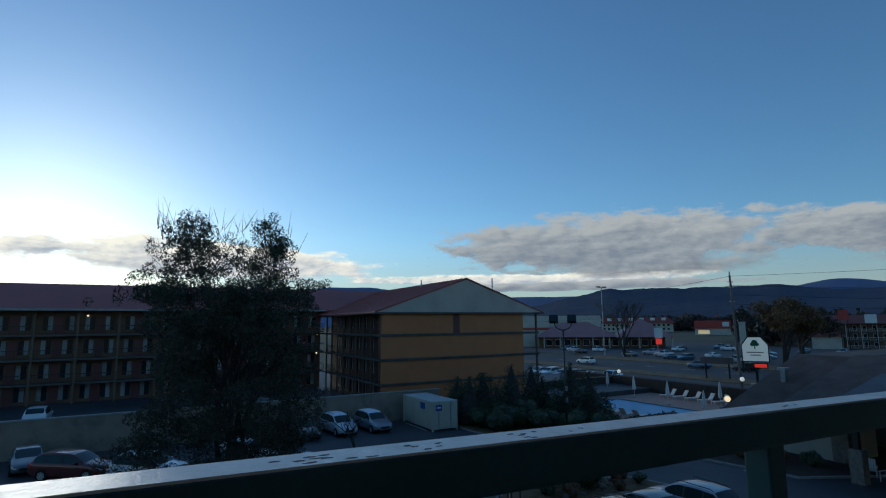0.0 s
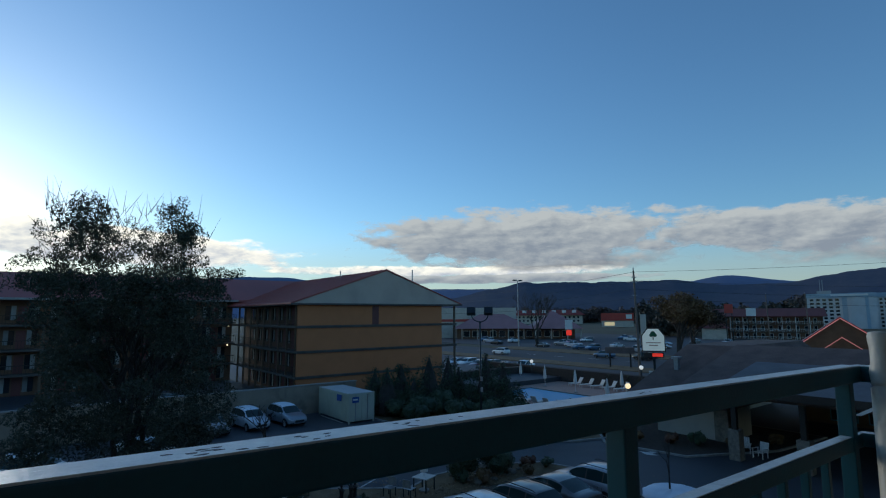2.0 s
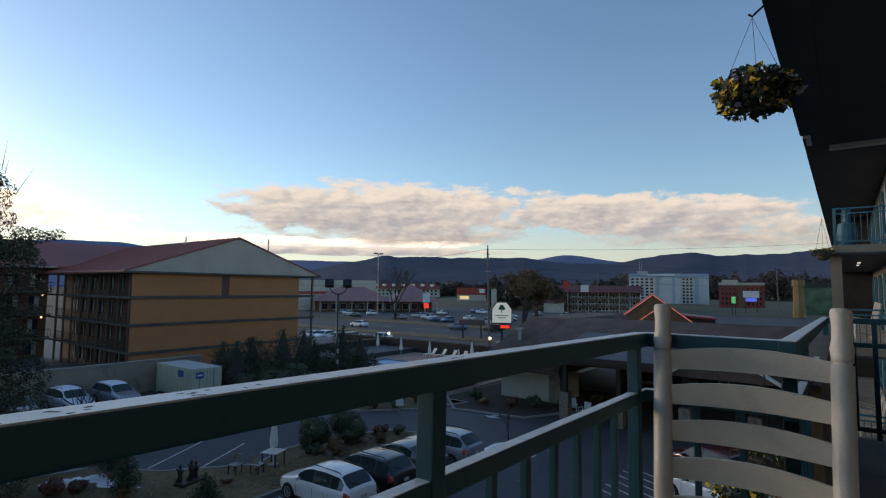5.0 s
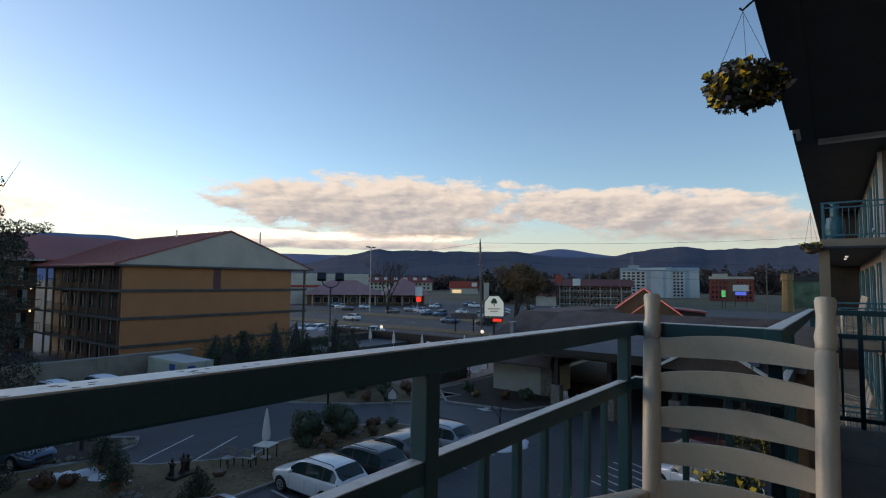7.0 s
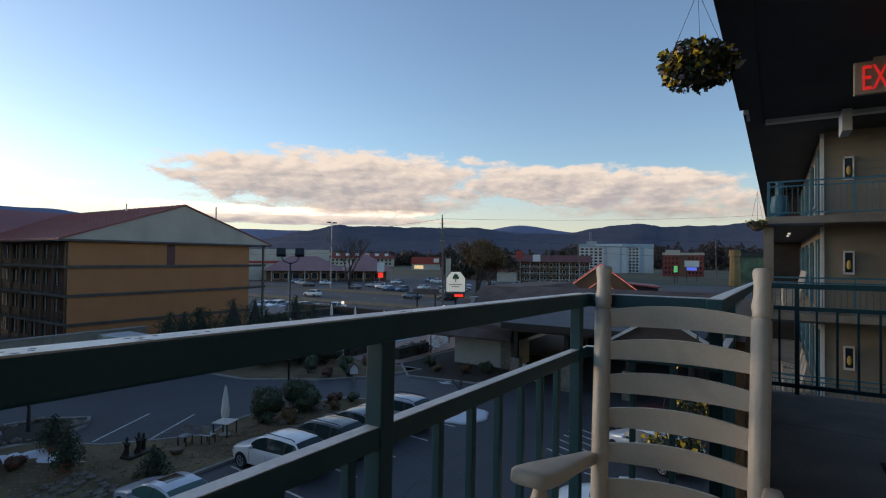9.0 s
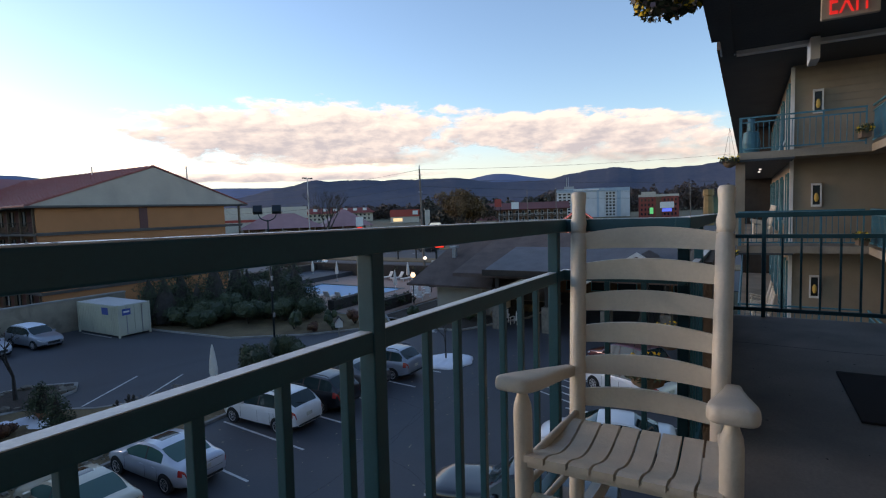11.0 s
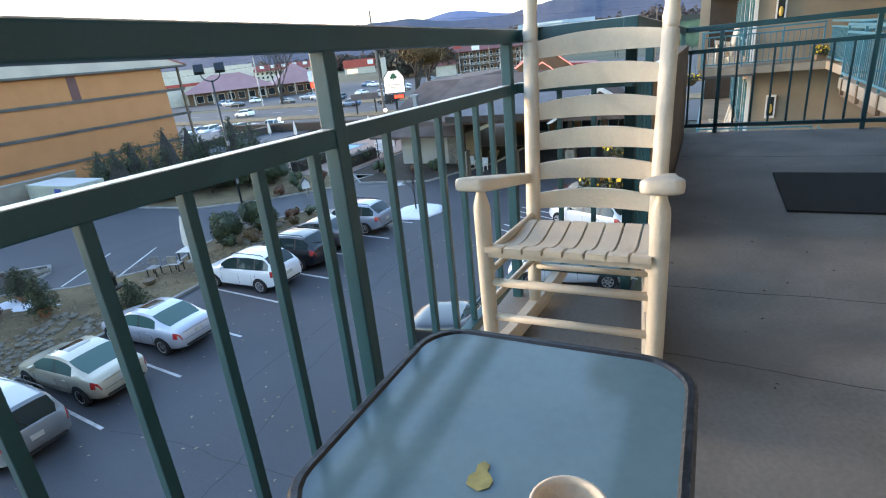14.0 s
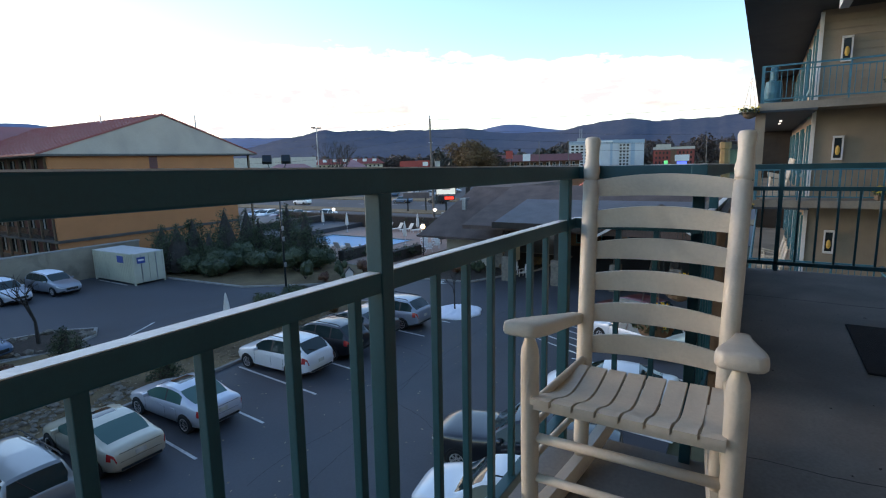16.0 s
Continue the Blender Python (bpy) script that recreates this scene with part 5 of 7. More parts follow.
def motel_long():
    """The long range behind, with open galleries on four floors."""
    ob = thing("motel_range", "long four-storey motel range with brown gallery rails and pale curtains", "building")
    x0, x1, y0 = -62.0, 21.6, 74.5
    lv = (UP - 0.1, -5.0, -2.3, 0.45, 3.2)
    for k in range(4):
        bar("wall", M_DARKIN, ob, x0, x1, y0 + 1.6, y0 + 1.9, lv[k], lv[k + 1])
        if k:
            bar("gallery_slab", M_ORBAND, ob, x0, x1, y0 - 0.1, y0 + 1.6, lv[k] - 0.2, lv[k])
            bm = bmesh.new()
            box(bm, x0, x1, y0, y0 + 0.05, lv[k] + 0.95, lv[k] + 1.02)
            box(bm, x0, x1, y0, y0 + 0.05, lv[k] + 0.1, lv[k] + 0.15)
            for i in range(280):
                box(bm, x0 + 0.3 * i, x0 + 0.3 * i + 0.03, y0 + 0.01, y0 + 0.04, lv[k] + 0.15, lv[k] + 0.95)
            tagged(part("gallery_rail", bm, M_WOODDK, ob), kind="stuff")
        for i in range(13):
            x = -32 + 4.1 * i
            bar("post", M_BROWN, ob, x - 0.12, x + 0.12, y0 - 0.05, y0 + 0.15, lv[k], lv[k + 1] - 0.2)
            for dx in (0.55, 2.6):
                w = new("window")
                w.parent = ob
                bar("pane", M_WINDARK, w, x + dx, x + dx + 0.95, y0 + 1.54, y0 + 1.6, lv[k] + 0.5, lv[k] + 2.1)
                bar("curtain", M_CURTAIN, w, x + dx + (0.0 if (i + k) % 2 else 0.5), x + dx + (0.45 if (i + k) % 2 else 0.95), y0 + 1.5, y0 + 1.54, lv[k] + 0.5, lv[k] + 2.1, label="pale drawn curtain")
            bar("door", M_DOOR, ob, x + 1.65, x + 2.5, y0 + 1.54, y0 + 1.6, lv[k], lv[k] + 2.05)
    bm = bmesh.new()
    prism(bm, [(y0 - 1.0, 3.2), (y0 - 1.0, 3.38), (y0 + 6.5, 6.7), (y0 + 14, 3.38), (y0 + 14, 3.2)], "x", x0, x1 + 14)
    part("roof", bm, M_REDROOF, ob, "faded red metal roof")
    bar("eave_board", M_KERB, ob, x0, x1, y0 - 1.06, y0 - 1.0, 3.16, 3.4, label="pale eave board")
    for x, z in ((-6.5, 2.6), (20.6, 0.0), (20.6, -2.6)):
        bm = bmesh.new()
        bmesh.ops.create_icosphere(bm, subdivisions=2, radius=0.12, matrix=Matrix.Translation((x, y0 - 0.25, z)))
        part("gallery_lamp", bm, M_GLOBE, ob, "lit gallery lamp")
    return ob


motel_long()

# ---- storage container ----
con = thing("storage_container", "cream steel storage container with blue decals", "container", (23.35, 45.1, G), 0)
bm = bmesh.new()
box(bm, -1.2, 1.2, -3.0, 3.0, 0.14, 2.5, 0.03)
part("shell", bm, M_CONTAIN, con)
for s in (-1, 1):
    for k in range(22):
        bar("rib", M_CONTAIN, con, s * 1.215 - 0.015, s * 1.215 + 0.015, -2.8 + 0.26 * k, -2.68 + 0.26 * k, 0.25, 2.35)
for x in (-1.2, 1.2):
    for y in (-3.0, 3.0):
        bar("corner_post", M_CONTAIN, con, x - 0.07, x + 0.07, y - 0.07, y + 0.07, 0.0, 2.58, bevel=0.01)
bar("roof_panel", mat("pale_container_roof", (0.6, 0.62, 0.62), 0.5, var=0.12, stain=0.2), con, -1.22, 1.22, -3.02, 3.02, 2.5, 2.56, label="pale roof panel")
for x in (-0.6, 0.6):
    bar("door_leaf", M_CONTAIN, con, x - 0.57, x + 0.57, -3.04, -3.0, 0.22, 2.42)
    bar("lock_rod", M_METAL, con, x - 0.03, x + 0.03, -3.08, -3.04, 0.2, 2.42)
bar("decal", M_BLUESIGN, con, -0.95, -0.3, -3.085, -3.08, 1.75, 2.25, label="blue company decal")
bar("decal", M_BLUESIGN, con, -1.25, -1.235, -1.6, -0.7, 1.75, 2.3, label="blue company decal")
bar("decal_bar", M_WHITE, con, -0.85, -0.4, -3.091, -3.086, 1.95, 2.08)

# ---- twin flood-lamp post ----
lp = thing("lamp_post", "dark steel post carrying twin flood lamps", "lamp post", (23.6, 26.5, G))
bm = bmesh.new()
tube(bm, (0, 0, 0), (0, 0, 8.9), 0.075, 0.055)
part("pole", bm, M_BLACK, lp, smooth=True)
bm = bmesh.new()
box(bm, -0.25, 0.25, -0.25, 0.25, 0, 0.55, 0.03)
part("footing", bm, M_KERB, lp)
for s in (-1, 1):
    d = Vector((0.72, -0.69, 0)) * s
    bm = bmesh.new()
    prev = Vector((0, 0, 8.8))
    for k in range(1, 6):
        a = k / 5
        p = Vector((d.x * 0.55 * math.sin(a * 1.57), d.y * 0.55 * math.sin(a * 1.57), 8.8 + 0.5 * a * a + 0.05))
        tube(bm, prev, p, 0.035)
        prev = p
    part("bracket", bm, M_BLACK, lp)
    bm = bmesh.new()
    box(bm, -0.29, 0.29, -0.19, 0.19, -0.24, 0.24, 0.03, m=Matrix.Translation((d.x * 0.58, d.y * 0.58, 9.55)) @ pose(0, 0, 0, -25, 0, -44))
    part("lamp_head", bm, M_BLACK, lp)
    bm = bmesh.new()
    box(bm, -0.25, 0.25, -0.21, -0.192, -0.2, 0.2, m=Matrix.Translation((d.x * 0.58, d.y * 0.58, 9.55)) @ pose(0, 0, 0, -25, 0, -44))
    part("lens", bm, M_WINDARK, lp)
for z in (2.6, 4.3, 5.0):
    bar("junction_box", M_METAL, lp, -0.07, 0.07, -0.14, -0.05, z, z + 0.28, bevel=0.01)

# ---- garden furniture ----
M_WOODGREY = mat("grey_weathered_wood", (0.3, 0.27, 0.23), 0.85, var=0.25)
gt = thing("garden_table", "pale square garden table with a closed umbrella", "table", (17.1, 23.8, G + 0.09), 20)
gt.scale = (0.78, 0.78, 1.0)
bar("tabletop", M_UMB, gt, -0.6, 0.6, -0.6, 0.6, 0.68, 0.72, bevel=0.01)
for x in (-.5, .5):
    for y in (-.5, .5):
        bar("leg", M_TRIM, gt, x - 0.03, x + 0.03, y - 0.03, y + 0.03, 0, 0.68)


def closed_umbrella(at, h=2.4, label="closed cream canvas umbrella on a pole", base=True):
    ob = thing("umbrella", label, "umbrella", at, group="closed umbrellas")
    bm = bmesh.new()
    tube(bm, (0, 0, 0), (0, 0, h), 0.025)
    part("pole", bm, M_WHITE, ob)
    bm = bmesh.new()
    lathe(bm, [(0.04, h * 0.36), (0.2, h * 0.38), (0.22, h * 0.5), (0.15, h * 0.75), (0.07, h * 0.95), (0.02, h + 0.04)], 9)
    part("canopy", bm, M_UMB, ob)
    if base:
        bm = bmesh.new()
        lathe(bm, [(0.28, 0), (0.28, 0.06), (0.06, 0.1)], 14)
        part("base", bm, M_KERB, ob)
    return ob


closed_umbrella((17.1, 23.8, G + 0.09), 2.5)


def garden_chair(at, rz):
    ob = thing("garden_chair", "grey metal garden chair on the lawn", "chair", at, rz, "garden chairs")
    bar("seat", M_METAL, ob, -0.25, 0.25, -0.25, 0.25, 0.42, 0.45, bevel=0.01)
    bar("backrest", M_METAL, ob, -0.25, -0.22, -0.25, 0.25, 0.5, 0.9, bevel=0.01)
    for x in (-.22, .22):
        for y in (-.22, .22):
            bar("leg", M_TRIM, ob, x - 0.02, x + 0.02, y - 0.02, y + 0.02, 0, 0.42)
    return ob


garden_chair((15.9, 23.4, G + 0.09), 20), garden_chair((15.2, 24.2, G + 0.09), 200)
# bronze sculpture group on a stone base
bm = bmesh.new()
for k, (x, y, h) in enumerate([(0, 0, 1.0), (0.45, 0.2, 0.8), (-0.4, 0.25, 0.85)]):
    lathe(bm, [(0.1, 0.1), (0.09, 0.1 + h * 0.4), (0.13, 0.1 + h * 0.62), (0.05, 0.1 + h * 0.76), (0.08, 0.1 + h * 0.88), (0.02, 0.1 + h)], 8, at=(x, y, 0))
    for s in (-1, 1):
        tube(bm, (x, y, 0.1 + h * 0.62), (x + 0.3 * s, y + 0.1 * s, 0.1 + h * (0.5 if s > 0 else 0.85)), 0.05, 0.03, 6)
        tube(bm, (x, y, 0.1 + h * 0.42), (x + 0.12 * s, y + 0.16, 0.06), 0.06, 0.04, 6)
box(bm, -0.6, 0.65, -0.2, 0.45, 0, 0.14, 0.05)
bmesh.ops.transform(bm, matrix=pose(13.2, 24.6, G + 0.08, 0, 0, 15), verts=bm.verts)
piece("statue", bm, mat("dark_bronze", (0.05, 0.045, 0.04), 0.5, metal=0.6), "dark bronze figure group on a stone base", "statue")
bm = bmesh.new()
lathe(bm, [(0.2, 0), (0.3, 0.15), (0.3, 0.25), (0.26, 0.25)], 14, at=(14.3, 23.4, G + 0.08))
piece("planter", bm, M_BROWN, "round brown planter on the lawn", "planter")
for k, (x, y, r, h) in enumerate(((12.4, 21.8, 0.5, 1.2), (11.2, 28.0, 0.5, 1.4), (10.6, 25.3, 0.45, 1.5))):
    conifer("small loose evergreen in the garden strip", (x, y, G + (0.08 if k == 0 else 0.45)), r, h, 120 + k, 1800, 0.07, "garden evergreens")
for x, y in ((11.2, 28.0), (10.6, 25.3)):
    bm = bmesh.new()
    lathe(bm, [(0.22, 0), (0.32, 0.4), (0.35, 0.42), (0.3, 0.42)], 14, at=(x, y, G + 0.08))
    piece("plant_pot", bm, mat("terracotta", (0.33, 0.13, 0.07), 0.8), "terracotta pot with a small evergreen", "pot")
# tarpaulin spotted with snow
bm = bmesh.new()
bmesh.ops.create_grid(bm, x_segments=24, y_segments=8, size=1)
for v in bm.verts:
    x, y = v.co.x, v.co.y
    q = 2.7 * x
    v.co = (10.3 + 0.62 * q + 0.55 * y, 28.4 - 0.78 * q + 0.5 * y - 0.25 * q * q * 0.3, G - 0.02 + 0.42 * (1 - x * x) * (1 - y * y) * (0.6 + 0.9 * noise.noise((x * 3, y * 2, 4))) + 0.12 * noise.noise((x * 6, y * 5, 9)))
piece("snowy_tarpaulin", bm, M_SNOW, "low heap covered with snow at the bed's edge", "snow heap", smooth=True)
# bird house by the drive
bh = thing("bird_house", "small white bird house with a dark roof on a post", "bird house", (29.7, 26.4, G))
bar("post", M_WOODGREY, bh, -0.05, 0.05, -0.05, 0.05, 0, 0.7)
bm = bmesh.new()
prism(bm, [(-0.28, 0.65), (0.28, 0.65), (0.28, 1.05), (0, 1.4), (-0.28, 1.05)], "y", -0.25, 0.25)
bmesh.ops.transform(bm, matrix=pose(0, 0, 0, 0, 0, -45), verts=bm.verts)
part("house", bm, M_WHITE, bh)
bm = bmesh.new()
for s in (-1, 1):
    prism(bm, [(s * 0.36, 0.98), (0, 1.43), (0, 1.5), (s * 0.36, 1.05)], "y", -0.32, 0.32)
bmesh.ops.transform(bm, matrix=pose(0, 0, 0, 0, 0, -45), verts=bm.verts)
part("roof", bm, M_WOODDK, bh)

# ---- motel office with its entrance canopy ----
off = thing("office_building", "low office with cream walls, stone piers and brown shingle roof", "building")
bar("wall", M_STUCCO, off, 40.2, 62.0, 23.7, 24.0, G, -5.2)
bar("wall", M_STUCCO, off, 40.2, 40.5, 18.6, 23.7, G, -5.2)
bar("wall", M_DARKIN, off, 54.0, 54.3, 2.2, 18.6, G, -4.0)
bar("wall", M_STUCCO, off, 40.5, 44.2, 18.6, 18.9, G, -4.8)
bm = bmesh.new()
v = [bm.verts.new(p) for p in ((38.0, 25.6, -5.25), (38.0, 17.6, -5.25), (46.0, 24.2, -1.5), (46.0, 20.0, -1.5), (66.0, 25.6, -5.25), (60.0, 24.0, -1.5), (60.0, 20.0, -1.5), (66.0, 17.6, -5.25))]
for q in ((0, 1, 3, 2), (0, 2, 5, 4), (2, 3, 6, 5), (1, 7, 6, 3), (4, 5, 6, 7)):
    bm.faces.new([v[i] for i in q])
prism(bm, [(37.9, 25.7), (37.9, 17.5), (66.1, 17.5), (66.1, 25.7)], "z", -5.42, -5.26)
part("roof", bm, M_SHINGLE, off, "brown shingle hipped roof")
# main ridge, running away behind the canopy
bm = bmesh.new()
prism(bm, [(36.0, -3.9), (46.0, -1.35), (60.0, -4.2), (60.0, -4.5), (46.0, -1.65), (36.0, -4.2)], "y", 2.0, 20.0)
part("roof", bm, M_SHINGLE, off, "brown shingle main roof")
# canopy
bm = bmesh.new()
prism(bm, [(35.4, -3.55), (42.0, -2.3), (42.0, -2.6), (35.4, -3.85)], "y", 3.5, 17.0)
part("canopy_roof", bm, mat("grey_canopy_roof", (0.14, 0.135, 0.14), 0.8, var=0.25, scale=0.8, fine=8, bump=0.4), off, "dusty grey canopy roof")
bar("fascia", M_WOODDK, off, 35.3, 35.42, 3.4, 17.1, -3.95, -3.5)
for y in (4.4, 8.2, 12.4, 16.3):
    bar("pier", M_STONE, off, 36.0, 36.7, y - 0.35, y + 0.35, G, -6.2, bevel=0.03, label="stacked stone pier")
    bar("post", M_WOODDK, off, 36.2, 36.5, y - 0.15, y + 0.15, -6.2, -3.7)
bar("pier", M_STONE, off, 40.0, 40.9, 18.4, 19.4, G, -5.2, bevel=0.03, label="stacked stone pier")
for k in range(5):
    w = new("window")
    w.parent = off
    y = 5.0 + 2.6 * k
    bar("window_frame", M_TEAL, w, 53.9, 54.0, y - 0.95, y + 0.95, G + 0.3, G + 2.9)
    bar("pane", M_WINDARK, w, 53.86, 53.9, y - 0.85, y + 0.85, G + 0.4, G + 2.8)
# gabled dormer trim with a lit lantern
bm = bmesh.new()
for s in (-1, 1):
    prism(bm, [(6.0 + s * 3.2, -4.2), (6.0, -2.3), (6.0, -2.05), (6.0 + s * 3.5, -4.2)], "x", 34.9, 35.2)
part("gable_trim", bm, M_WHITE, off, "white gable boards")
bm = bmesh.new()
prism(bm, [(2.9, -4.1), (9.1, -4.1), (6.0, -2.3)], "x", 35.2, 40.0)
part("gable_roof", bm, M_SHINGLE, off)
for y in (9.6, 5.2):
    bm = bmesh.new()
    box(bm, 35.85, 36.0, y - 0.09, y + 0.09, -5.6, -5.25, 0.02)
    part("lantern", bm, M_WARM, off, "lit warm lantern")
bar("flue", M_METAL, off, 42.0, 42.35, 23.0, 23.35, -4.4, -2.4)
bar("flue_cap", M_METAL, off, 41.85, 42.5, 22.85, 23.5, -2.5, -2.3)


def lawn_chair(at, rz):
    ob = thing("lawn_chair", "white slatted lawn chair", "chair", at, rz, "white lawn chairs")
    for k in range(5):
        bar("slat", M_WHITE, ob, -0.3, 0.3, -0.28 + 0.115 * k, -0.18 + 0.115 * k, 0.35, 0.375)
    for k in range(5):
        bm = bmesh.new()
        box(bm, -0.32, -0.29, -0.28 + 0.115 * k, -0.18 + 0.115 * k, 0.35, 1.0, m=pose(0, 0, 0, 0, -12, 0))
        part("back_slat", bm, M_WHITE, ob)
    for s in (-1, 1):
        bar("arm", M_WHITE, ob, -0.3, 0.36, s * 0.34 - 0.05, s * 0.34 + 0.05, 0.55, 0.58)
        for x in (-.25, .3):
            bar("leg", M_WHITE, ob, x - 0.03, x + 0.03, s * 0.31 - 0.02, s * 0.31 + 0.02, 0, 0.55)
    return ob


for x, y, r in ((38.2, 16.6, 200), (37.6, 15.4, 170), (48.9, 30.8, 200), (48.6, 32.0, 190), (45.0, 29.6, 200), (46.4, 29.0, 200), (44.0, 28.4, 210)):
    lawn_chair((x, y, G + 0.1 if y < 20 else -7.98), r)

# ---- pool terrace ----
setting("pool_deck", M_DECK, (36.3, 43.3, 27.8, 50, G - 0.1, -8.0), (43.3, 58.5, 27.8, 34.9, G - 0.1, -8.0), (50.5, 58.5, 34.9, 56, G - 0.1, -8.0), (43.3, 50.5, 47.5, 56, G - 0.1, -8.0), label="reddish pool deck", category="terrace")
setting("water", M_WATER, (43.3, 50.5, 34.9, 47.5, G - 0.1, -8.06), label="pale blue heated swimming pool water", category="water")
setting("pool_coping", M_KERB, (43.1, 43.35, 34.7, 47.7, -8.02, -7.96), (50.45, 50.7, 34.7, 47.7, -8.02, -7.96), (43.1, 50.7, 34.65, 34.9, -8.02, -7.96), (43.1, 50.7, 47.5, 47.75, -8.02, -7.96), label="pale coping round the pool", category="coping")
rocks("rockery", "stacked boulders of a waterfall beside the pool", [(37.5 + rg.uniform(-1.2, 1.2), 40.5 + rg.uniform(-1.2, 1.2), -8.0 + rg.uniform(0, 1.6), rg.uniform(.4, .9)) for k in range(40)], 9)


def hedge(x0, x1, y0, y1, h, seed, count):
    ob = thing("hedge", "clipped dark evergreen hedge", "hedge", ((x0 + x1) / 2, (y0 + y1) / 2, G))
    bm = bmesh.new()
    box(bm, -(x1 - x0) / 2 + .12, (x1 - x0) / 2 - .12, -(y1 - y0) / 2 + .12, (y1 - y0) / 2 - .12, 0, h - .12, 0.08)
    part("core", bm, M_BARK, ob)
    r = np.random.RandomState(seed)
    cl = [((r.rand() - .5) * (x1 - x0), (r.rand() - .5) * (y1 - y0), h * (0.25 + 0.62 * r.rand()), 0.3, 0.28) for k in range(int(20 + 3 * (x1 - x0 + y1 - y0)))]
    o = new("foliage", leaf_mesh("foliage", M_SHRUB, cl, count, 0.1, seed))
    o.parent = ob


hedge(58.6, 60.0, 33.0, 66.0, 1.9, 1, 3600), hedge(44, 60.0, 56.2, 57.6, 1.7, 2, 1500), hedge(36.5, 43.0, 33.0, 34.0, 1.2, 3, 1300), hedge(38.0, 43.0, 28.4, 29.4, 1.2, 4, 1300), hedge(52, 60.0, 31.6, 33.0, 1.9, 5, 1500)
for x, y in ((54.5, 53.0), (53.0, 47.2), (51.6, 41.2), (54.8, 37.0), (47.2, 33.6)):
    closed_umbrella((x, y, -8.0), 2.6)


def lounger(at, rz):
    ob = thing("sun_lounger", "pale reclining pool lounger", "lounger", at, rz, "pool loungers")
    bar("mattress", M_UMB, ob, -0.6, 1.0, -0.3, 0.3, 0.3, 0.38, bevel=0.02)
    bm = bmesh.new()
    box(bm, -0.04, 0.04, -0.3, 0.3, 0, 0.8, 0.02, m=pose(-0.6, 0, 0.34, 0, -35, 0))
    part("backrest", bm, M_UMB, ob)
    for x in (-.5, .9):
        for y in (-.25, .25):
            bar("leg", M_WHITE, ob, x - 0.025, x + 0.025, y - 0.025, y + 0.025, 0, 0.3)


for k in range(6):
    lounger((56.4, 36.5 + 1.7 * k, -8.0), 165)
for k in range(4):
    lounger((41.6, 36.4 + 1.6 * k, -8.0), 10)


def globe_lamp(at, h, lit):
    ob = thing("globe_lamp", "globe lamp on a slim dark post", "lamp post", at, group="globe lamps")
    bm = bmesh.new()
    tube(bm, (0, 0, 0), (0, 0, h), 0.045)
    part("pole", bm, M_BLACK, ob)
    bm = bmesh.new()
    bmesh.ops.create_uvsphere(bm, u_segments=16, v_segments=10, radius=0.24, matrix=Matrix.Translation((0, 0, h + 0.22)))
    part("globe", bm, M_GLOBE if lit else M_GLOBEW, ob, "glowing glass globe", smooth=True)


globe_lamp((57.2, 53.4, -8.0), 2.3, False), globe_lamp((58.0, 36.4, -8.0), 2.6, False), globe_lamp((42.4, 28.0, -8.0), 2.6, True), globe_lamp((49.0, 30.0, -8.0), 2.3, False)

# ---- hanging basket and exit sign on our walkway ----
hb = thing("hanging_basket", "round hanging basket of yellow and violet pansies", "hanging basket", (3.32, 0.31, 2.23))
hb.scale = (0.84, 0.84, 0.84)
bm = bmesh.new()
lathe(bm, [(0.05, -0.13), (0.13, -0.1), (0.17, 0.0), (0.18, 0.03)], 18)
part("pot", bm, M_BROWN, hb)
cl = [(0.16 * math.cos(a), 0.16 * math.sin(a), rnd.uniform(-0.06, 0.07), 0.085, 0.08) for a in [k * 0.42 for k in range(15)]] + [(0.12 * math.cos(a), 0.12 * math.sin(a), -0.1, 0.08, 0.07) for a in [k * 0.7 for k in range(9)]] + [(0, 0, 0.08, 0.15, 0.05)]
o = new("foliage", leaf_mesh("foliage", leafy("pansy_leaves", (0.012, 0.022, 0.012), (0.035, 0.05, 0.02)), cl, 1500, 0.022, 5, 0.6))
o.parent = hb
o = new("blossom", leaf_mesh("blossom", M_FLOWER, [(c[0] * 1.15, c[1] * 1.15, c[2] + 0.02, 0.07, 0.07) for c in cl], 230, 0.023, 6, 0.9))
o.parent = hb
tagged(o, "bright yellow pansies", kind="stuff")
o = new("blossom", leaf_mesh("blossom", M_FLOWERW, [(c[0] * 1.15, c[1] * 1.15, c[2], 0.07, 0.07) for c in cl], 150, 0.02, 8, 0.9))
o.parent = hb
tagged(o, "pale violet pansies", kind="stuff")
bm = bmesh.new()
for k in range(3):
    a = 2.1 * k
    tube(bm, (0.17 * math.cos(a), 0.17 * math.sin(a), 0.03), (0, 0, 0.45), 0.0015, seg=4)
part("hanger_wire", bm, M_BLACK, hb)
bk = thing("basket_bracket", "curved black iron bracket on the fascia", "bracket", (3.32, 0.31, 2.6))
cu = bpy.data.curves.new("arm", "CURVE")
cu.dimensions, cu.bevel_depth, cu.bevel_resolution = "3D", 0.006, 2
sp = cu.splines.new("POLY")
sp.points.add(9)
sp.points[0].co = (0, 0.015, 0.03, 1)
for k in range(9):
    sp.points[k + 1].co = (0, -0.14 * k / 8, 0.015 + 0.075 * math.sin(k / 8 * 1.5), 1)
cu.materials.append(M_BLACK)
o = new("arm", cu)
o.parent = bk


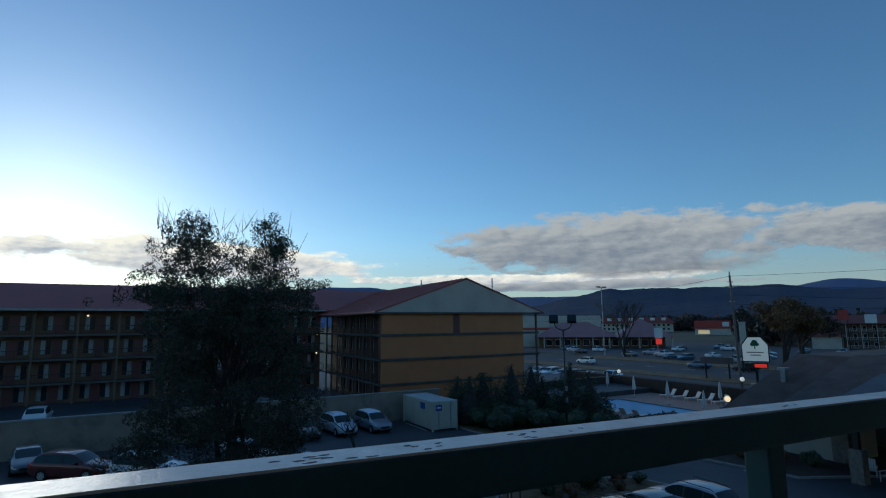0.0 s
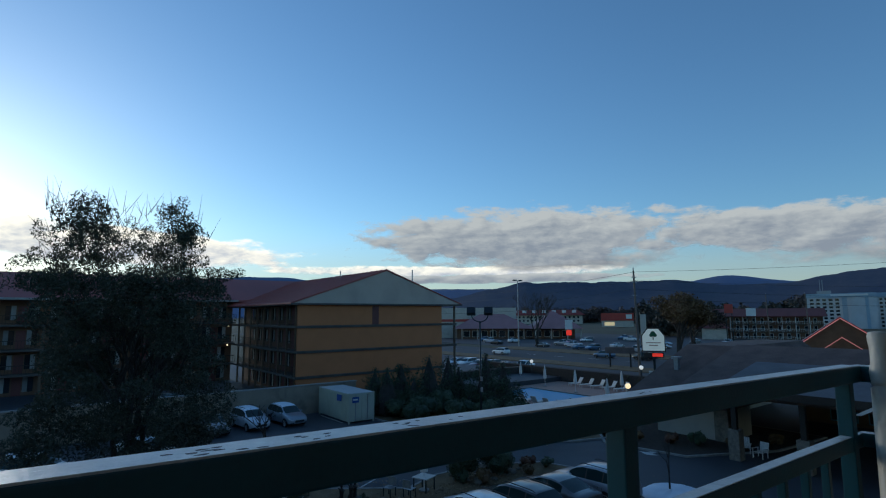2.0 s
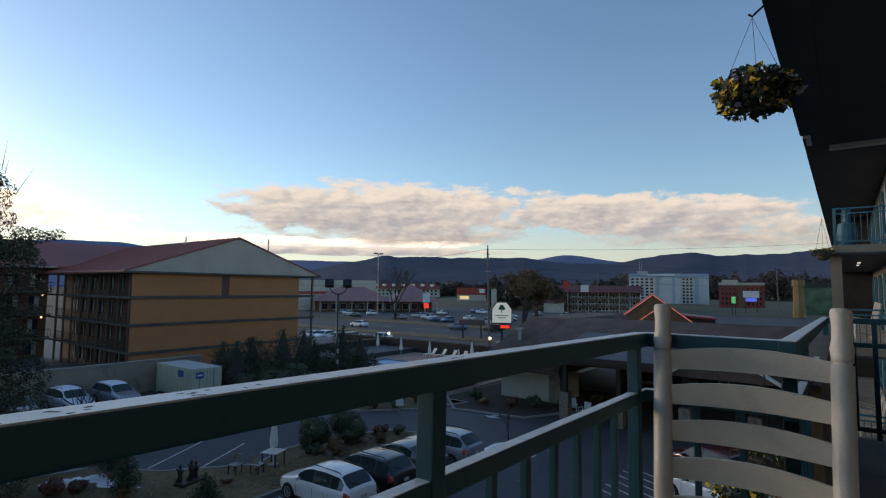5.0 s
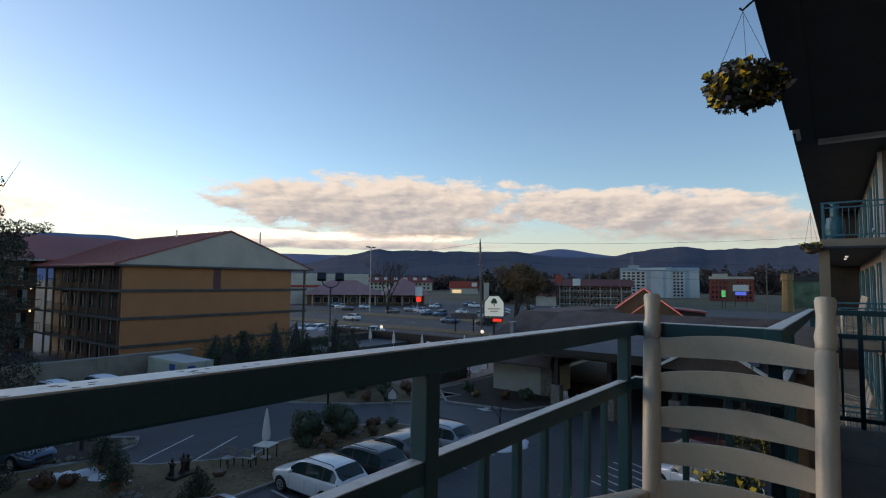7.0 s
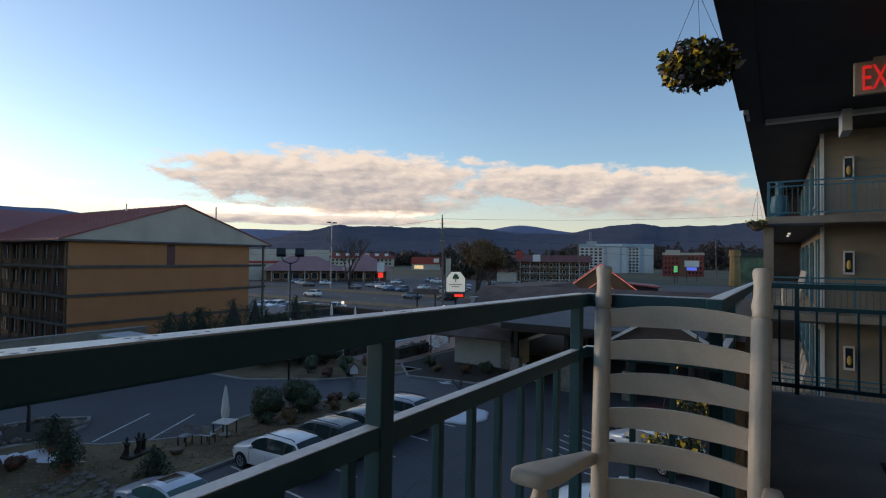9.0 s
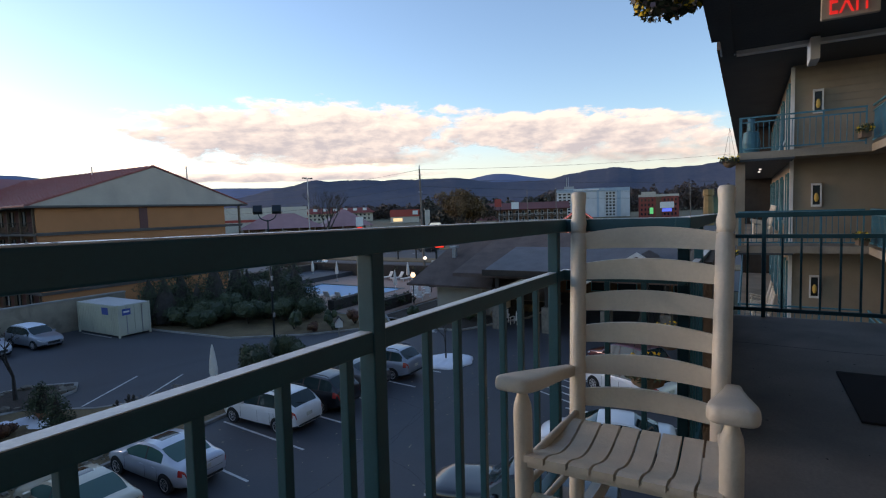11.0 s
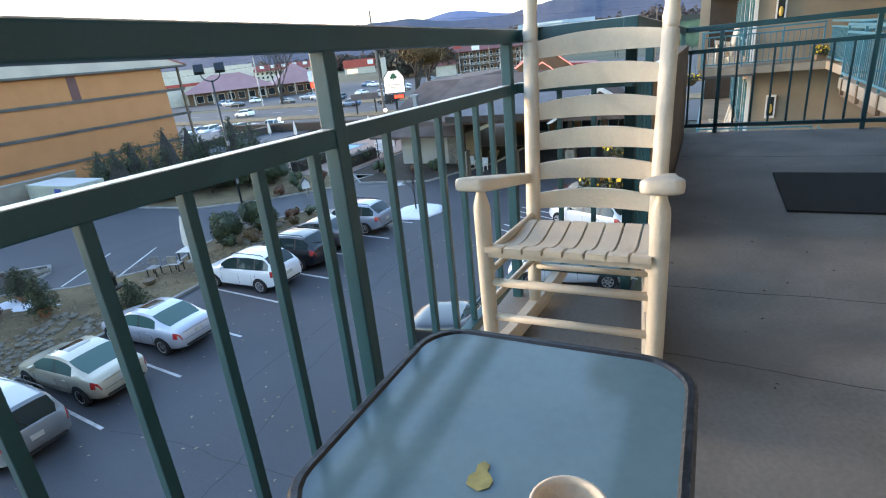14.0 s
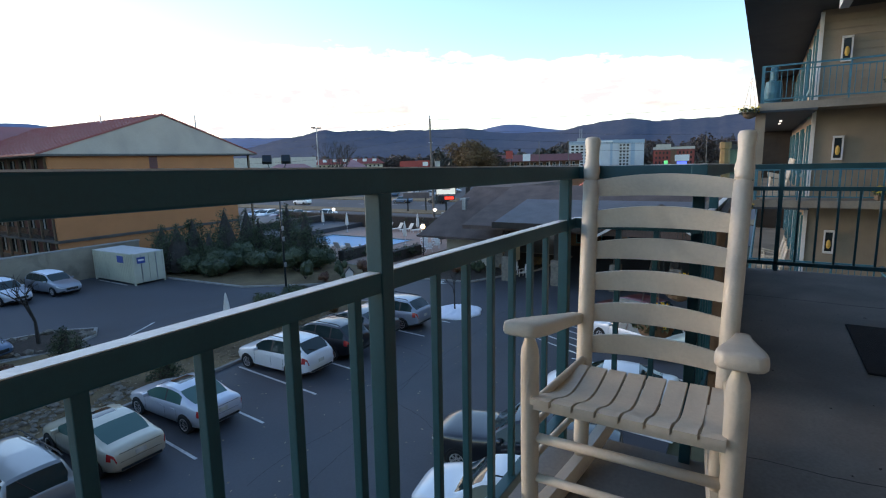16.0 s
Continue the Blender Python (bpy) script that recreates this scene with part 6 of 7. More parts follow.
# flowers hung outside the half wall
def lower_basket(at, label="small hanging basket of yellow pansies outside the half wall", size=0.55):
    ob = thing("flower_basket", label, "hanging basket", at, group="half wall baskets")
    bm = bmesh.new()
    lathe(bm, [(0.06, -0.16), (0.16, -0.1), (0.2, 0.02), (0.19, 0.03)], 14)
    ob.scale = (size, size, size)
    part("pot", bm, M_BROWN, ob)
    q = [(0.17 * math.cos(a), 0.17 * math.sin(a), 0.05, 0.12, 0.1) for a in [k * 0.7 for k in range(9)]]
    o = new("foliage", leaf_mesh("foliage", M_SHRUB, q, 420, 0.028, 15, 0.6))
    o.parent = ob
    o = new("blossom", leaf_mesh("blossom", M_FLOWER, [(a * 1.1, b * 1.1, c + 0.06, d, e) for a, b, c, d, e in q], 60, 0.024, 16, 0.9))
    o.parent = ob
    tagged(o, "bright yellow pansies", kind="stuff")
    bm = bmesh.new()
    for k in range(3):
        a = 2.1 * k
        tube(bm, (0.19 * math.cos(a), 0.19 * math.sin(a), 0.03), (0, 0, 1.0), 0.004, seg=4)
    part("hanger_wire", bm, M_BLACK, ob)


lower_basket((4.3, 0.42, 0.1))
lower_basket((3.3, 0.42, 0.12))
for z in (2.2, -0.55):
    lower_basket((17.95, 0.4, z), "dark hanging basket of pansies at the gallery corner", 1.0)

# our building above and behind, unseen; added to keep sky light off the next range
setting("wall_upper", M_SIDING, (-40, 6.2, -9, 0.05, 2.8, 5.6), (-40, -4.3, -9, 0.05, G, 2.8), label="unseen storeys above and behind, added to block sky light", category="wall")


def exit_sign(at, w=0.27, h=0.17):
    """Facing -x."""
    ob = thing("exit_sign", "lit exit sign with red letters hung from the soffit", "exit sign", at, group="exit signs")
    bar("case", M_GABLE, ob, 0, 0.04, -w / 2, w / 2, 0, h, bevel=0.006)
    bar("bracket", M_GABLE, ob, 0.005, 0.035, -0.05, 0.05, h, h + 0.02)
    cu = bpy.data.curves.new("letters", "FONT")
    cu.body, cu.size, cu.extrude, cu.align_x = "EXIT", h * 1.08, 0.002, "CENTER"
    cu.materials.append(M_EXIT)
    tx = new("letters", cu)
    tx.parent = ob
    tx.matrix_local = Matrix(((0, 0, -1, -0.004), (-0.5, 0, 0, 0), (0, 1, 0, h * 0.12), (0, 0, 0, 1)))
    return ob


exit_sign((4.3, -0.595, 2.19), 0.29, 0.2)
setting("beam", M_WHITE, (6.1, 6.2, -1.7, 0.04, 2.485, 2.52), (5.9, 6.2, -0.6, -0.53, 2.3, 2.49), label="pale painted beam at the soffit's end", category="beam")

# ---- the next range of the building, beyond the stairwell ----
LV = (-5.75, -3.02, -0.28, 2.45)
for i, z in enumerate(LV):
    nxt = (LV + (5.15,))[i + 1]
    setting("floor_range", M_CONCW, (18.0, 60, -1.2, 0.2, z - 0.2, z), (18.0, 19.3, -6.5, -1.2, z - 0.2, z), (13.3, 18.0, -7.5, -2.9, z - 0.2, z), (7.0, 13.3, -4.2, -2.42, z - 0.2, z), label="concrete gallery slab of the next range", category="floor")
    bm = bmesh.new()
    k = 0
    zz = z
    while zz < nxt - 0.22:
        prism(bm, [(19.3, zz), (19.27, zz), (19.29, zz + 0.2), (19.3, zz + 0.2)], "y", -7.5, -1.2)
        zz += 0.2
    box(bm, 19.3, 19.5, -7.5, -1.2, z, nxt - 0.2)
    box(bm, 19.5, 60, -1.4, -1.2, z, nxt - 0.2)
    piece("wall_range", bm, M_SIDING, "tan lapped siding of the next range", "wall", kind="structure")
    sc = thing("wall_lantern", "framed wall lantern with a yellow bulb", "wall lamp", (19.25, -1.83, z + 1.12), group="wall lanterns")
    bar("back_plate", M_BLACK, sc, 0.0, 0.02, -0.1, 0.1, 0, 0.62)
    for b in ((-0.06, 0.0, -0.13, -0.09, 0, 0.64), (-0.06, 0.0, 0.09, 0.13, 0, 0.64), (-0.06, 0.0, -0.13, 0.13, 0.6, 0.66), (-0.06, 0.0, -0.13, 0.13, -0.03, 0.03)):
        bar("frame", M_WHITE, sc, *b)
    bm = bmesh.new()
    lathe(bm, [(0.03, 0), (0.06, 0.08), (0.05, 0.2), (0.02, 0.26)], 10, at=(-0.03, 0.0, 0.12))
    part("bulb", bm, glow("amber_bulb", (0.5, 0.33, 0.08), 0.02), sc, "yellow bulb")
    # room doors and windows along the gallery
    for j in range(9):
        x = 19.9 + 3.4 * j
        dr = thing("room_door", "teal framed room door", "door", (x, -1.2, z), group="room doors")
        bar("panel", M_GABLE, dr, 0.0, 0.9, 0.0, 0.03, 0, 2.05)
        bar("frame", M_TEAL, dr, -0.1, 0.0, 0.0, 0.07, 0, 2.15)
        bar("frame", M_TEAL, dr, 0.9, 1.0, 0.0, 0.07, 0, 2.15)
        wd = thing("room_window", "teal framed room window with pale curtain", "window", (x + 1.3, -1.2, z), group="room windows")
        bar("frame", M_TEAL, wd, -0.08, 1.5, 0.0, 0.06, 0.5, 0.6)
        bar("frame", M_TEAL, wd, -0.08, 0.0, 0.0, 0.06, 0.6, 2.0)
        bar("frame", M_TEAL, wd, 1.42, 1.5, 0.0, 0.06, 0.6, 2.0)
        bar("pane", M_WINDARK, wd, 0.0, 1.42, 0.0, 0.03, 0.6, 2.0)
        bar("curtain", M_CURTAIN, wd, 0.1, 0.8, 0.03, 0.04, 0.6, 2.0)
    bar("corner_board", M_WHITE, tagged(thing("wall_corner_trim", "pale corner trim on the siding", "trim", kind="structure"), "pale corner trim on the siding"), 19.24, 19.32, -1.26, -1.16, z, nxt - 0.2)
    railing("gallery_railing", "teal painted steel gallery railing", M_TEAL, -2.8, 0.15, 18.06, [0.1, -0.9, -1.85, -2.78], spaced(-2.78, 0.1, 0.14), axis="y", z=z, top=1.02, mid=0.88, low=0.12)
    railing("gallery_railing", "teal painted steel gallery railing", M_TEAL, 18.06, 50, 0.14, [18.1 + 2 * q for q in range(16)], spaced(18.1, 50, 0.16), z=z, top=1.02, mid=0.88, low=0.12)
    railing("landing_railing", "bright teal stair landing railing", M_TEAL, 7.0, 13.3, -2.46, [13.28, 11.9, 10.5, 9.1], spaced(7.0, 13.28, 0.13), z=z, top=1.0, mid=0.86, low=0.1)
    railing("landing_railing", "bright teal stair landing railing", M_TEAL, -4.2, -2.46, 13.26, [-4.18], spaced(-4.2, -2.46, 0.13), axis="y", z=z, top=1.0, mid=0.86, low=0.1)
    railing("landing_railing", "teal painted stair landing railing", M_TEAL, 13.3, 18.0, -2.92, [15.8], spaced(13.7, 18, 0.14), z=z, top=1.02, mid=0.88, low=0.12)
    setting("landing_beam", M_BROWN, (7.0, 13.25, -2.56, -2.46, z - 0.34, z - 0.2), *[(x, x + 0.08, -2.5, -2.4, z - 0.3, z) for x in (12.9, 11.6, 10.2, 8.8)], label="brown beam under the stair landing", category="beam")
    # flower box on the landing rail
    fb = thing("flower_basket", "hanging rail basket of yellow pansies", "flower basket", (17.2, -2.62, z + 0.1), group="rail baskets")
    bar("trough", M_BROWN, fb, -0.25, 0.25, -0.1, 0.1, 0, 0.16)
    o = new("foliage", leaf_mesh("foliage", M_SHRUB, [(q * 0.12, 0, 0.22, 0.16, 0.12) for q in range(-2, 3)], 500, 0.035, 8 + i))
    o.parent = fb
    o = new("blossom", leaf_mesh("blossom", M_FLOWER, [(q * 0.12, 0, 0.24, 0.17, 0.12) for q in range(-2, 3)], 90, 0.03, 18 + i, 0.9))
    o.parent = fb
    exit_sign((17.2, -4.1, nxt - 0.5), 0.42, 0.24)
    if i < 3:
        # dark sheet under the slab above, added to darken the gallery
        setting("ceiling_range", M_SOFFIT, (18.0, 60, -1.2, 0.2, nxt - 0.26, nxt - 0.2), label="dark sheet added under the gallery to deepen its shade", category="ceiling")
# dark wall added so that the gallery's depth reads as shade
setting("wall_gallery_end", M_WOODDK, (34.0, 34.2, -1.2, 0.2, G, 5.0), label="dark wall added at the gallery's end to keep it dim", category="wall")
setting("ceiling_roof", M_SOFFIT, (16.8, 62, -8, 0.62, 5.0, 5.2), label="dark boarded eaves soffit of the next range", category="ceiling")
setting("roof_range", M_SHINGLE, (16.8, 62, -8, 0.7, 5.2, 5.45), label="brown shingle roof edge of the next range", category="roof")
setting("wall_shaft", M_SIDING, (5.25, 19.4, -7.8, -7.5, G, 5.1), (5.05, 5.25, -7.8, -1.7, G, 2.5), label="tan siding round the stairwell", category="wall")
setting("column_range", M_SIDING, (18.2, 18.5, 0.0, 0.25, -0.28, 2.25), label="pale column at the gallery's corner", category="column")
# barrel on the upper gallery, rocking chairs below
bm = bmesh.new()
lathe(bm, [(0.2, 0), (0.24, 0.3), (0.2, 0.62), (0.1, 0.66), (0.1, 1.0), (0.12, 1.05)], 16, at=(18.5, -0.15, 2.45))
piece("litter_bin", bm, M_TEAL, "teal litter bin with a post on the gallery", "bin")
src = [ob for ob in scene.objects if ob.name == "rocking_chair"][0]
for x, z in ((20.0, -0.28), (21.2, -0.28), (22.6, -0.28), (19.6, -3.02), (20.8, -3.02), (22.2, -3.02)):
    c = copy_thing(src, pose(x, -0.25, z, 0, 0, -90))
    tagged(c, "white painted wooden rocker on a lower gallery" if z < -1 else "white painted wooden rocker on the next gallery", group="gallery rockers")
setting("tube_lamp", glow("white_tube", (0.9, 0.95, 1.0), 0.3), (22.6, 23.2, -0.5, -0.42, 2.16, 2.2), (24.6, 25.2, -0.5, -0.42, 2.16, 2.2), label="lit ceiling tube lamp", category="lamp")

# ---- road and roadside ----
setting("road", M_ROAD, (60.2, 78, -60, 140, G - 0.1, G - 0.03), (84, 103, -200, 300, G - 0.1, G - 0.02), (112, 215, -120, 320, G - 0.1, G - 0.03), label="pale worn asphalt of the main road and lots", category="road")
setting("verge", M_GRASS, (78, 84, -60, 140, G - 0.1, G + 0.08), (103, 112, -60, 112, G - 0.1, G + 0.1), label="yellowed grass verge with kerbs", category="verge")
for y in range(-40, 130, 9):
    bm = bmesh.new()
    box(bm, 93.4, 93.55, y, y + 3, G - 0.03, G - 0.012)
    piece("lane_line", bm, M_LINE, "faded dashed lane line", "line", kind="structure")

pole = thing("utility_pole", "tall weathered wooden utility pole with wires", "utility pole", (65.4, 41.2, G), group="utility poles")
bm = bmesh.new()
tube(bm, (0, 0, 0), (0.0, 0.3, 15.2), 0.2, 0.12)
part("pole", bm, M_POLE, pole)
bar("pole_cap", M_METAL, pole, -0.06, 0.06, 0.24, 0.36, 15.1, 15.7)
for z in (14.3, 13.6, 11.8):
    bar("insulator_arm", M_METAL, pole, -0.5, 0.5, 0.2, 0.32, z, z + 0.1)
for x, y, h in ((185.2, 70.5, 15.0), (195.7, 16.4, 17.5), (186.5, 60.0, 14.0)):
    copy_thing(pole, pose(x, y, G, 0, 0, 20))


def wire(a, b, sag, r=0.02):
    a, b = Vector(a), Vector(b)
    cu = bpy.data.curves.new("overhead_wire", "CURVE")
    cu.dimensions, cu.bevel_depth, cu.bevel_resolution = "3D", r, 1
    sp = cu.splines.new("POLY")
    sp.points.add(16)
    for k in range(17):
        s = k / 16
        sp.points[k].co = (*(a.lerp(b, s) - Vector((0, 0, sag * 4 * s * (1 - s)))), 1)
    cu.materials.append(M_BLACK)
    return tagged(new("overhead_wire", cu), "thin overhead wire between poles", "wire", "overhead wires")


for dz, z2 in ((0, 9.6), (-1.2, 4.6), (-2.4, 3.0), (-3.6, 1.8)):
    wire((65.4, 41.4, 7.0 + dz), (112.0, 2.0, z2), 0.5)
    wire((65.4, 41.4, 7.0 + dz), (78.0, 130.0, 6.5 + dz), 1.6)

sg = thing("motel_sign", "lit cream sign with a green tree emblem and red display", "sign", (68.6, 41.0, G), -59)
bar("pedestal", M_STUCCO, sg, -0.8, 0.8, -0.5, 0.5, 0, 1.4, bevel=0.05)
bar("mast", M_BLACK, sg, -0.15, 0.15, -0.15, 0.15, 1.4, 4.0)
bm = bmesh.new()
prism(bm, [(-1.55, 4.1), (1.55, 4.1), (1.55, 6.3), (0.75, 7.35), (-0.75, 7.35), (-1.55, 6.3)], "y", -0.25, 0.25)
part("cabinet", bm, M_WOODDK, sg)
bm = bmesh.new()
prism(bm, [(-1.42, 4.22), (1.42, 4.22), (1.42, 6.25), (0.7, 7.22), (-0.7, 7.22), (-1.42, 6.25)], "y", -0.28, -0.252)
part("face", bm, M_SIGNFACE, sg, "glowing cream sign face")
bm = bmesh.new()
for dx, dz, r in ((0, 6.55, .38), (-.25, 6.35, .28), (.25, 6.35, .28)):
    bmesh.ops.create_uvsphere(bm, u_segments=12, v_segments=8, radius=r, matrix=Matrix.Translation((dx, -0.27, dz)) @ Matrix.Diagonal((1, 0.08, 1, 1)))
box(bm, -0.06, 0.06, -0.3, -0.285, 5.7, 6.2)
part("emblem", bm, mat("sign_green", (0.02, 0.12, 0.05), 0.5), sg, "green tree emblem")
for z, w in ((5.25, 0.95), (4.9, 0.6)):
    bar("lettering_bar", M_GABLE, sg, -w, w, -0.3, -0.285, z, z + 0.14)
bar("display_case", M_WOODDK, sg, -1.3, 1.3, -0.2, 0.2, 3.3, 3.95)
bar("display", M_LED, sg, -0.2, 1.15, -0.225, -0.2, 3.42, 3.85, label="red lit display")

kd = thing("wayside_shelter", "small dark roofed shelter by the road", "shelter", (82.0, 55.5, G), -60)
for x in (-1.7, 1.7):
    bar("post", M_WOODDK, kd, x - 0.12, x + 0.12, -0.12, 0.12, 0, 2.6)
bm = bmesh.new()
prism(bm, [(-1.4, 2.5), (1.4, 2.5), (0.8, 3.5), (-0.8, 3.5)], "x", -2.4, 2.4)
part("roof", bm, M_SHINGLE, kd)

# cars beyond the hedge and on the road
CARPAL = [P_WHITE, P_DKGREY, P_SILVER, P_BLACK, P_RED, P_BLUE, P_GREY]
for k in range(5):
    car("suv" if k % 2 else "sedan", [P_SILVER, P_WHITE, P_RED, P_DKGREY, P_GREY][k], (62.6 + 0.2 * k, 77.5 - 3.0 * k, G - 0.03), 190, "car parked beyond the pool hedge", group="far parked cars", detail=False)
car("pickup", P_WHITE, (64.6, 62.2, G - 0.03), 195, "white pickup parked beyond the hedge", name="pickup", group="far parked cars")
rg = random.Random(17)
for k in range(34):
    x, y = rg.choice((116, 122, 128, 134, 150, 163, 172)) + rg.uniform(-1, 1), rg.uniform(52, 165)
    if x > 140 and y > 120:
        continue
    car(rg.choice(("suv", "sedan", "pickup")), rg.choice(CARPAL), (x, y, G - 0.03), rg.choice((90, 270, 0, 180)) + rg.uniform(-5, 5), "car parked on the lots across the road", group="far parked cars", detail=False)
for x, y, c in ((88.0, 92.0, P_WHITE), (97.5, 70.0, P_BLUE), (98.5, 61.0, P_BLACK)):
    car("suv", c, (x, y, G - 0.02), 90, "car standing on the main road", group="road cars", detail=False)

# ---- town across the road ----
def windows(ob, x0, x1, y, z0, rows, cols, w, h, dz, material=M_WINDARK, frame_m=M_WHITE):
    for r in range(rows):
        for c in range(cols):
            x = x0 + (x1 - x0) * (c + 0.5) / cols
            win = new("window")
            win.parent = ob
            bar("window_frame", frame_m, win, x - w / 2 - 0.1, x + w / 2 + 0.1, y - 0.06, y, z0 + r * dz - 0.1, z0 + r * dz + h + 0.1)
            bar("pane", material, win, x - w / 2, x + w / 2, y - 0.09, y - 0.06, z0 + r * dz, z0 + r * dz + h)


M_PINKROOF = mat("faded_pink_metal_roof", (0.36, 0.17, 0.17), 0.55, var=0.15, scale=0.3, fine=4, stain=0.25)
M_PALEBLUE = mat("pale_blue_panel", (0.32, 0.42, 0.5), 0.6, var=0.1, scale=0.5)
M_GREENMURAL = mat("green_mural", (0.012, 0.06, 0.03), 0.7, var=0.6, scale=0.25, tint=(0.12, 0.22, 0.14))
# shopping range: cream hall with a red band, hipped pink roofs
sh = thing("shopping_hall", "cream shopping hall with red band and faded pink hipped roofs", "building", (150, 150, G), -41)
bar("wall", M_STUCCO, sh, -34, 2, 6, 30, 0, 12.2)
bar("band", M_RED, sh, -34.2, 2.2, 5.8, 6, 6.6, 7.6, label="red sign band")
bar("wall", M_DARKIN, sh, -22, 24, -2, 6, 0, 4.1)


def hip(bm, x0, x1, y0, y1, z0, z1, inset):
    v = [bm.verts.new(p) for p in ((x0, y0, z0), (x1, y0, z0), (x1, y1, z0), (x0, y1, z0), (x0 + inset, (y0 + y1) / 2, z1), (x1 - inset, (y0 + y1) / 2, z1))]
    for q in ((0, 1, 5, 4), (1, 2, 5), (2, 3, 4, 5), (3, 0, 4), (3, 2, 1, 0)):
        bm.faces.new([v[i] for i in q])


bm = bmesh.new()
hip(bm, -24, 8, -6, 14, 4.0, 9.6, 11)
part("roof", bm, M_PINKROOF, sh)
bm = bmesh.new()
hip(bm, 6, 26, -10, 12, 4.0, 10.6, 9.5)
part("roof", bm, M_PINKROOF, sh)
for x in (-20, -14, -8, -2, 4, 8, 14, 20, 25):
    bar("post", M_STUCCO, sh, x - 0.2, x + 0.2, -5 if x < 7 else -9, -4.6 if x < 7 else -8.6, 0, 4.1)
windows(sh, -20, 22, -2, 0.8, 1, 12, 2.2, 2.2, 3)
# strip of shops with dormers, and a red-fronted shop
st = thing("shop_row", "long brown-roofed row of shops with pale dormers", "building", (420, 350, G), -52)
bar("wall", M_STUCCO, st, -75, 20, 0, 20, 0, 9)
bm = bmesh.new()
hip(bm, -78, 23, -3, 23, 8.6, 14, 8)
part("roof", bm, M_BRICK, st, "brown-red roof")
for k in range(9):
    bar("dormer", M_WHITE, st, -70 + 10 * k, -66 + 10 * k, 2.5, 6, 11.0, 13.6)
windows(st, -74, 18, 0, 2, 2, 22, 2, 2, 3.6)
rs = thing("red_shop", "shop with a bright red fascia and lit windows", "building", (335, 228, G), -54)
bar("wall", M_STUCCO, rs, -11, 11, 0, 12, 0, 4.6)
bar("fascia", M_RED, rs, -11.3, 11.3, -0.6, 12, 4.6, 10.0, label="red fascia")
bar("lit_window", glow("shop_light", (1.0, 0.75, 0.4), 0.3), rs, -9, -2, -0.05, 0, 1, 3.6)
bar("sign_panel", M_WHITE, rs, 6, 10, -0.75, -0.6, 6, 9)
# two-storey motel with white balconies
m2 = thing("roadside_motel", "three-storey brown motel with white balcony rails", "building", (203, 86, G), -69)
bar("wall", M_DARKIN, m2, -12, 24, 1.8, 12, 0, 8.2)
for k in range(3):
    bar("gallery_slab", M_ORBAND, m2, -12, 24, 0, 1.8, 0.1 + 2.7 * k - 0.2, 0.1 + 2.7 * k)
    bm = bmesh.new()
    box(bm, -4, 24, 0, 0.08, 1.0 + 2.7 * k, 1.1 + 2.7 * k)
    for j in range(56):
        box(bm, -4 + 0.5 * j, -3.94 + 0.5 * j, 0, 0.08, 0.1 + 2.7 * k, 1.0 + 2.7 * k)
    part("balcony_rail", bm, M_WHITE, m2)
    windows(m2, -3, 23, 1.8, 0.5 + 2.7 * k, 1, 10, 0.9, 1.6, 3)
    for j in range(8):
        bar("post", M_WHITE, m2, -4 + 4 * j, -3.8 + 4 * j, 0, 0.2, 0.1 + 2.7 * k, 2.6 + 2.7 * k)
bm = bmesh.new()
prism(bm, [(-1.5, 8.0), (-1.5, 8.3), (6, 11), (13, 8.3), (13, 8.0)], "x", -13, 25)
M_DKROOF = mat("dark_red_roof", (0.15, 0.04, 0.035), 0.7, var=0.25, scale=0.3, fine=3, stain=0.3)
part("roof", bm, M_DKROOF, m2, "dark red roof")
bar("lobby", M_STUCCO, m2, -13, -5, -6, 2, 0, 4.0)
bm = bmesh.new()
hip(bm, -14, -4, -7, 3, 4.0, 7.4, 4)
part("lobby_roof", bm, M_DKROOF, m2)
# tower hotel
M_TOWER = mat("dull_white_stucco", (0.55, 0.56, 0.57), 0.8, var=0.12, scale=0.2, fine=2, stain=0.25)
tw = thing("tower_hotel", "seven-storey pale hotel tower with blue panels and roof band", "building", (385, 98, G), -76)
tw.scale = (0.88, 0.88, 0.8)
bar("wall", M_TOWER, tw, -28, 30, 0, 14, 0, 25)
bar("wall", M_TOWER, tw, -4, 10, -8, 0, 0, 25)
for x0, x1, y in ((-28.2, 30.2, -0.6), (-4.3, 10.3, -8.6)):
    bar("roof_band", M_PALEBLUE, tw, x0, x1, y, 14.2 if y > -1 else 0, 23.0, 26.0, label="blue-grey roof band")
bar("panel", M_PALEBLUE, tw, -8.2, -5.4, -0.3, 0, 0, 23), bar("panel", M_PALEBLUE, tw, 20, 23, -0.3, 0, 0, 23)
bar("panel", M_PALEBLUE, tw, 4.2, 6.0, -8.3, -8, 0, 23)
windows(tw, -27, -9, 0, 1.2, 8, 5, 2.2, 1.6, 2.75), windows(tw, 11, 19, 0, 1.2, 8, 3, 1.6, 1.6, 2.75)
bar("plant_room", M_METAL, tw, -22, -14, 3, 9, 25, 28.5)
for x in (-20, -18.5):
    bar("mast", M_METAL, tw, x - 0.2, x + 0.2, 5, 5.4, 28, 37)
bar("lettering_bar", M_WHITE, tw, -14, 6, -9.0, -8.6, 24.0, 25.3)
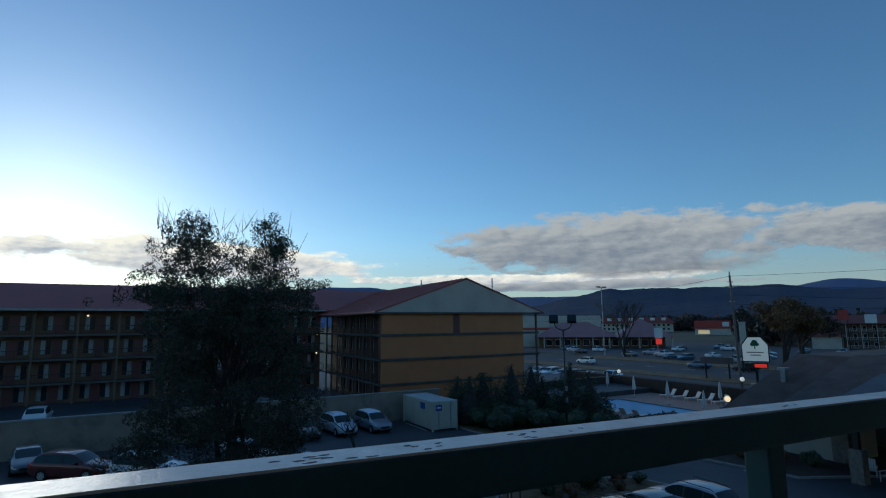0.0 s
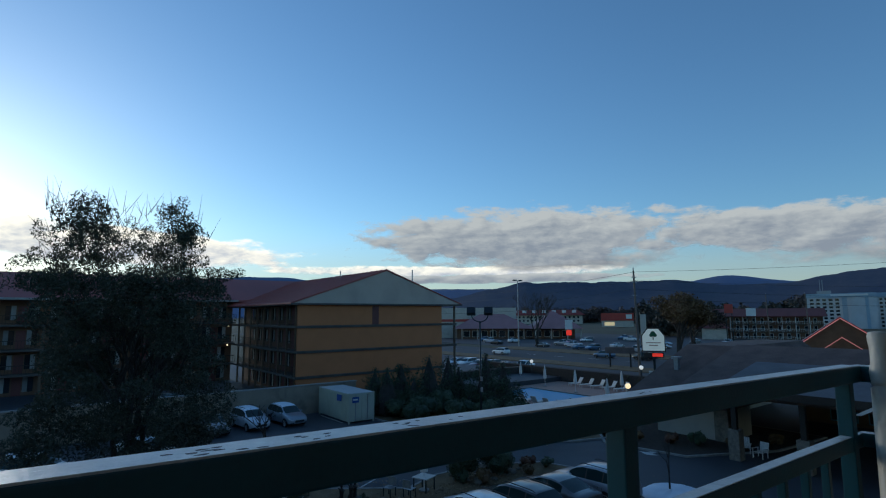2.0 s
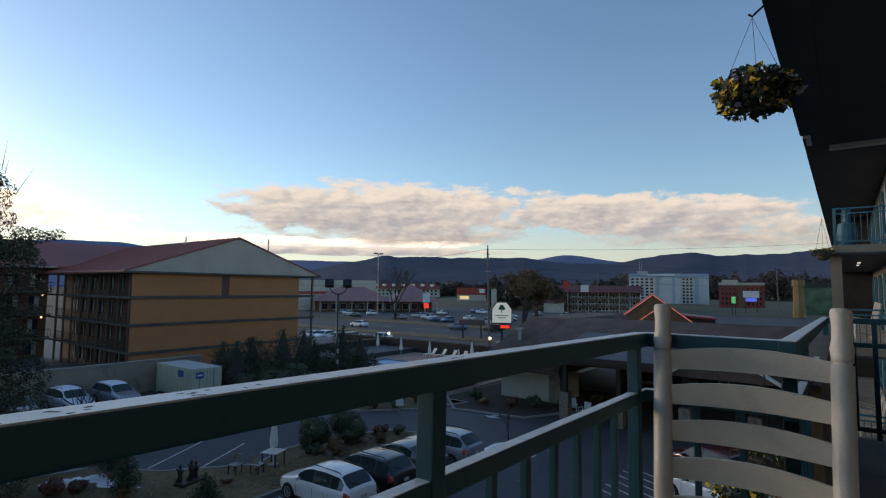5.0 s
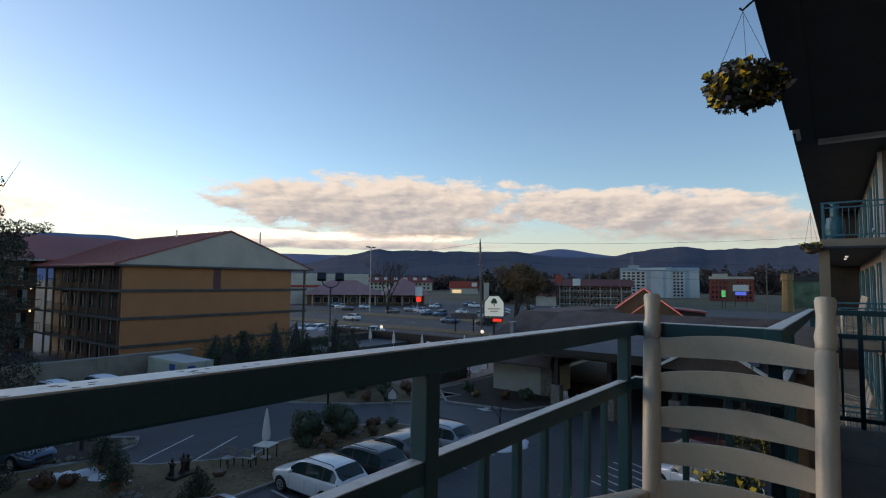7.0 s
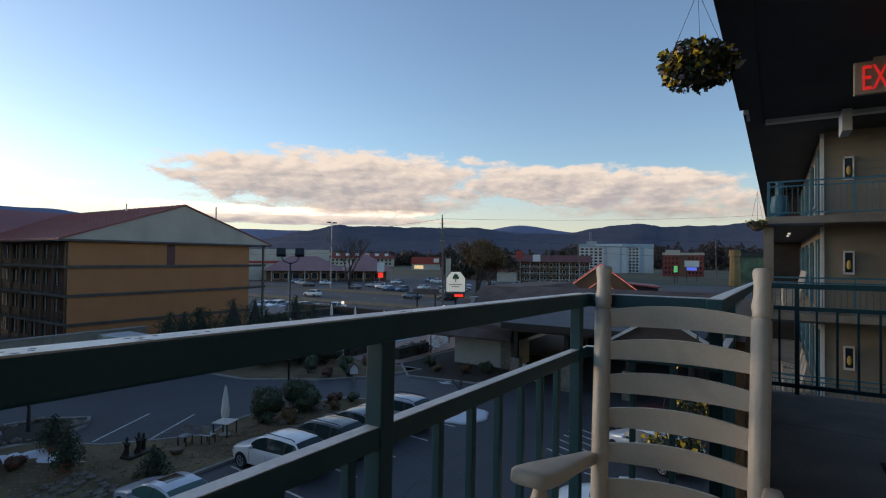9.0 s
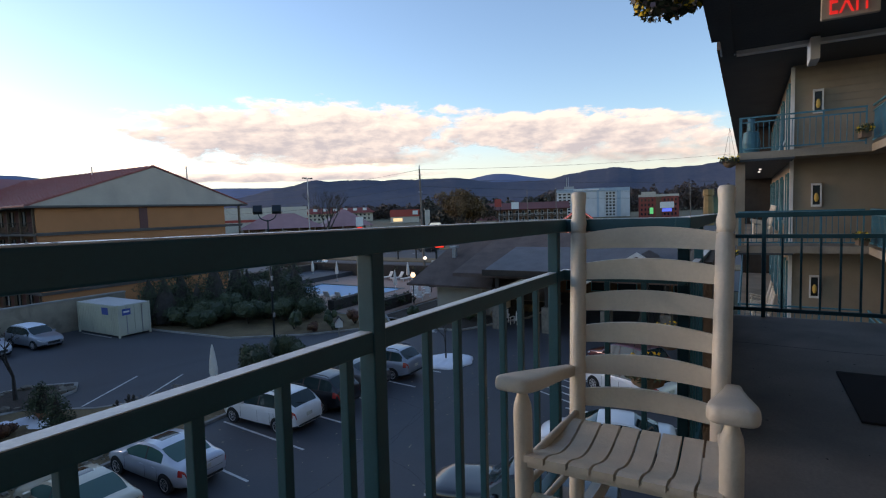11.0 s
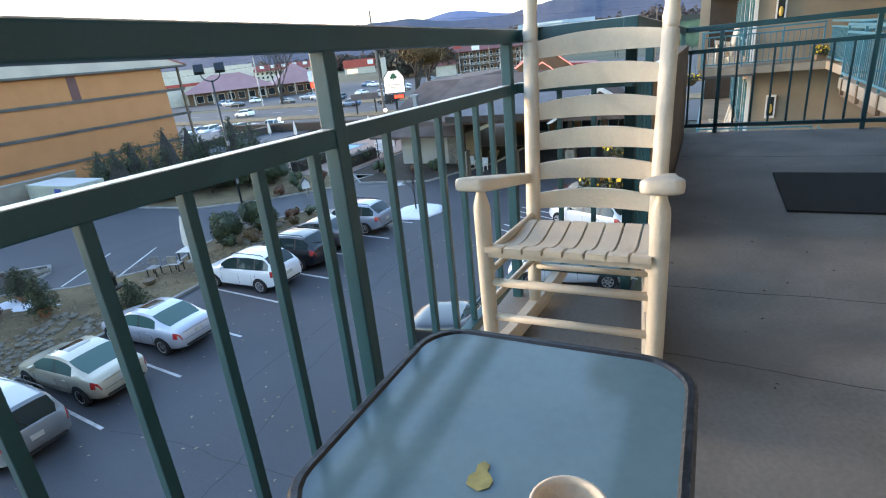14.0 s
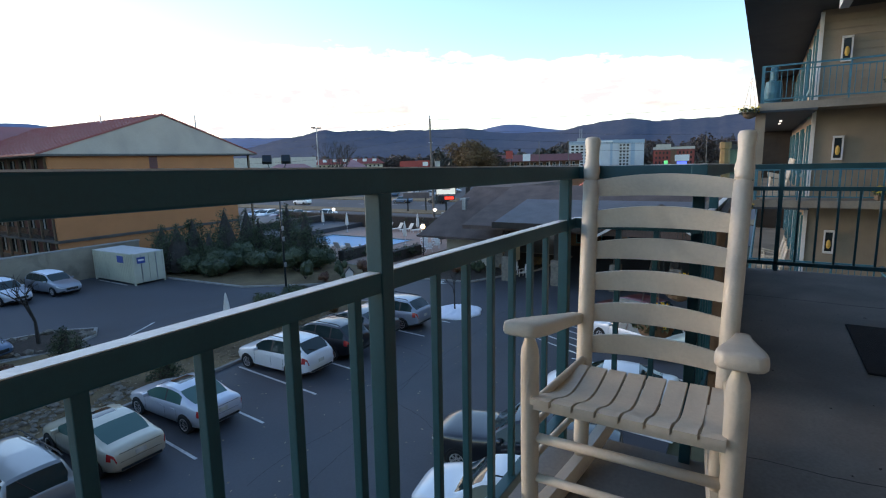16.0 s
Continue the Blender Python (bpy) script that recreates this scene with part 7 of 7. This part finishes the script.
# brick hotel
bh2 = thing("brick_hotel", "red brick hotel with pale parapet", "building", (338, 46, G), -82)
bh2.scale = (0.8, 1, 1)
bar("wall", M_BRICK, bh2, -14, 14, 0, 14, 0, 13)
bar("parapet", M_STUCCO, bh2, -14.2, 14.2, -0.3, 14.2, 12.6, 14.0)
bar("tower", M_STUCCO, bh2, -12, -2, -0.6, 8, 12.5, 15.6)
bar("stair_panel", M_DARKIN, bh2, -2, 2, -0.5, 0, 0, 12.4)
windows(bh2, -13, -3, 0, 1.5, 4, 4, 1.2, 1.4, 2.8, frame_m=M_BRICK), windows(bh2, 3, 13, 0, 1.5, 4, 4, 1.2, 1.4, 2.8, frame_m=M_BRICK)
# restaurant with neon-edged gable
re = thing("restaurant", "log restaurant with red roof and neon-edged gable", "building", (118.5, 33.0, G), -74)
re.scale = (0.68, 0.68, 0.8)
bar("wall", M_WOODDK, re, -9, 9, 0, 22, 0, 3.6)
bm = bmesh.new()
prism(bm, [(-11.5, 2.9), (11.5, 2.9), (0, 10.2)], "y", -1.0, -0.6)
part("gable", bm, mat("log_gable", (0.16, 0.08, 0.04), 0.8, var=0.3, scale=0.6), re, "log boarded gable")
bm = bmesh.new()
for s in (-1, 1):
    prism(bm, [(s * 12, 2.7), (0, 10.3), (0, 10.7), (s * 12, 3.1)], "y", -1.4, 24)
prism(bm, [(9, 5.0), (18.5, 4.3), (18.5, 3.9), (9, 4.6)], "y", 2, 20)
part("roof", bm, mat("bright_red_roof", (0.33, 0.03, 0.03), 0.5, var=0.15, scale=0.3), re)
for s in (-1, 1):
    bm = bmesh.new()
    prism(bm, [(s * 11.8, 2.75), (0, 10.25), (0, 10.5), (s * 11.8, 3.0)], "y", -1.6, -1.42)
    part("neon_edge", bm, M_NEON, re, "red neon tube")
    bm = bmesh.new()
    prism(bm, [(s * 5, 2.75), (0, 5.9), (0, 6.1), (s * 5, 2.95)], "y", -2.0, -1.82)
    part("neon_edge", bm, M_NEON, re, "red neon tube")
bar("porch", M_WOODDK, re, -5, 5, -1.8, 0, 2.2, 2.7)
bar("wall", M_WOODDK, re, 9, 18, 3, 20, 0, 4.2)
for x in (-6, -3, 3, 6):
    bm = bmesh.new()
    bmesh.ops.create_icosphere(bm, subdivisions=1, radius=0.2, matrix=Matrix.Translation((x, -1.5, 1.8)))
    part("porch_lamp", bm, M_WARM, re)
# painted hall and tan column near the edge of the view
mu = thing("mural_building", "dark hall with a green painted mural wall", "building", (270, 8, G), -88)
bar("wall", M_GREENMURAL, mu, -6, 30, 0, 10, 0, 11)
bar("roof_band", M_BLACK, mu, -6.3, 30, -0.3, 10, 11, 13)
tc = thing("tan_tower", "tapered tan tower beside the mural hall", "tower", (222, 12.6, G))
bm = bmesh.new()
lathe(bm, [(2.0, 0), (1.6, 11), (2.0, 11.2), (1.9, 13.4)], 8)
part("shaft", bm, mat("tan_plaster", (0.24, 0.15, 0.06), 0.8, scale=0.3), tc)


def roadside_sign(at, h, w, ph, material, label, rz=-70, led=None):
    ob = thing("roadside_sign", label, "sign", at, rz, "roadside signs")
    for s in (-1, 1):
        bar("post", M_BLACK, ob, s * w * 0.35 - 0.12, s * w * 0.35 + 0.12, -0.12, 0.12, 0, h)
    bar("panel", material, ob, -w / 2, w / 2, -0.2, 0.2, h, h + ph, bevel=0.04)
    if led:
        bar("display", led, ob, -w * 0.35, w * 0.35, -0.3, -0.2, h - ph * 0.6, h - 0.2, label="lit display")
    return ob


roadside_sign((150, 122, G), 4.0, 2.6, 3.4, M_WHITE, "white road sign with a red lit display", -52, M_LED)
roadside_sign((186, 83, G), 9.4, 2.6, 3.0, M_RED, "tall red sign on two posts")
roadside_sign((186, 76, G), 8.4, 2.8, 2.6, M_WHITE, "white arched motel sign on posts")
roadside_sign((230, 34, G), 4.5, 1.4, 2.6, glow("green_neon", (0.1, 0.9, 0.3), 0.12), "tall slim sign with green light", -78)
roadside_sign((262, 32, G), 6.5, 6.0, 2.8, M_WHITE, "white curved sign with blue lit panel", -82, glow("blue_led", (0.1, 0.2, 1.0), 0.25))
roadside_sign((97, 60, G), 3.2, 1.1, 6.0, M_STUCCO, "pale roadside board by the pole", -59)

# tall parking light across the road
pl = thing("parking_light", "tall slim parking light with four heads", "lamp post", (113.5, 111.0, G))
bm = bmesh.new()
tube(bm, (0, 0, 0), (0, 0, 19.5), 0.2, 0.12)
part("pole", bm, M_METAL, pl)
for s in (-1, 1):
    bar("head", M_BLACK, pl, s * 1.2 - 0.6, s * 1.2 + 0.6, -0.3, 0.3, 19.4, 19.7)
bar("cross_arm", M_METAL, pl, -1.3, 1.3, -0.06, 0.06, 19.3, 19.42)

# trees of the town
tree("bare_tree", "large bare tree beside the parking light", (116, 106, G), 4.4, 0.3, 6, M_LEAF, 0, 0.3, 57, bare=True, spread=0.55, stems=3)
tree("rust_tree", "broad tree with rust-brown autumn leaves", (119, 65.0, G), 4.0, 0.42, 4, M_RUST, 22000, 0.25, 52, clump=2.4, spread=0.62, stems=4)
tree("rust_tree", "dark autumn tree behind the sign", (136, 70, G), 3.4, 0.4, 4, leafy("dark_autumn_leaves", (0.03, 0.025, 0.015), (0.08, 0.05, 0.025)), 7000, 0.3, 53, clump=2.4, spread=0.75, stems=2)
bmw = []
rg = random.Random(8)
for k in range(760):
    az = rg.uniform(33, 97)
    d = rg.uniform(600, 780)
    h = rg.uniform(11, 20) * (1.6 if 70 < az < 90 else 1)
    bmw.append((d * math.sin(radians(az)), d * math.cos(radians(az)), G + h * rg.uniform(0.35, 0.6), rg.uniform(4, 9), h * rg.uniform(0.3, 0.5)))
o = new("distant_woods", leaf_mesh("distant_woods", leafy("brown_winter_woods", (0.05, 0.034, 0.032), (0.085, 0.056, 0.046)), bmw, 110000, 1.4, 9, 0.6))
tagged(o, "belt of brown winter woods behind the town", "woods", kind="stuff")
bmw = []
for k in range(110):
    az, d = rg.uniform(58, 72), rg.uniform(235, 300)
    h = rg.uniform(10, 17)
    bmw.append((d * math.sin(radians(az)), d * math.cos(radians(az)), G + h * rg.uniform(0.35, 0.6), rg.uniform(2, 4.5), h * rg.uniform(0.3, 0.45)))
o = new("distant_grove", leaf_mesh("distant_evergreens", leafy("dull_woods", (0.03, 0.03, 0.022), (0.06, 0.05, 0.035)), bmw, 30000, 0.7, 10, 0.6))
tagged(o, "belt of dark winter trees behind the motel", "woods", kind="stuff")
